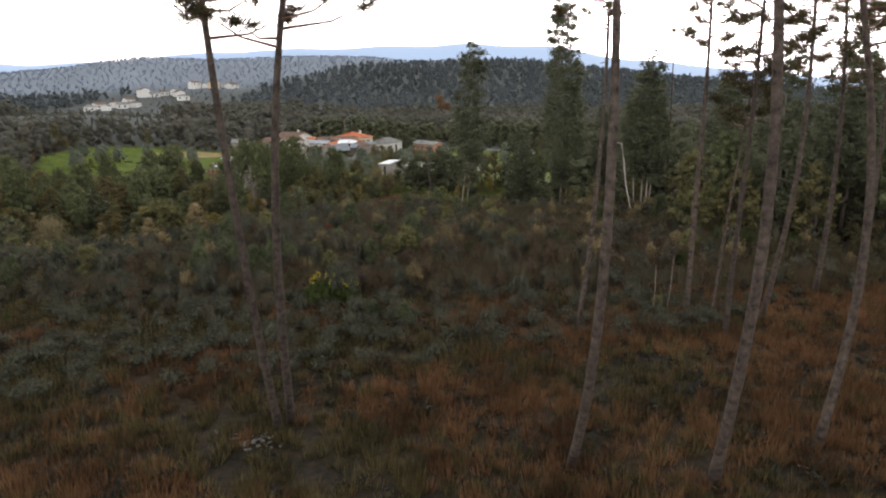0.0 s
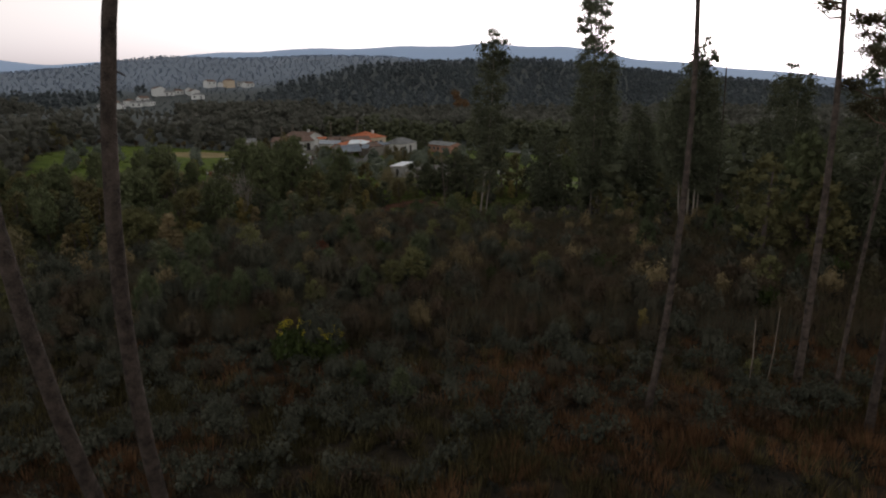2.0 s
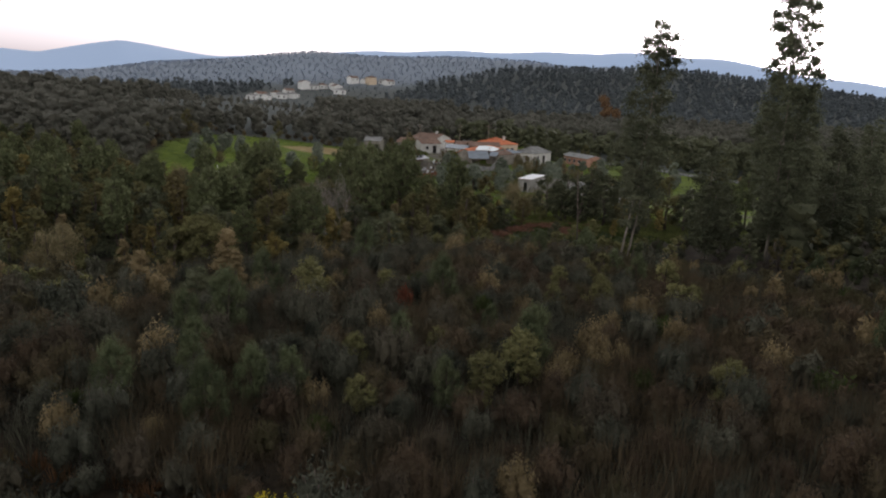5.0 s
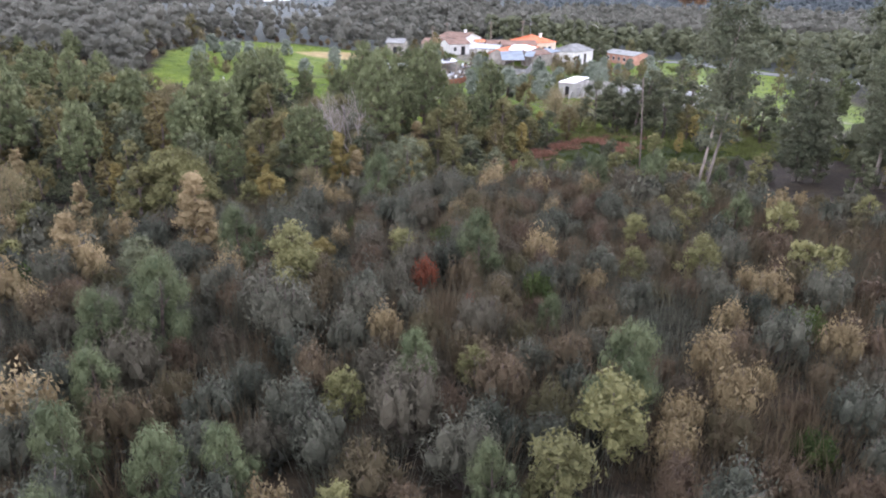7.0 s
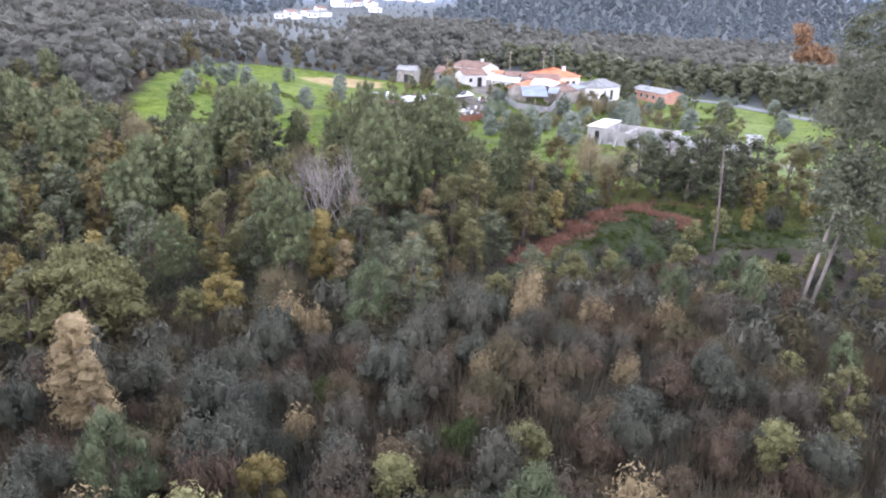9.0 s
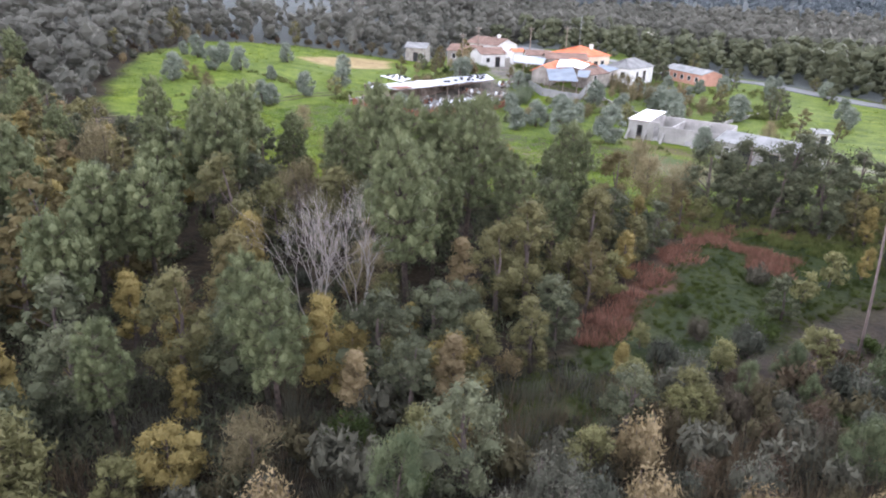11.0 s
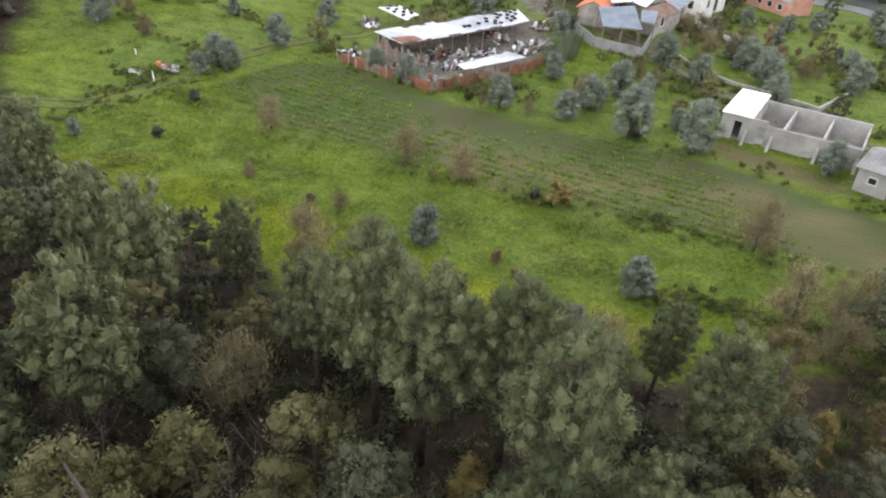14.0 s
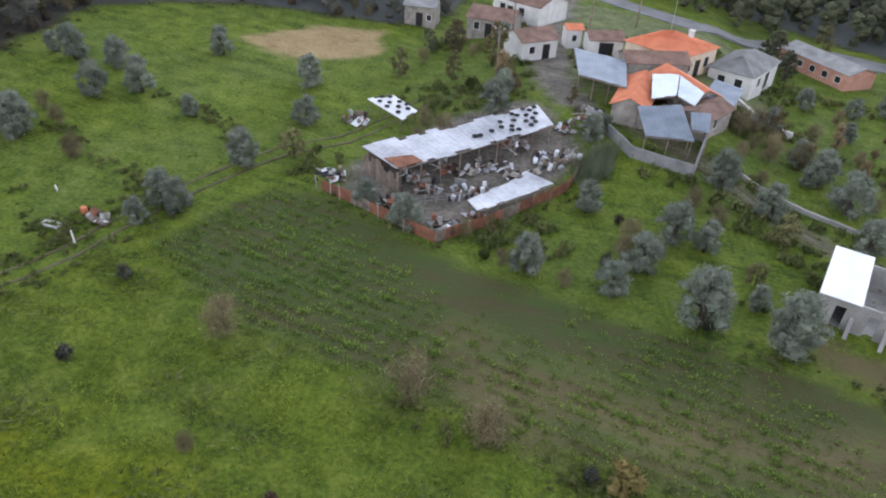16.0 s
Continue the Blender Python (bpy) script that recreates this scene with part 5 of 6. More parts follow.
WOOD = [(-82, 66), (-42, 64), (-34, 72), (-25, 80), (-21, 92), (-18, 100), (-14.5, 106), (-12, 115), (-14, 118), (-29, 118.5), (-37, 117.5), (-45, 117.5), (-50, 118), (-68, 124.5), (-86, 132), (-102, 145), (-125, 150), (-125, 66)]
HEATH = [(-58, 38), (-20, 36), (40, 37), (52, 60), (30, 78), (14, 88), (0, 94), (-10, 91), (-20, 93), (-26, 80), (-34, 72), (-52, 66)]
CHOSEN = (  # kind, x, y, size
    ("sapling", -15.1, 48.2, 1.0), ("sapling", -12.7, 48.4, .9), ("sapling", -11.3, 49.2, .85), ("sapling", -5.3, 50.3, .8), ("sapling", -8.9, 55.0, .85), ("sapling", -5.5, 60.4, .6), ("sapling", -17.2, 46.3, 1.0), ("sapling", 2.8, 76.7, .9), ("sapling", -19.6, 54.5, 1.0), ("sapling", -16.8, 51.2, .9), ("sapling", -1.2, 89.7, 1.2), ("sapling", 1.4, 80.9, .8),
    ("sallow", -8.2, 48.7, .6), ("sallow", -10.3, 53.2, .6), ("tantree", -27.3, 61.3, .9), ("tantree", -26.1, 68.6, 1.15), ("tantree", -24.9, 68.2, .8), ("sallow", -16.4, 61.9, 1.2), ("heath", -19.2, 57.0, 1.35), ("heath", -14.0, 56.8, 1.6), ("heath", -15.6, 57.9, 1.45), ("heath", -18.5, 59.8, 1.25), ("holm", -23.0, 60.7, .66), ("heath", -17.2, 52.9, 1.3), ("heath", -11.4, 52.2, 1.0), ("heath", -11.5, 56.6, .95),
    ("rust", -11.2, 63.8, 1.05), ("rust", -8.7, 61.8, .6), ("tan", 1.0, 62.4, .85), ("tan", -4.1, 64.9, .8), ("sallow", -2.6, 67.2, .6), ("heath", -2.4, 62.9, 1.0), ("heath", -6.3, 64.4, 1.05), ("heath", -11.9, 62.0, 1.0), ("heath", -16.2, 70.1, 1.0), ("brown", -.5, 65.8, 1.0), ("heath", 2.6, 61.4, 1.0),
    ("sallow", -9.9, 69.4, .74), ("broom", -12.3, 70.6, 1.0), ("tan", -12.7, 75.2, .95), ("tan", -17.8, 69.7, .85), ("broom", -18.4, 72.7, .85), ("heath", -22.1, 73.2, 1.2), ("heath", -19.1, 71.8, 1.05), ("heath", -23.3, 70.8, 1.05), ("heath", -16.3, 77.8, 1.25), ("heath", -14.4, 79.8, 1.25), ("sallow", -14.2, 83.9, .85), ("heath", -3.8, 76.8, 1.05), ("heath", -7.1, 71.7, 1.1), ("sallow", -2.5, 72.4, .72), ("heath", -15.3, 67.6, 1.1), ("heath", -14.9, 71.7, 1.0), ("sallow", -28.7, 78.4, .8), ("heath", -27.0, 74.8, 1.0), ("brown", -9.6, 75.3, 1.15), ("heath", -11.3, 80.7, 1.0), ("gold", -17.3, 66.4, .6), ("brown", -8.9, 76.7, 1.1), ("holm", -17.9, 82.0, .8),
    ("bigsallow", -32.3, 75.2, 1.0), ("gold", -27.8, 79.8, .95), ("holm", -22.6, 93.5, .9), ("holm", -23.6, 88.6, .95), ("holm", -30.5, 88, 1.0), ("yellow", -25.7, 88.4, 1.08), ("yellow", -24.9, 87.6, .85), ("gold", -20.4, 89.1, 1.1), ("tantree", -22.4, 99.1, 1.15), ("yellow", -37.6, 89.6, .9), ("yellow", -24.2, 94.6, .55), ("tantree", -20, 87.5, .9), ("yellow", -35.5, 97.2, 1.2),
    ("pine", -40, 88.4, .95), ("pine", -41, 95.5, 1.0), ("pine", -45, 102, 1.0), ("pine", -25.4, 97.2, 1.26), ("pine", -33, 111.5, 1.28), ("pine", -30.3, 110, 1.34), ("pine", -27, 111, 1.34), ("pine", -24.8, 106.5, 1.36), ("holm", -5.6, 123.6, .95), ("holm", -3.0, 122.9, 1.05), ("holm", .2, 122.6, 1.0), ("oak", 2.9, 122.4, .8), ("pine", -36.5, 112.5, 1.0), ("pine", -50, 114.5, 1.0), ("pine", -46, 112, 1.1), ("pine", -43.4, 106.4, 1.15),
    ("sallow", -38.6, 105.6, 1.6), ("oak", -16.4, 111.5, .8), ("yellow", -13.9, 106.5, .75), ("sallow", -17.2, 104.0, 1.25), ("holm", -17.2, 97.2, .7), ("sallow", -12.9, 90.4, .8), ("oak", -20.5, 103, .9), ("tantree", -44, 100.5, .8),
    ("holm", -8.1, 126.4, 1.2), ("holm", -5.2, 126, 1.3), ("holm", -2.4, 125.6, 1.4), ("holm", .4, 125.2, 1.35), ("holm", 3.2, 124.8, 1.3), ("oak", 6, 124, 1.2), ("oak", 8.6, 123.4, 1.1), ("holm", 11, 123, 1.2), ("yellow", 3.5, 121.5, .7), ("yellow", 7.5, 120.5, .7), ("bare", -11, 124.5, 1.2), ("sallow", -8.5, 123, .8), ("oak", 14, 121, .9),
    ("gorse", -7.0, 39.4, 1.85), ("gorse", -6.0, 39.8, 1.5), ("heath", -6.2, 40.2, 1.5), ("sapling", -1.9, 34.9, .55), ("sapling", -3.8, 36.5, .45), ("heath", -4.8, 37, .7), ("yellow", 9.5, 43.5, .3), ("sallow", 12.6, 37.6, .35), ("yellow", 32, 66, 1.0), ("sallow", 28, 72, 1.5), ("oak", 26, 75, .9))
EDGE = (("oak", -17.6, 93, .62), ("holm", -16.9, 95.8, .6), ("oak", -15.9, 101.5, .7), ("sallow", -14.9, 104.2, 1.1), ("oak", -13.7, 109.4, .65), ("holm", -12.3, 113.2, .7), ("oak", -19.6, 90.6, .7), ("holm", -21.4, 86.4, .65), ("yellow", -18.8, 84.5, .6), ("oak", -10.6, 117.6, .6))
BUSHES = (("sallow", -12.6, 97.4, .55), ("heath", -11.6, 95.2, 1.0), ("yellow", -13.4, 93.0, .45), ("heath", -10.6, 92.6, 1.2), ("sallow", -9.0, 95.5, .7), ("heath", -7.4, 98.2, 1.1), ("broom", -6.2, 101.5, 1.0), ("holm", -4.8, 104.5, .5), ("heath", -9.6, 99.6, .8), ("sallow", -3.2, 107.5, .8), ("broom", -10.4, 104.4, .6), ("sallow", -1.0, 111, .9), ("heath", -5.6, 109.6, .9), ("yellow", 1.5, 113.5, .5), ("heath", 4, 116, 1.2), ("holm", -13.0, 87.5, .55), ("sallow", -11.0, 88.6, .8))
CHOSEN = CHOSEN + EDGE + BUSHES
for k, x, y, s in CHOSEN:
    put(k, x, y, s)
free = lambda x, y, d: all((x - a) ** 2 + (y - b) ** 2 > d * d for _, a, b, _ in CHOSEN)
tops = {"holm": .22, "oak": .27, "pine": .17, "yellow": .09, "tantree": .07, "sallow": .10, "bare": .08}
keep_clear = ((-25.9, 97.2, 4.0), (-25.0, 93.2, 3.2), (-30.2, 95.2, 3.4), (-28.2, 96.6, 3.0), (-29.2, 91.8, 2.8), (-36.4, 98.6, 3.2), (-35.4, 95.0, 2.6), (-26.0, 90.5, 2.6), (-27.0, 93.5, 2.6))
for x, y in scatter(WOOD, 2.65, 9000, [CLEARING]):
    if not free(x, y, 2.0) or any((x - a) ** 2 + (y - b) ** 2 < d * d for a, b, d in keep_clear):
        continue
    k = rng.choice(list(tops), p=list(tops.values()))
    near = min(1.0, max(.7, (y - 62) / 30)) if x > -50 else 1.0
    put(k, x, y, float(rng.uniform(.8, 1.2)) * near * (.8 if y > 113 else 1) * (1.6 if k == "bare" else 1), far=x < -48)


for x, y in scatter([(-100, 138), (-86, 130), (-68, 122), (-50, 115), (-38, 113), (-29, 115.5), (-29, 119), (-38, 118.4), (-46, 120), (-58, 124), (-70, 127.6), (-84, 131), (-94, 132), (-100, 144)], 1.7, 2200):
    if free(x, y, 1.0):
        put(rng.choice(["heath", "brown", "oak", "sallow", "tan", "holm"], p=[.3, .22, .16, .1, .08, .14]), x, y, float(rng.uniform(.45, .85)))
for x, y in scatter([(-34, 89.5), (-23.5, 89.5), (-21.5, 99), (-34, 101)], 1.25, 1500):
    if free(x, y, 1.0) and math.hypot(x + 30.2, y - 95.2) > .8 and math.hypot(x + 28.2, y - 96.6) > .8:
        put(rng.choice(["brown", "heath", "tan", "sallow", "broom"], p=[.34, .26, .12, .2, .08]), x, y, float(rng.uniform(.5, .95)))


for x, y in scatter([(-98, 160), (-101, 168), (-103, 189), (-88, 203), (-63, 213), (-64, 217), (-90, 208), (-112, 196), (-113, 168)], 2.6, 1500):
    put(rng.choice(["brown", "heath", "bare", "tan", "oak"], p=[.34, .26, .2, .1, .1]), x, y, float(rng.uniform(.6, 1.1)), far=True)


class Thicket:
    """Gathers many small plants into one mesh."""
    def __init__(self):
        self.V = []

    def add(self, V, x, y, size, turn, tall=1.0, sink=.05):
        c, s = math.cos(turn), math.sin(turn)
        W = np.empty_like(V)
        W[:, 0] = (V[:, 0] * c - V[:, 1] * s) * size + x
        W[:, 1] = (V[:, 0] * s + V[:, 1] * c) * size + y
        W[:, 2] = V[:, 2] * size * tall + hz(x, y) - sink
        self.V.append(W)

    def build(self, name, label, cat, material):
        V = np.concatenate(self.V)
        tagged(piece(name, V, np.arange(len(V)).reshape(-1, 3), material), label, cat, kind="stuff")


rest = {"heath": Thicket(), "brown": Thicket()}
shape = {"heath": [shrub_mesh(300 + k, n=300, w=1.05, h=2.1, size=.13, sprays=9)[1][0] for k in range(3)], "brown": [shrub_mesh(310 + k, n=280, w=1.0, h=1.7, size=.12, sprays=9)[1][0] for k in range(3)]}
spots = scatter(HEATH, 1.3, 14000, [CLEARING])
spots.sort(key=lambda p: (p[0] + 4) ** 2 + (p[1] - 56) ** 2)
left = {"heath": 250, "brown": 290, "tan": 80, "broom": 50, "sallow": 60, "oak": 40, "sapling": 26}
for x, y in spots:
    if not free(x, y, 1.0):
        continue
    right = 1 / (1 + math.exp(-(x + 5) / 6))
    w = {"heath": .46 - .2 * right, "brown": .36 + .34 * right, "tan": .07, "broom": .02, "sallow": .03 * (1 - right) + .01, "oak": .005, "sapling": .025 * (1 - right) + .01}
    p = np.array(list(w.values()))
    k = rng.choice(list(w), p=p / p.sum())
    grow = .40 + .60 * min(1, max(0, (y - 36) / 13))
    if y < 43 and k not in ("heath", "brown", "broom"):
        k = "heath"
    s = float(rng.uniform(.62, 1.22)) * grow * (1.18 - .22 * right) * (.55 if k in ("oak",) else .75 if k == "sallow" else 1.0)
    if left[k] > 0:
        left[k] -= 1
        put(k, x, y, s)
    elif k in rest:
        rest[k].add(shape[k][int(rng.integers(3))], x, y, s, float(rng.random() * 6.28))
rest["heath"].build("heath_thicket", "further grey-green heath bushes on the slope", "thicket", M_HEATH)
rest["brown"].build("heather_thicket", "further brownish heather bushes on the slope", "thicket", M_HEATH_BROWN)
for x, y in scatter([(-22, 178), (-10, 176), (-1, 178), (1, 196), (-8, 207), (-14, 199), (-20, 194)], 3.8, 300):
    put(rng.choice(["bare", "olive", "bare", "tan", "olive"]), x, y, float(rng.uniform(.45, .8)))
for x, y in scatter([(-36, 153.5), (-24, 152.5), (-19, 156), (-24, 166), (-31, 171)], 4.4, 120):
    put(rng.choice(["bare", "heath", "olive"]), x, y, float(rng.uniform(.4, .8)))
for x, y in scatter([(-16, 88), (-9, 93), (-1, 104), (10, 110), (8, 98), (-4, 90)], 1.7, 600, [CLEARING]):
    put(rng.choice(["heath", "broom", "sallow", "sapling"]), x, y, float(rng.uniform(.6, 1.0)))
for x, y in scatter([(4, 165), (26, 158), (32, 198), (8, 226), (-2, 205)], 6.5, 120):
    put(rng.choice(["oak", "olive", "bare", "holm"]), x, y, float(rng.uniform(.5, .9)))
for k, x, y, s in (("tantree", -46.7, 186.9, 1.15), ("tan", -45.6, 187.6, 1.3), ("holm", -13.6, 216.5, 1.0), ("holm", -12.4, 213.4, .8), ("olive", -46.1, 180.6, 1.0), ("bare", -50.3, 175.6, .9), ("bare", -53.0, 177.0, .8), ("bare", -47.3, 175.4, .7), ("bare", -52.0, 172.6, .9), ("bare", -18.5, 188.7, 1.2), ("oak", -16.3, 188.1, .6), ("bare", -20.4, 187.2, 1.0),
                   ("tantree", -9.1, 180.6, .9), ("tantree", -9.2, 190.5, .8), ("sallow", -17.1, 167.5, 1.1), ("bare", -29.9, 163.2, .9), ("bare", -79.7, 155.9, .9), ("bare", -84.6, 160.2, .7), ("holm", -57.5, 204.5, .7), ("oak", -56, 201, .7), ("holm", -60, 201.5, .6), ("oak", -38.6, 186.4, .35), ("olive", -34.4, 180.4, .55), ("broom", -50.2, 186.8, 1.2),
                   ("bare", -14, 184, 1.1), ("oak", -12.8, 187.6, .6), ("bare", -22.6, 168.5, .8), ("sallow", -13.6, 162.8, .9), ("bare", -43.4, 159.2, .6), ("oak", -41.6, 160.2, .3), ("olive", -10.2, 168.8, .9), ("holm", -4.6, 166.4, .6), ("bare", 1.5, 163, 1.0), ("oak", -3, 188, .7), ("holm", -14, 219.5, .9), ("oak", -6, 226, .8), ("holm", 1, 211, .7)):
    put(k, x, y, s)
for x, y in scatter([(-62, 186), (-50, 190), (-50, 206), (-60, 208)], 4.5, 60):
    put(rng.choice(["olive", "oak", "bare"]), x, y, float(rng.uniform(.6, .9)))
for x, y in scatter([(-15, 79), (-2, 84), (6, 95), (-2, 101), (-8.5, 94), (-13, 84.5)], 1.8, 500, [CLEARING]):
    put(rng.choice(["heath", "brown", "brown", "brown"]), x, y, float(rng.uniform(.8, 1.15)))
for x, y in scatter([(11, 95), (24, 86), (34, 74), (62, 72), (80, 112), (40, 138), (16, 129), (13, 116)], 3.6, 1500):
    put(rng.choice(["oak", "holm", "oak", "sallow", "sapling", "pine", "heath"]), x, y, float(rng.uniform(.55, .95)), far=x > 20)
for x, y in scatter([(22, 60), (40, 50), (64, 52), (78, 80), (52, 80), (33, 76)], 3.8, 400):
    put(rng.choice(["oak", "holm", "holm", "pine", "sallow"]), x, y, float(rng.uniform(.9, 1.5)), far=True)
for pats in (*K.values(), *KF.values()):
    for ob in pats:
        far_away(ob)

# ---- ground plants that nobody could count ----


def blades(seed, n, h, spread, wide):
    r = np.random.default_rng(seed)
    a, q = r.random(n) * 6.28, spread * np.sqrt(r.random(n))
    b = np.stack((q * np.cos(a), q * np.sin(a), np.zeros(n)), 1)
    t = b * 1.7 + np.stack((r.normal(size=n) * .12 * h, r.normal(size=n) * .12 * h, h * (.5 + .6 * r.random(n))), 1)
    s = np.stack((-np.sin(a * 3.1), np.cos(a * 3.1), np.zeros(n)), 1) * wide
    return np.stack((b - s, b + s, t), 1).reshape(-1, 3)


def carpet(name, label, material, poly, n, pats, lo, hi, avoid=(), keep=None):
    th = Thicket()
    xs, ys = [p[0] for p in poly], [p[1] for p in poly]
    X, Y = rng.uniform(min(xs), max(xs), n), rng.uniform(min(ys), max(ys), n)
    ok = inside(X, Y, poly) > 0
    for a in avoid:
        ok &= inside(X, Y, a) < 0
    if keep is not None:
        ok &= keep(X, Y)
    for x, y in zip(X[ok], Y[ok]):
        th.add(pats[int(rng.integers(len(pats)))], float(x), float(y), float(rng.uniform(lo, hi)), float(rng.random() * 6.28))
    th.build(name, label, "vegetation", material)


NEAR = [(-30, 15), (34, 15), (42, 42), (-42, 42)]
patch = lambda X, Y: np.sin(X * .55 + 1.3 * np.sin(Y * .4)) + np.sin(Y * .7 + X * .25)
tuft = [blades(400 + k, 52, .55, .26, .016) for k in range(5)]
carpet("dry_grass", "orange-brown dry grass tufts between the pines", M_TUFT, NEAR, 10500, tuft, .5, 1.35, keep=lambda X, Y: patch(X * .8, Y * .8) + rng.normal(size=X.shape) * .8 + .35 + X * .04 - 1.1 * sm(25, 31, Y) * sm(-6, 4, -X) > .0)
carpet("straw_grass", "olive and straw-coloured grass tufts between the pines", M_STRAW, NEAR, 9500, tuft, .5, 1.35, keep=lambda X, Y: patch(X * .8, Y * .8) + rng.normal(size=X.shape) * .8 + X * .04 < .3)
cushion = [shrub_mesh(330 + k, n=300, w=.55, h=.8, size=.028, long=3.2, sprays=12, heart=.3)[1][0] for k in range(3)]
low = [shrub_mesh(410 + k, n=44, w=.6, h=.55, size=.07, long=2.8, sprays=7, heart=0)[1][0] for k in range(4)]
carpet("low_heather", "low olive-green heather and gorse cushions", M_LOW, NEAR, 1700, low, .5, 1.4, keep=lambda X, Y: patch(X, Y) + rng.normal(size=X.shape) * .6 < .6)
# Darkest leaves used here: the gaps' shade is put into the carpet's colour.
carpet("low_heather", "low heather under the bushes, coloured dark for the shaded gaps", M_LOW, [(-58, 40), (45, 40), (30, 78), (0, 95), (-20, 95), (-58, 70)], 3600, low, .8, 1.6)
sprig = [blades(430 + k, 44, 1.15, .5, .013) for k in range(5)]
SLOPE = [(-46, 42), (32, 42), (26, 70), (6, 84), (-12, 93), (-36, 86)]
carpet("heather_twigs", "thin brown heather stems standing between the bushes", M_HEATH_BROWN, SLOPE, 7200, sprig, .6, 1.5, keep=lambda X, Y: patch(X * .7, Y * .7) + X * .06 + rng.normal(size=X.shape) * .8 > -.9)
carpet("heath_twigs", "thin grey-green heath stems standing between the bushes", M_HEATH, SLOPE, 4200, sprig, .6, 1.5, keep=lambda X, Y: patch(X * .7, Y * .7) + X * .06 + rng.normal(size=X.shape) * .8 < .3)
BAND = [(-22, 25.5), (-4, 27.5), (3, 31), (16, 34), (18, 41), (-24, 41)]
carpet("low_heath", "low grey-green heath bushes at the foot of the slope", M_HEATH, BAND, 520, cushion, .7, 1.7)
carpet("low_heath", "low brown heather bushes at the foot of the slope", M_HEATH_BROWN, BAND, 360, cushion, .6, 1.3, keep=lambda X, Y: X + rng.normal(size=X.shape) * 5 > -4)
carpet("low_brush", "dark undergrowth beneath the trees", M_OAK_DARK, WOOD, 6500, low, 1.0, 2.6, [CLEARING])
frond = [blades(420 + k, 26, .5, .4, .03) for k in range(3)]
carpet("bracken", "withered red-brown bracken along the wood edge", M_BRACKEN, [(-22, 96), (12, 96), (14, 126), (-20, 126)], 6500, frond, .6, 1.2, keep=lambda X, Y: along(X, Y, BRACKEN) + .6 * patch(X * 1.7, Y * 1.7) + 1.3 * (X > -6) + 3 * (X > 0) < 1.0)
carpet("bracken", "patch of withered red-brown bracken in the clearing", M_BRACKEN, [(-7.6, 111), (-2.5, 111), (-1.5, 117), (-6.4, 117.5)], 420, frond, .6, 1.2, keep=lambda X, Y: np.hypot((X + 4.7) / 1.7, (Y - 114.2) / 2.6) + .3 * patch(X * 1.7, Y * 1.7) < 1.0)
carpet("rough_grass", "rough green grass of the clearing", M_GRASS_DARK, CLEARING, 6500, tuft, .3, .65)
carpet("rough_grass", "rough grass and brush behind the clearing", M_WEED, [(-14, 115), (-6, 120), (10, 112), (20, 116), (20, 134), (-8, 127.5)], 2600, tuft, .6, 1.3)
weed = [shrub_mesh(450 + k, n=60, w=.7, h=.7, size=.12, long=2.6, sprays=6, heart=0)[1][0] for k in range(4)]
VERGES = (offset(TRACK, 1.9)[2:8], offset(TRACK, -1.9)[2:8], [(-22, 136.9), (-11, 135.6), (-3, 133.8)], [(-21.5, 127.3), (-12, 127)], [(-42, 139.6), (-30, 137.2), (-22, 136.9)], [(-86, 160), (-79, 156.5), (-73, 156), (-70.5, 151.5)], [(-80.2, 170.2), (-71.4, 167.8), (-67, 164)], [(-80, 149), (-76, 146.4), (-71, 146)], [(-57.9, 160.9), (-45.5, 156.6), (-41, 160.5), (-35.4, 170)],
          [(-100, 168), (-102, 188), (-88, 202), (-66, 211)], [(-60, 208), (-50, 200), (-47.5, 190), (-44, 186)], [(-24, 176), (-14, 170.5), (-6, 164.8), (4, 157)], [(-21, 177.4), (-12, 172.7), (-5, 170.6), (.6, 184)], [(-24, 153.2), (-12, 150.6), (-3, 146)], [(-36, 184), (-31, 178.8), (-25, 175.8)], [(-50, 122.5), (-37, 120.5), (-20, 120.5), (-8, 126.5)])
for k, line in enumerate(VERGES):
    carpet("weeds", "rank weeds and low scrub along a field edge", M_WEED, [(min(p[0] for p in line) - 3, min(p[1] for p in line) - 3), (max(p[0] for p in line) + 3, min(p[1] for p in line) - 3), (max(p[0] for p in line) + 3, max(p[1] for p in line) + 3), (min(p[0] for p in line) - 3, max(p[1] for p in line) + 3)],
           800, weed, .3, .9, keep=lambda X, Y: along(X, Y, line) + .5 * patch(X * 1.3, Y * 1.3) + rng.normal(size=X.shape) * .5 < .6)
carpet("weeds", "tall weeds and brambles round the yards", M_WEED, [(-62, 158), (-24, 158), (4, 150), (10, 210), (-16, 214), (-60, 222)], 4500, weed, .5, 1.8, [CROP, YARD], keep=lambda X, Y: (patch(X * .45, Y * .45) + rng.normal(size=X.shape) * .5 > .7) & (along(X, Y, LANE) > 1.6) & (along(X, Y, DRIVE) > 2.6))
coarse = [blades(460 + k, 9, .16, .6, .08) for k in range(3)]
carpet("meadow_grass", "uneven tufts of the upper meadow", M_GRASS, MEADOW, 9000, coarse, .6, 1.4, [CROP, YARD, VILLAGE, STUBBLE], keep=lambda X, Y: (Y > 143) & (Y < 225) & (patch(X * .6, Y * .6) > -.6) & (along(X, Y, TRACK) > 1.5) & (along(X, Y, LANE) > 1.3) & (along(X, Y, ROAD) > 3))
blade = [blades(430 + k, 12, .13, .40, .04) for k in range(3)]
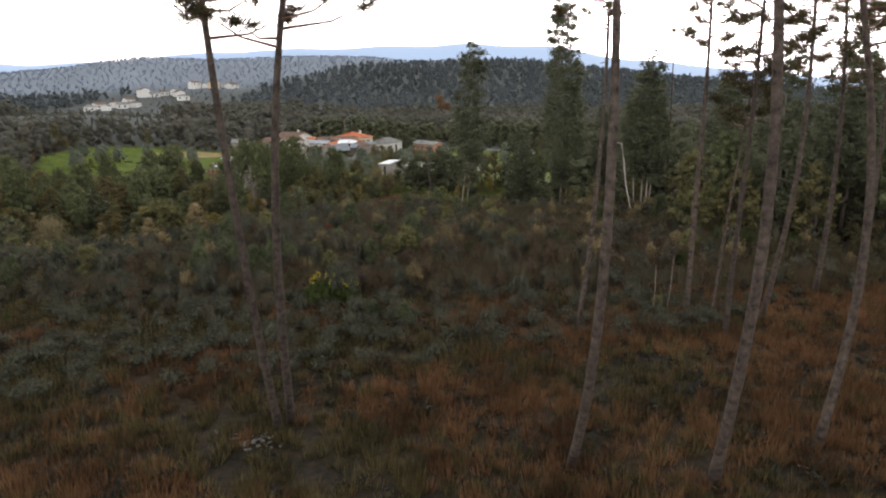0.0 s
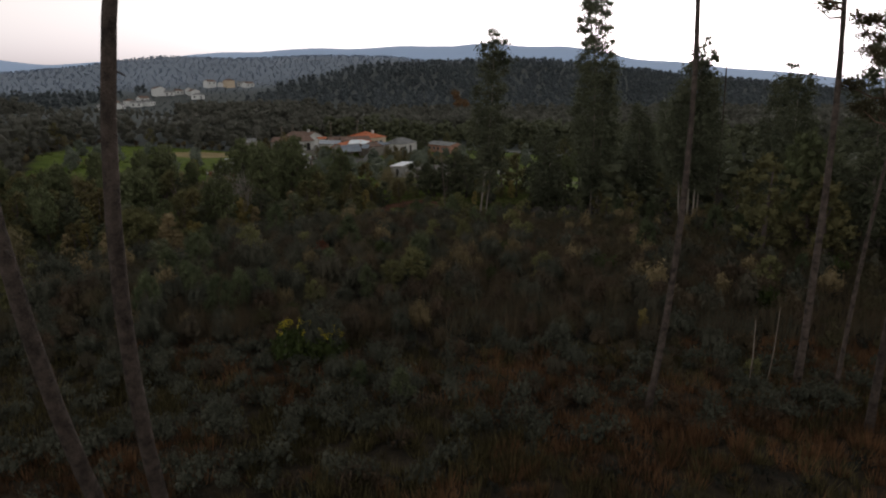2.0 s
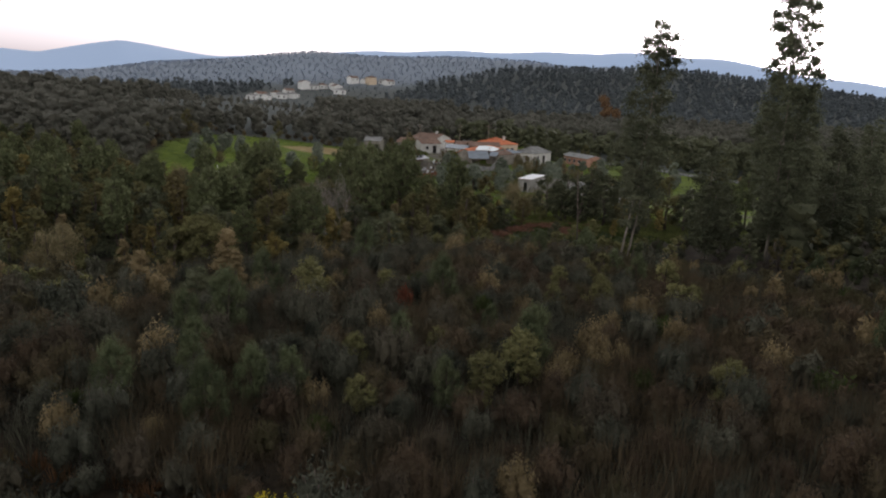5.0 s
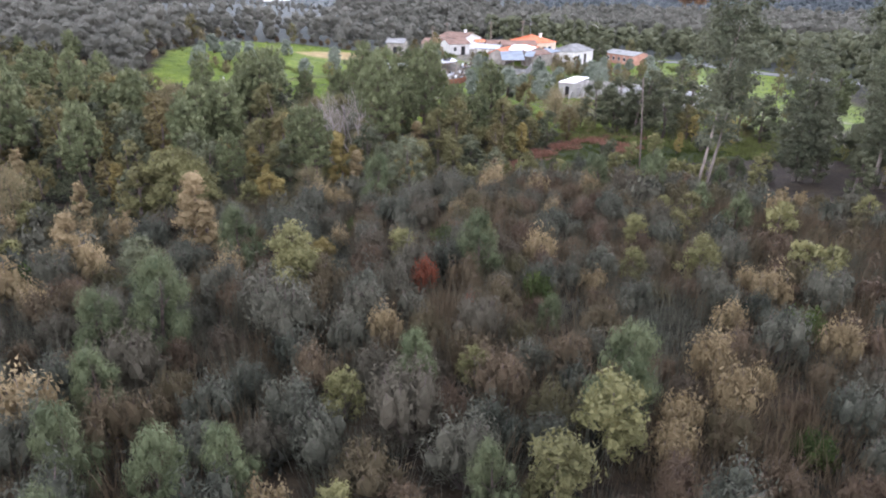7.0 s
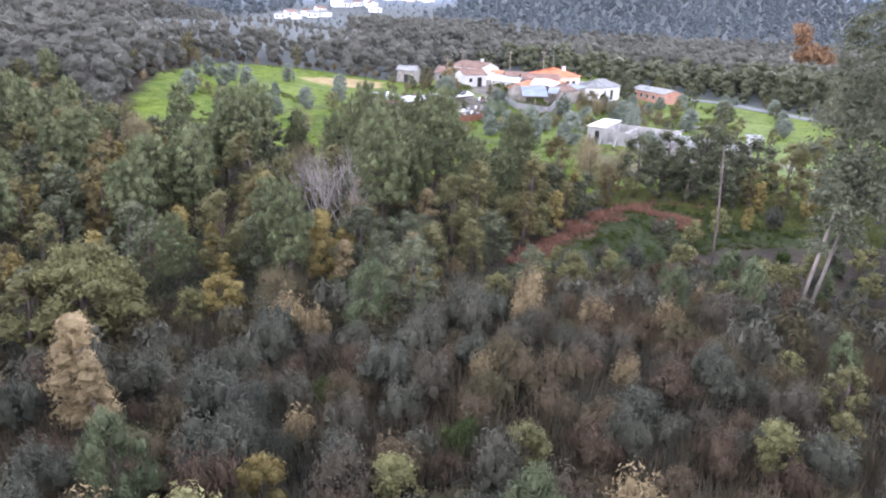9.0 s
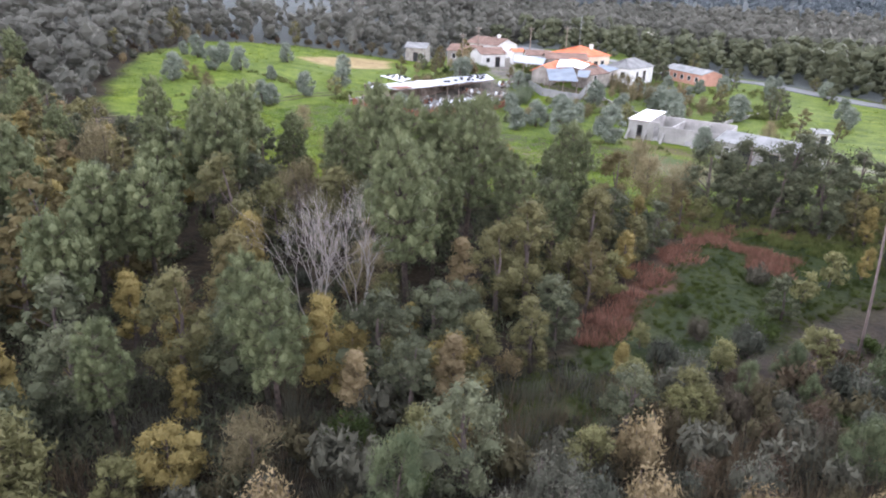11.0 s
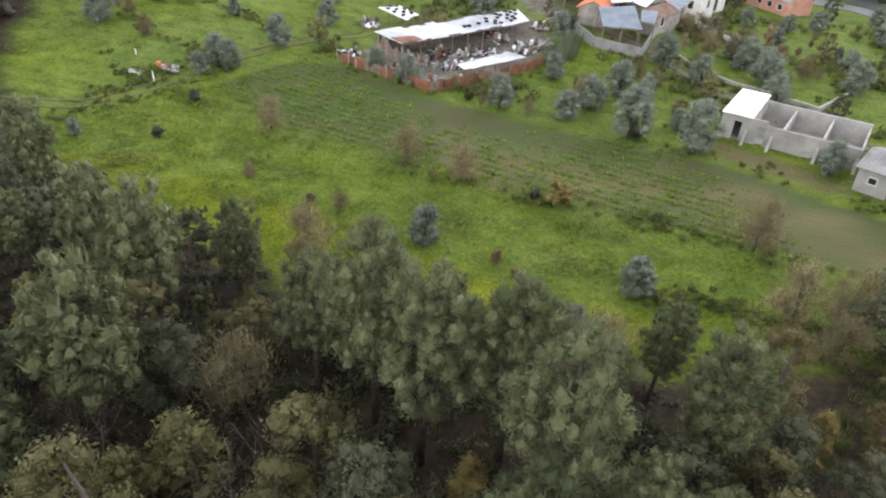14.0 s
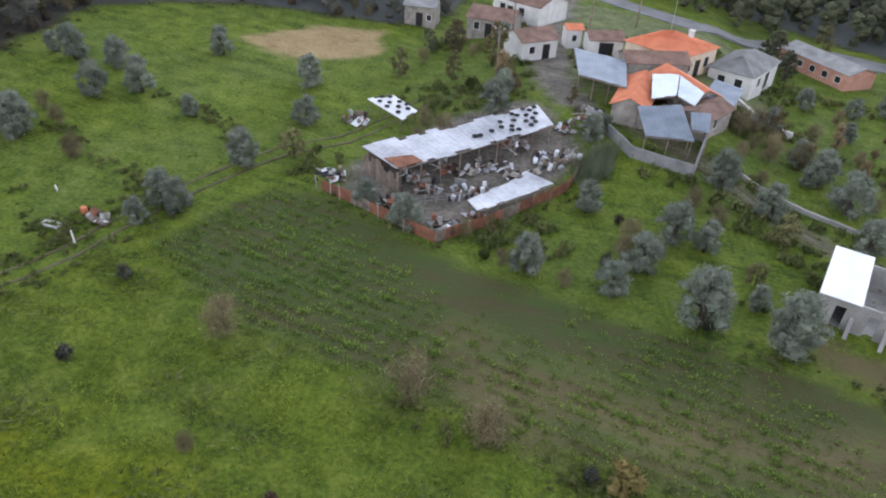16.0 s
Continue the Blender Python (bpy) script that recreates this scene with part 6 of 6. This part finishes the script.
carpet("meadow_grass", "tufted bright green meadow grass", M_GRASS, [(-75, 119), (10, 119), (10, 142), (-35, 150), (-75, 150)], 18000, blade, .7, 1.7, keep=lambda X, Y: (inside(X, Y, MEADOW) > .3) & (inside(X, Y, CROP) < 0) & (along(X, Y, TRACK) > 1.5))
carpet("rank_grass", "clumps of taller grass and weeds in the meadow", M_WEED, [(-75, 119), (10, 119), (10, 142), (-35, 150), (-75, 150)], 5000, blade, 1.2, 2.6, keep=lambda X, Y: (inside(X, Y, MEADOW) > .5) & (inside(X, Y, CROP) < 0) & (patch(X * .9 + Y * .2, Y * 1.4) > .9))
leafy = [blades(440 + k, 10, .13, .22, .08) for k in range(3)]
carpet("crop_plants", "rows of low green crop plants", M_CROP, CROP, 26000, leafy, .9, 1.7, keep=lambda X, Y: (np.sin((Y * .97 + X * .2) * 5.6) > .35) & (patch(X * .3, Y * .3) - X * .03 + rng.normal(size=X.shape) * .5 > .7))


# ---- far woods ----
def far_tree(seed, n, h, w, size, heart=0.0):
    r = np.random.default_rng(seed)
    return leaves(r, clumps(r, 6, h * .13, h * .9, w * .8, w * .5, flame if seed % 2 else dome), n, size, 1.6, .4, .4, heart, .95)[0]


def far_wood(name, label, spots, pats, lo, hi, material):
    th = Thicket()
    for x, y in spots:
        th.add(pats[int(rng.integers(len(pats)))], x, y, float(rng.uniform(lo, hi)), float(rng.random() * 6.28), sink=.3)
    th.build(name, label, "woods", material)


ptA = [far_tree(500 + k, 130, 7.5, 2.4, .42, .85) for k in range(5)]
ptB = [far_tree(510 + k, 36, 9, 3.0, .95, .92) for k in range(5)]
ptC = [far_tree(520 + k, 28, 11, 4.4, 1.25, .95) for k in range(5)]
RIDGE = [(-94.5, 149), (-102.5, 168), (-104.5, 189), (-89, 204), (-64, 214), (-62, 242), (-75, 330), (-230, 330), (-230, 140), (-128, 140)]
CREST = [(-150, 220), (-98, 220), (-106, 332), (-200, 332), (-172, 252)]   # open brow through which the hamlet shows
far_wood("wood", "mixed trees west of the meadow", scatter([(-93.5, 149), (-90, 144), (-86, 135), (-104, 148), (-128, 150), (-128, 160), (-103, 168), (-100.5, 160)], 3.6, 2500), ptA, .6, 1.1, M_FAR_HAZY)
far_wood("ridge_wood", "mixed wood on the low ridge behind the meadow, leaf colour paled for haze", scatter(RIDGE, 4.2, 9000, [CREST]), ptA, .6, 1.15, M_FAR_HAZY)
far_wood("ridge_scrub", "low scrub on the brow of the ridge", scatter(CREST, 3.6, 3000), ptA, .2, .38, M_FAR_HAZY)
far_wood("wood", "mixed trees right of the village fields", scatter([(16, 100), (75, 70), (110, 150), (90, 260), (20, 262), (4, 240), (26, 205), (34, 190), (34, 150), (22, 128)], 4.6, 5000), ptA, .6, 1.2, M_OAK_DARK)

far_wood("wood", "trees behind the village road", scatter([(-60, 262), (-40, 246), (-24, 234), (-8, 240), (10, 232), (30, 215), (50, 200), (90, 200), (80, 275), (-60, 275)], 3.5, 4500), ptA, .6, 1.15, M_OAK_DARK)


def sector(r0, r1, gap, n, clear=None):
    U = rng.uniform(-1.15, 1.05, n)
    R = np.sqrt(rng.uniform(r0 * r0, r1 * r1, n))
    X, Y = R * np.sin(np.arctan(U)), R * np.cos(np.arctan(U))
    ok = np.ones(n, bool)
    for poly in clear or ():
        ok &= inside(X, Y, poly) < 2
    cells, out = set(), []
    for x, y in zip(X[ok], Y[ok]):
        c = (int(x // gap), int(y // gap))
        if c not in cells:
            cells.add(c)
            out.append((float(x), float(y)))
    return out


HAMLET_SPOTS = ((-245, 469), (-246, 484), (-235, 472), (-240, 495), (-231, 487), (-237, 510), (-226, 495), (-247, 559), (-235, 568), (-221, 565), (-209, 543), (-227, 618), (-211, 621), (-195, 624))
HAMLET = [(-280, 398), (-180, 398), (-152, 440), (-160, 520), (-158, 600), (-178, 642), (-250, 642), (-272, 560)]
far_wood("valley_wood", "wood in the valley behind the village", sector(246, 470, 5.2, 20000, [MEADOW, RIDGE, [(-105, 280), (-195, 280), (-272, 472), (-196, 472)], [(-70, 235), (10, 225), (60, 200), (40, 265), (-60, 265)]]), ptB, .6, 1.15, M_FAR_HAZY)
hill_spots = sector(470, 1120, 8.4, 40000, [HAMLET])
# Trees behind this line get the leaf colour with more haze in it.
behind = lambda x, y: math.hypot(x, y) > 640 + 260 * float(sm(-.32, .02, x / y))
far_wood("hill_wood", "pine wood on the near hill across the valley, haze in its leaf colour", [p for p in hill_spots if not behind(*p)], ptC, .42, .72, M_HILL_HAZY)
far_wood("far_hill_wood", "pine wood on the further hill, leaves coloured blue for haze", [p for p in hill_spots if behind(*p)], ptC, .13, .3, M_HILL_FAR_HAZY)
far_wood("hill_scrub", "low scrub on the slope below the hamlet", [p for p in scatter(HAMLET, 6.5, 2500) if all(math.hypot(p[0] - a, p[1] - b) > 9 for a, b in HAMLET_SPOTS)], ptC, .1, .24, M_HILL_HAZY)

# ---- hamlet on the far slope ----
HAMLET_HOUSES = ((-245, 469, 9, 3.2), (-246, 484, 10, 3.5), (-235, 472, 8, 3.0), (-240, 495, 10, 4.0), (-231, 487, 9, 3.2), (-237, 510, 9, 4.5), (-226, 495, 11, 3.2), (-247, 559, 13, 6.5), (-238, 559, 9, 3.2), (-235, 568, 9, 3.5),
                 (-228, 575, 9, 4.0), (-221, 565, 12, 4.0), (-209, 543, 12, 3.6), (-227, 618, 11, 6.0), (-219, 624, 8, 3.2), (-211, 621, 12, 7.0), (-203, 630, 9, 3.5), (-195, 624, 11, 4.0))
for k, (x, y, w, h) in enumerate((x, y, w * .8, max(2.8, h * .85)) for x, y, w, h in HAMLET_HOUSES):
    ob = house("hamlet_house", "small white house of the hamlet on the wooded slope", x, y, 20 + 37 * (k % 4), w, w * .75, h, M_CREAM if k == 15 else M_WHITEWASH, "gable" if k % 3 else "hip", M_TILE_OLD if k % 2 else M_FIBRE, 1.6,
               front=(("window", -w / 4, h - 2, 1.1, 1.2), ("window", w / 4, h - 2, 1.1, 1.2)))
    ob["group"] = "hamlet houses"


# ---- bare pale trees ----
def bare_tree(label, seed, x, y, h, stems, material, spread=.55):
    """A leafless tree: pale stems forking again and again into thin twigs."""
    r = random.Random(seed)
    root = tagged(new("bare_tree"), label, "tree")
    root.location = (x, y, hz(x, y) - .1)

    def grow(p, d, L, rad, depth, out):
        q = p + d * L * .5 + Vector((r.gauss(0, .05), r.gauss(0, .05), .02)) * L
        e = q + (d + Vector((r.gauss(0, .15), r.gauss(0, .15), .12))).normalized() * L * .5
        out.append(tube([p, q, e], (rad, rad * .8, rad * .6), 5 if rad > .03 else 3))
        if depth:
            for _ in range(3 if depth > 1 else 4):
                nd = (d + Vector((r.gauss(0, spread), r.gauss(0, spread), r.gauss(.1, .3)))).normalized()
                grow(q.lerp(e, r.random()), nd, L * r.uniform(.55, .8), rad * .52, depth - 1, out)
    for k in range(stems):
        out = []
        a = r.random() * 6.28
        grow(Vector((.2 * math.cos(a), .2 * math.sin(a), 0)), Vector((.26 * math.cos(a), .26 * math.sin(a), 1)).normalized(), h * .42, .052, 4, out)
        piece("stem", *join(*out), material, root)
    return root


bare_tree("leafless tree with tangled whitish branches", 5, -30.2, 95.2, 8.6, 6, M_PALE_BARK, .42)
bare_tree("leafless tree with tangled whitish branches", 6, -28.2, 96.6, 8.0, 4, M_PALE_BARK, .4)
bare_tree("leafless grey tree among the pines", 7, -35.0, 104.5, 6.2, 2, M_TWIG)
bare_tree("leafless grey tree among the oaks", 8, -43.2, 105.0, 5.8, 2, M_TWIG)
bare_tree("tall whitish bare tree at the wood edge", 9, -88.6, 239, 11, 1, M_PALE_BARK)
bare_tree("small bare whitish tree on the heath", 10, -27.5, 63.2, 3.0, 1, M_PALE_BARK)


def pole(name, label, x, y, h, r, material, arms=0, lean=(0.0, 0.0)):
    root = tagged(new(name), label, "pole")
    root.location = (x, y, hz(x, y) - .3)
    piece("shaft", *tube([(0, 0, 0), (lean[0] * h * .5 + .06, lean[1] * h, h * .5), (lean[0] * h, lean[1] * h, h)], (r, r * .85, r * .55), 7), material, root, smooth=True)
    for k in range(arms):
        piece("cross_arm", *box_data(-.6, -.04, h - .5 - .5 * k, .6, .04, h - .4 - .5 * k), material, root)
        for s in (-.5, .5):
            piece("insulator", *tube([(s, 0, h - .4 - .5 * k), (s, 0, h - .22 - .5 * k)], (.05, .03), 6), M_PLASTER, root)


pole("dead_trunk", "thin pale dead trunk standing on the slope", -2.3, 98.5, 9.2, .075, M_TWIG, 0, (-.06, 0))
pole("dead_trunk", "thin dead pine top above the trees", 27.5, 84.5, 21, .10, M_BARK)
for x, y in ((-47.8, 187.6), (-49.9, 207.2), (-39.7, 211.0), (-33.5, 221)):
    pole("utility_pole", "wooden village utility pole with cross arm", x, y, 7.5, .12, M_WOOD, 1)
pole("dead_trunk", "pale slender sapling trunk without leaves", 12.0, 36.6, 3.2, .03, M_WOOD, 0, (.03, 0))
pole("dead_trunk", "pale slender sapling trunk without leaves", 12.9, 37.0, 3.6, .026, M_WOOD, 0, (.08, 0))
pole("television_aerial", "thin television aerial on the house roof", -29.0, 205.4, 10.5, .03, M_TIN, 0)


# ---- tyres that weigh down the sheet roofs ----
def tyre(x, y, z, tilt, k):
    root = tagged(new("tyre"), "old black car tyre lying on a sheet roof", "tyre", "roof tyres")
    R, r, n, m = .30, .10, 14, 6
    V, F = [], []
    for i in range(n):
        a = 2 * math.pi * i / n
        for j in range(m):
            b = 2 * math.pi * j / m
            V.append(((R - r + r * math.cos(b)) * math.cos(a), (R - r + r * math.cos(b)) * math.sin(a), r * math.sin(b) * .9))
            F.append((i * m + j, (i + 1) % n * m + j, (i + 1) % n * m + (j + 1) % m, i * m + (j + 1) % m))
    root.matrix_world = pose(x, y, z, tilt, 0, 30 * k)
    piece("tread", V, F, M_RUBBER, root, smooth=True)


FL, FR, BR, BL = Vector((-51.0, 163.6, -2.45)), Vector((-39.2, 177.2, -1.6)), Vector((-41.9, 181.6, -1.3)), Vector((-55.7, 166.7, -2.4))
for k, (u, v) in enumerate(((.52, .35), (.55, .33), (.63, .38), (.70, .42), (.72, .62), (.74, .22), (.78, .18), (.80, .55), (.82, .80), (.84, .70), (.86, .40), (.87, .22), (.89, .62), (.91, .45), (.91, .30), (.93, .78), (.95, .6), (.97, .85), (.90, .88), (.76, .36))):
    p = FL.lerp(FR, u).lerp(BL.lerp(BR, u), v)
    tyre(p.x, p.y, p.z + .15, 4, k)
A0, A1, A2, A3 = (Vector((x, y, hz(x, y) + z)) for x, y, z in ((-54.9, 175.3, 1.6), (-54.0, 177.5, 1.6), (-58.3, 180.8, 1.9), (-60.2, 178.6, 1.9)))
for k, (u, v) in enumerate(((.2, .2), (.7, .15), (.5, .35), (.15, .5), (.8, .5), (.45, .6), (.2, .75), (.75, .8), (.5, .9), (.9, .3))):
    p = A0.lerp(A1, u).lerp(A3.lerp(A2, u), v)
    tyre(p.x, p.y, p.z + .15, 5, k)


# ---- scrapyard ----
def scrap_pile(label, x, y, w, d, n, seed):
    """A heap of boards, crates, drums and bent sheets, each a piece."""
    r = random.Random(seed)
    root = tagged(new("scrap_pile"), label, "scrap")
    root.location = (x, y, hz(x, y))
    for k in range(n):
        px, py = r.uniform(-w, w), r.uniform(-d, d)
        g = hz(x + px, y + py) - root.location.z
        kind = r.choice(("board", "crate", "drum", "sheet", "board", "crate"))
        mm = r.choice((M_SCRAP, M_WOOD, M_WOOD, M_SCRAP, M_TIN, M_RUSTY, M_TIN_WHITE, M_STONE, M_RUBBER, M_BARK))
        if kind == "board":
            L = r.uniform(.6, 2.2)
            data = box_data(-L / 2, -.08, 0, L / 2, .08, .05)
        elif kind == "crate":
            L = r.uniform(.14, .38)
            data = join(box_data(-L, -L * .6, 0, L, L * .6, L * .9), box_data(-L * .9, -L * .7, L * .9, L * .9, L * .7, L))
        elif kind == "drum":
            data = tube([(0, 0, 0), (0, 0, .3), (0, 0, .32), (0, 0, .7)], (.2, .2, .22, .2), 10)
        else:
            L = r.uniform(.3, .8)
            data = sheet_quad(((-L, -.4, .03), (L, -.4, .05), (L, .4, .12), (-L, .4, .1)), 1, 4, .03)
        ob = piece(kind, *data, mm, root)
        ob.matrix_basis = pose(px, py, g + r.uniform(0, .35), r.uniform(-25, 25), r.uniform(-30, 30), r.uniform(0, 360))


for k, (label, x, y, w, d, n) in enumerate((("heap of pale boards and drums inside the fence corner", -45.2, 159.6, 1.6, 1.1, 34), ("scrap metal and boards by the low shelter", -43.6, 161.9, .8, .6, 14), ("clutter of crates and boards under the long shed", -47.5, 170.2, 2.2, 1.0, 36), ("clutter of crates and tools under the long shed", -43.0, 175.8, 1.8, 1.0, 34),
                                             ("loose boards and tins in the yard", -45.0, 166.3, 1.6, 1.2, 22), ("heap of scrap beside the shed", -38.8, 174.0, 1.4, 1.3, 34), ("pale boards stacked at the fence end", -36.8, 175.2, .9, 1.1, 24), ("broken hutch and boards at the yard corner", -58.0, 164.2, 1.1, .8, 22), ("scattered boards near the tyre shelter", -60.6, 176.6, 1.3, .9, 22), ("old boxes along the house wall", -36.0, 183.4, 1.4, 1.6, 24), ("clutter of boards at the back of the long shed", -50.5, 167.2, 1.5, .9, 26), ("tins and boards along the lane wall", -37.8, 180.2, 1.2, 1.4, 22), ("dark heap of tools and netting in the yard", -47.8, 165.4, 1.8, 1.3, 26), ("boards and tubs beside the low shelter", -41.2, 171.0, 1.5, 1.2, 24), ("stacked crates at the shed front", -44.2, 171.6, 1.6, .9, 22), ("pale planks by the fence", -51.6, 161.8, 1.6, .7, 18))):
    scrap_pile(label, x, y, w, d, n, 60 + k)


def shed_boards():
    """Uneven boards closing the back and one end of the long shed."""
    root = tagged(new("board_wall"), "uneven dark board wall at the back of the shed", "wall")
    root.location = (-49, 174, hz(-49, 174))
    r = random.Random(8)
    for a, b, n in ((BL, BR, 46), (BL, FL, 14)):
        for k in range(n):
            p = a.lerp(b, (k + .5) / n)
            q = p - root.location
            g = hz(p.x, p.y) - root.location.z
            d = (b - a).normalized()
            ang = math.degrees(math.atan2(d.y, d.x))
            w = (b - a).length / n * .47
            ob = piece("plank", *box_data(-w, -.02, 0, w, .02, max(.5, (q.z - g - .25) * r.uniform(.6, 1))), M_WOOD, root)
            ob.matrix_basis = pose(q.x, q.y, g - .05, 0, 0, ang)


shed_boards()
piece_root = tagged(new("wire_pen"), "grey rail pen in front of the long shed", "fence")
piece_root.location = (-49.2, 162.6, hz(-49.2, 162.6))
for k in range(6):
    piece("post", *box_data(.9 * k - .04, .55 * k - .04, -.2, .9 * k + .04, .55 * k + .04, .9), M_FIBRE, piece_root)
for z in (.3, .6, .85):
    piece("rail", *tube([(0, 0, z), (4.5, 2.75, z)], (.03, .03), 4), M_FIBRE, piece_root)
tagged(piece("leaning_board", *box_data(-46.6, 167.0, hz(-46, 167) - .05, -45.5, 167.12, hz(-46, 167) + 1.1), M_FIBRE), "grey board standing in the yard", "board")

# rusty patch of roof at the shed's corner, a sheet laid over the pale ones
rusty = tagged(new("rusty_sheet"), "rust-stained sheet on the corner of the shed roof", "sheet")
p0, p1 = FL + Vector((0, 0, .15)), FL.lerp(FR, .14) + Vector((0, 0, .15))
rusty.location = p0
piece("sheet", *sheet_quad(((0, 0, 0), p1 - p0, (p1 - p0) + (BL - FL) * .28, (BL - FL) * .42), 2, 4), M_RUSTY, rusty)

# ---- garden bits on the meadow ----
tagged(piece("water_trough", *join(box_data(-75.2, 147.4, hz(-74.4, 147.4) - .05, -73.6, 147.5, hz(-74.4, 147.4) + .2), box_data(-75.2, 146.8, hz(-74.4, 147.4) - .05, -73.6, 146.9, hz(-74.4, 147.4) + .2), box_data(-75.2, 146.9, hz(-74.4, 147.4) - .05, -75.1, 147.4, hz(-74.4, 147.4) + .2), box_data(-73.7, 146.9, hz(-74.4, 147.4) - .05, -73.6, 147.4, hz(-74.4, 147.4) + .2)), M_PLASTER), "white trough in the grass beside the track", "trough")
tagged(piece("barrel", *tube([(-73.2, 149.5, hz(-73.2, 149.5) - .05), (-73.2, 149.5, hz(-73.2, 149.5) + .3), (-73.2, 149.5, hz(-73.2, 149.5) + .6)], (.26, .3, .26), 12), M_TILE), "orange barrel in the garden plot", "barrel")
scrap_pile("dark boards and netting in the garden plot", -71.6, 149.2, .9, .5, 9, 91)
pole("white_post", "white post where the tracks meet", -71.1, 145.8, 1.6, .09, M_PLASTER)
pole("white_post", "short white stake in the meadow", -77.4, 151.2, .9, .10, M_PLASTER)
for k, (x, y) in enumerate(((-58.2, 161.4), (-56.6, 161.0), (-55.6, 160.7), (-53.9, 160.2), (-51.3, 159.2), (-48.6, 158.2))):
    pole("fence_stake", "pale wooden stake against the rusty fence", x, y - .15, 1.9, .07, M_PALE_BARK)


def stones(label, x, y, w, n, seed, material):
    r = random.Random(seed)
    root = tagged(new("stone_heap"), label, "stones")
    root.location = (x, y, hz(x, y))
    for k in range(n):
        a = r.uniform(.035, .12)
        px, py = r.gauss(0, w), r.gauss(0, w * .6)
        V = [(a * r.uniform(.8, 1.2) * math.cos(t) , a * r.uniform(.6, 1) * math.sin(t), z) for z in (0, a * .5) for t in (0, 1.05, 2.1, 3.14, 4.2, 5.2)]
        ob = piece("stone", V, [tuple(range(5, -1, -1)), tuple(range(6, 12))] + [(i, (i + 1) % 6, 6 + (i + 1) % 6, 6 + i) for i in range(6)], material, root)
        ob.matrix_basis = pose(px, py, hz(x + px, y + py) - root.location.z + .02, r.uniform(-15, 15), r.uniform(-15, 15), r.uniform(0, 360))


stones("grey stones at the foot of the twin pines", -6.5, 22.4, .6, 46, 3, M_ROCK)
stones("pale stones in the heath clearing", -13.4, 91.2, .5, 14, 4, M_STONE)
stones("pale wood chips by a pine", 12.3, 20.2, .25, 5, 5, M_PALE_BARK)
reed = [blades(450 + k, 40, 2.4, .5, .03) for k in range(2)]
carpet("reeds", "pale green canes beside the scrapyard fence", M_GRASS_PALE, [(-36.4, 172), (-33, 172.5), (-32, 177), (-34.6, 177.5)], 70, reed, .7, 1.1)
house("field_hut", "tiny white pump hut in the grass", 8.0, 163.2, 10, 1.8, 1.6, 1.9, M_PLASTER, "lean", M_FIBRE, .3, front=(("door", 0, 0, .7, 1.6),))
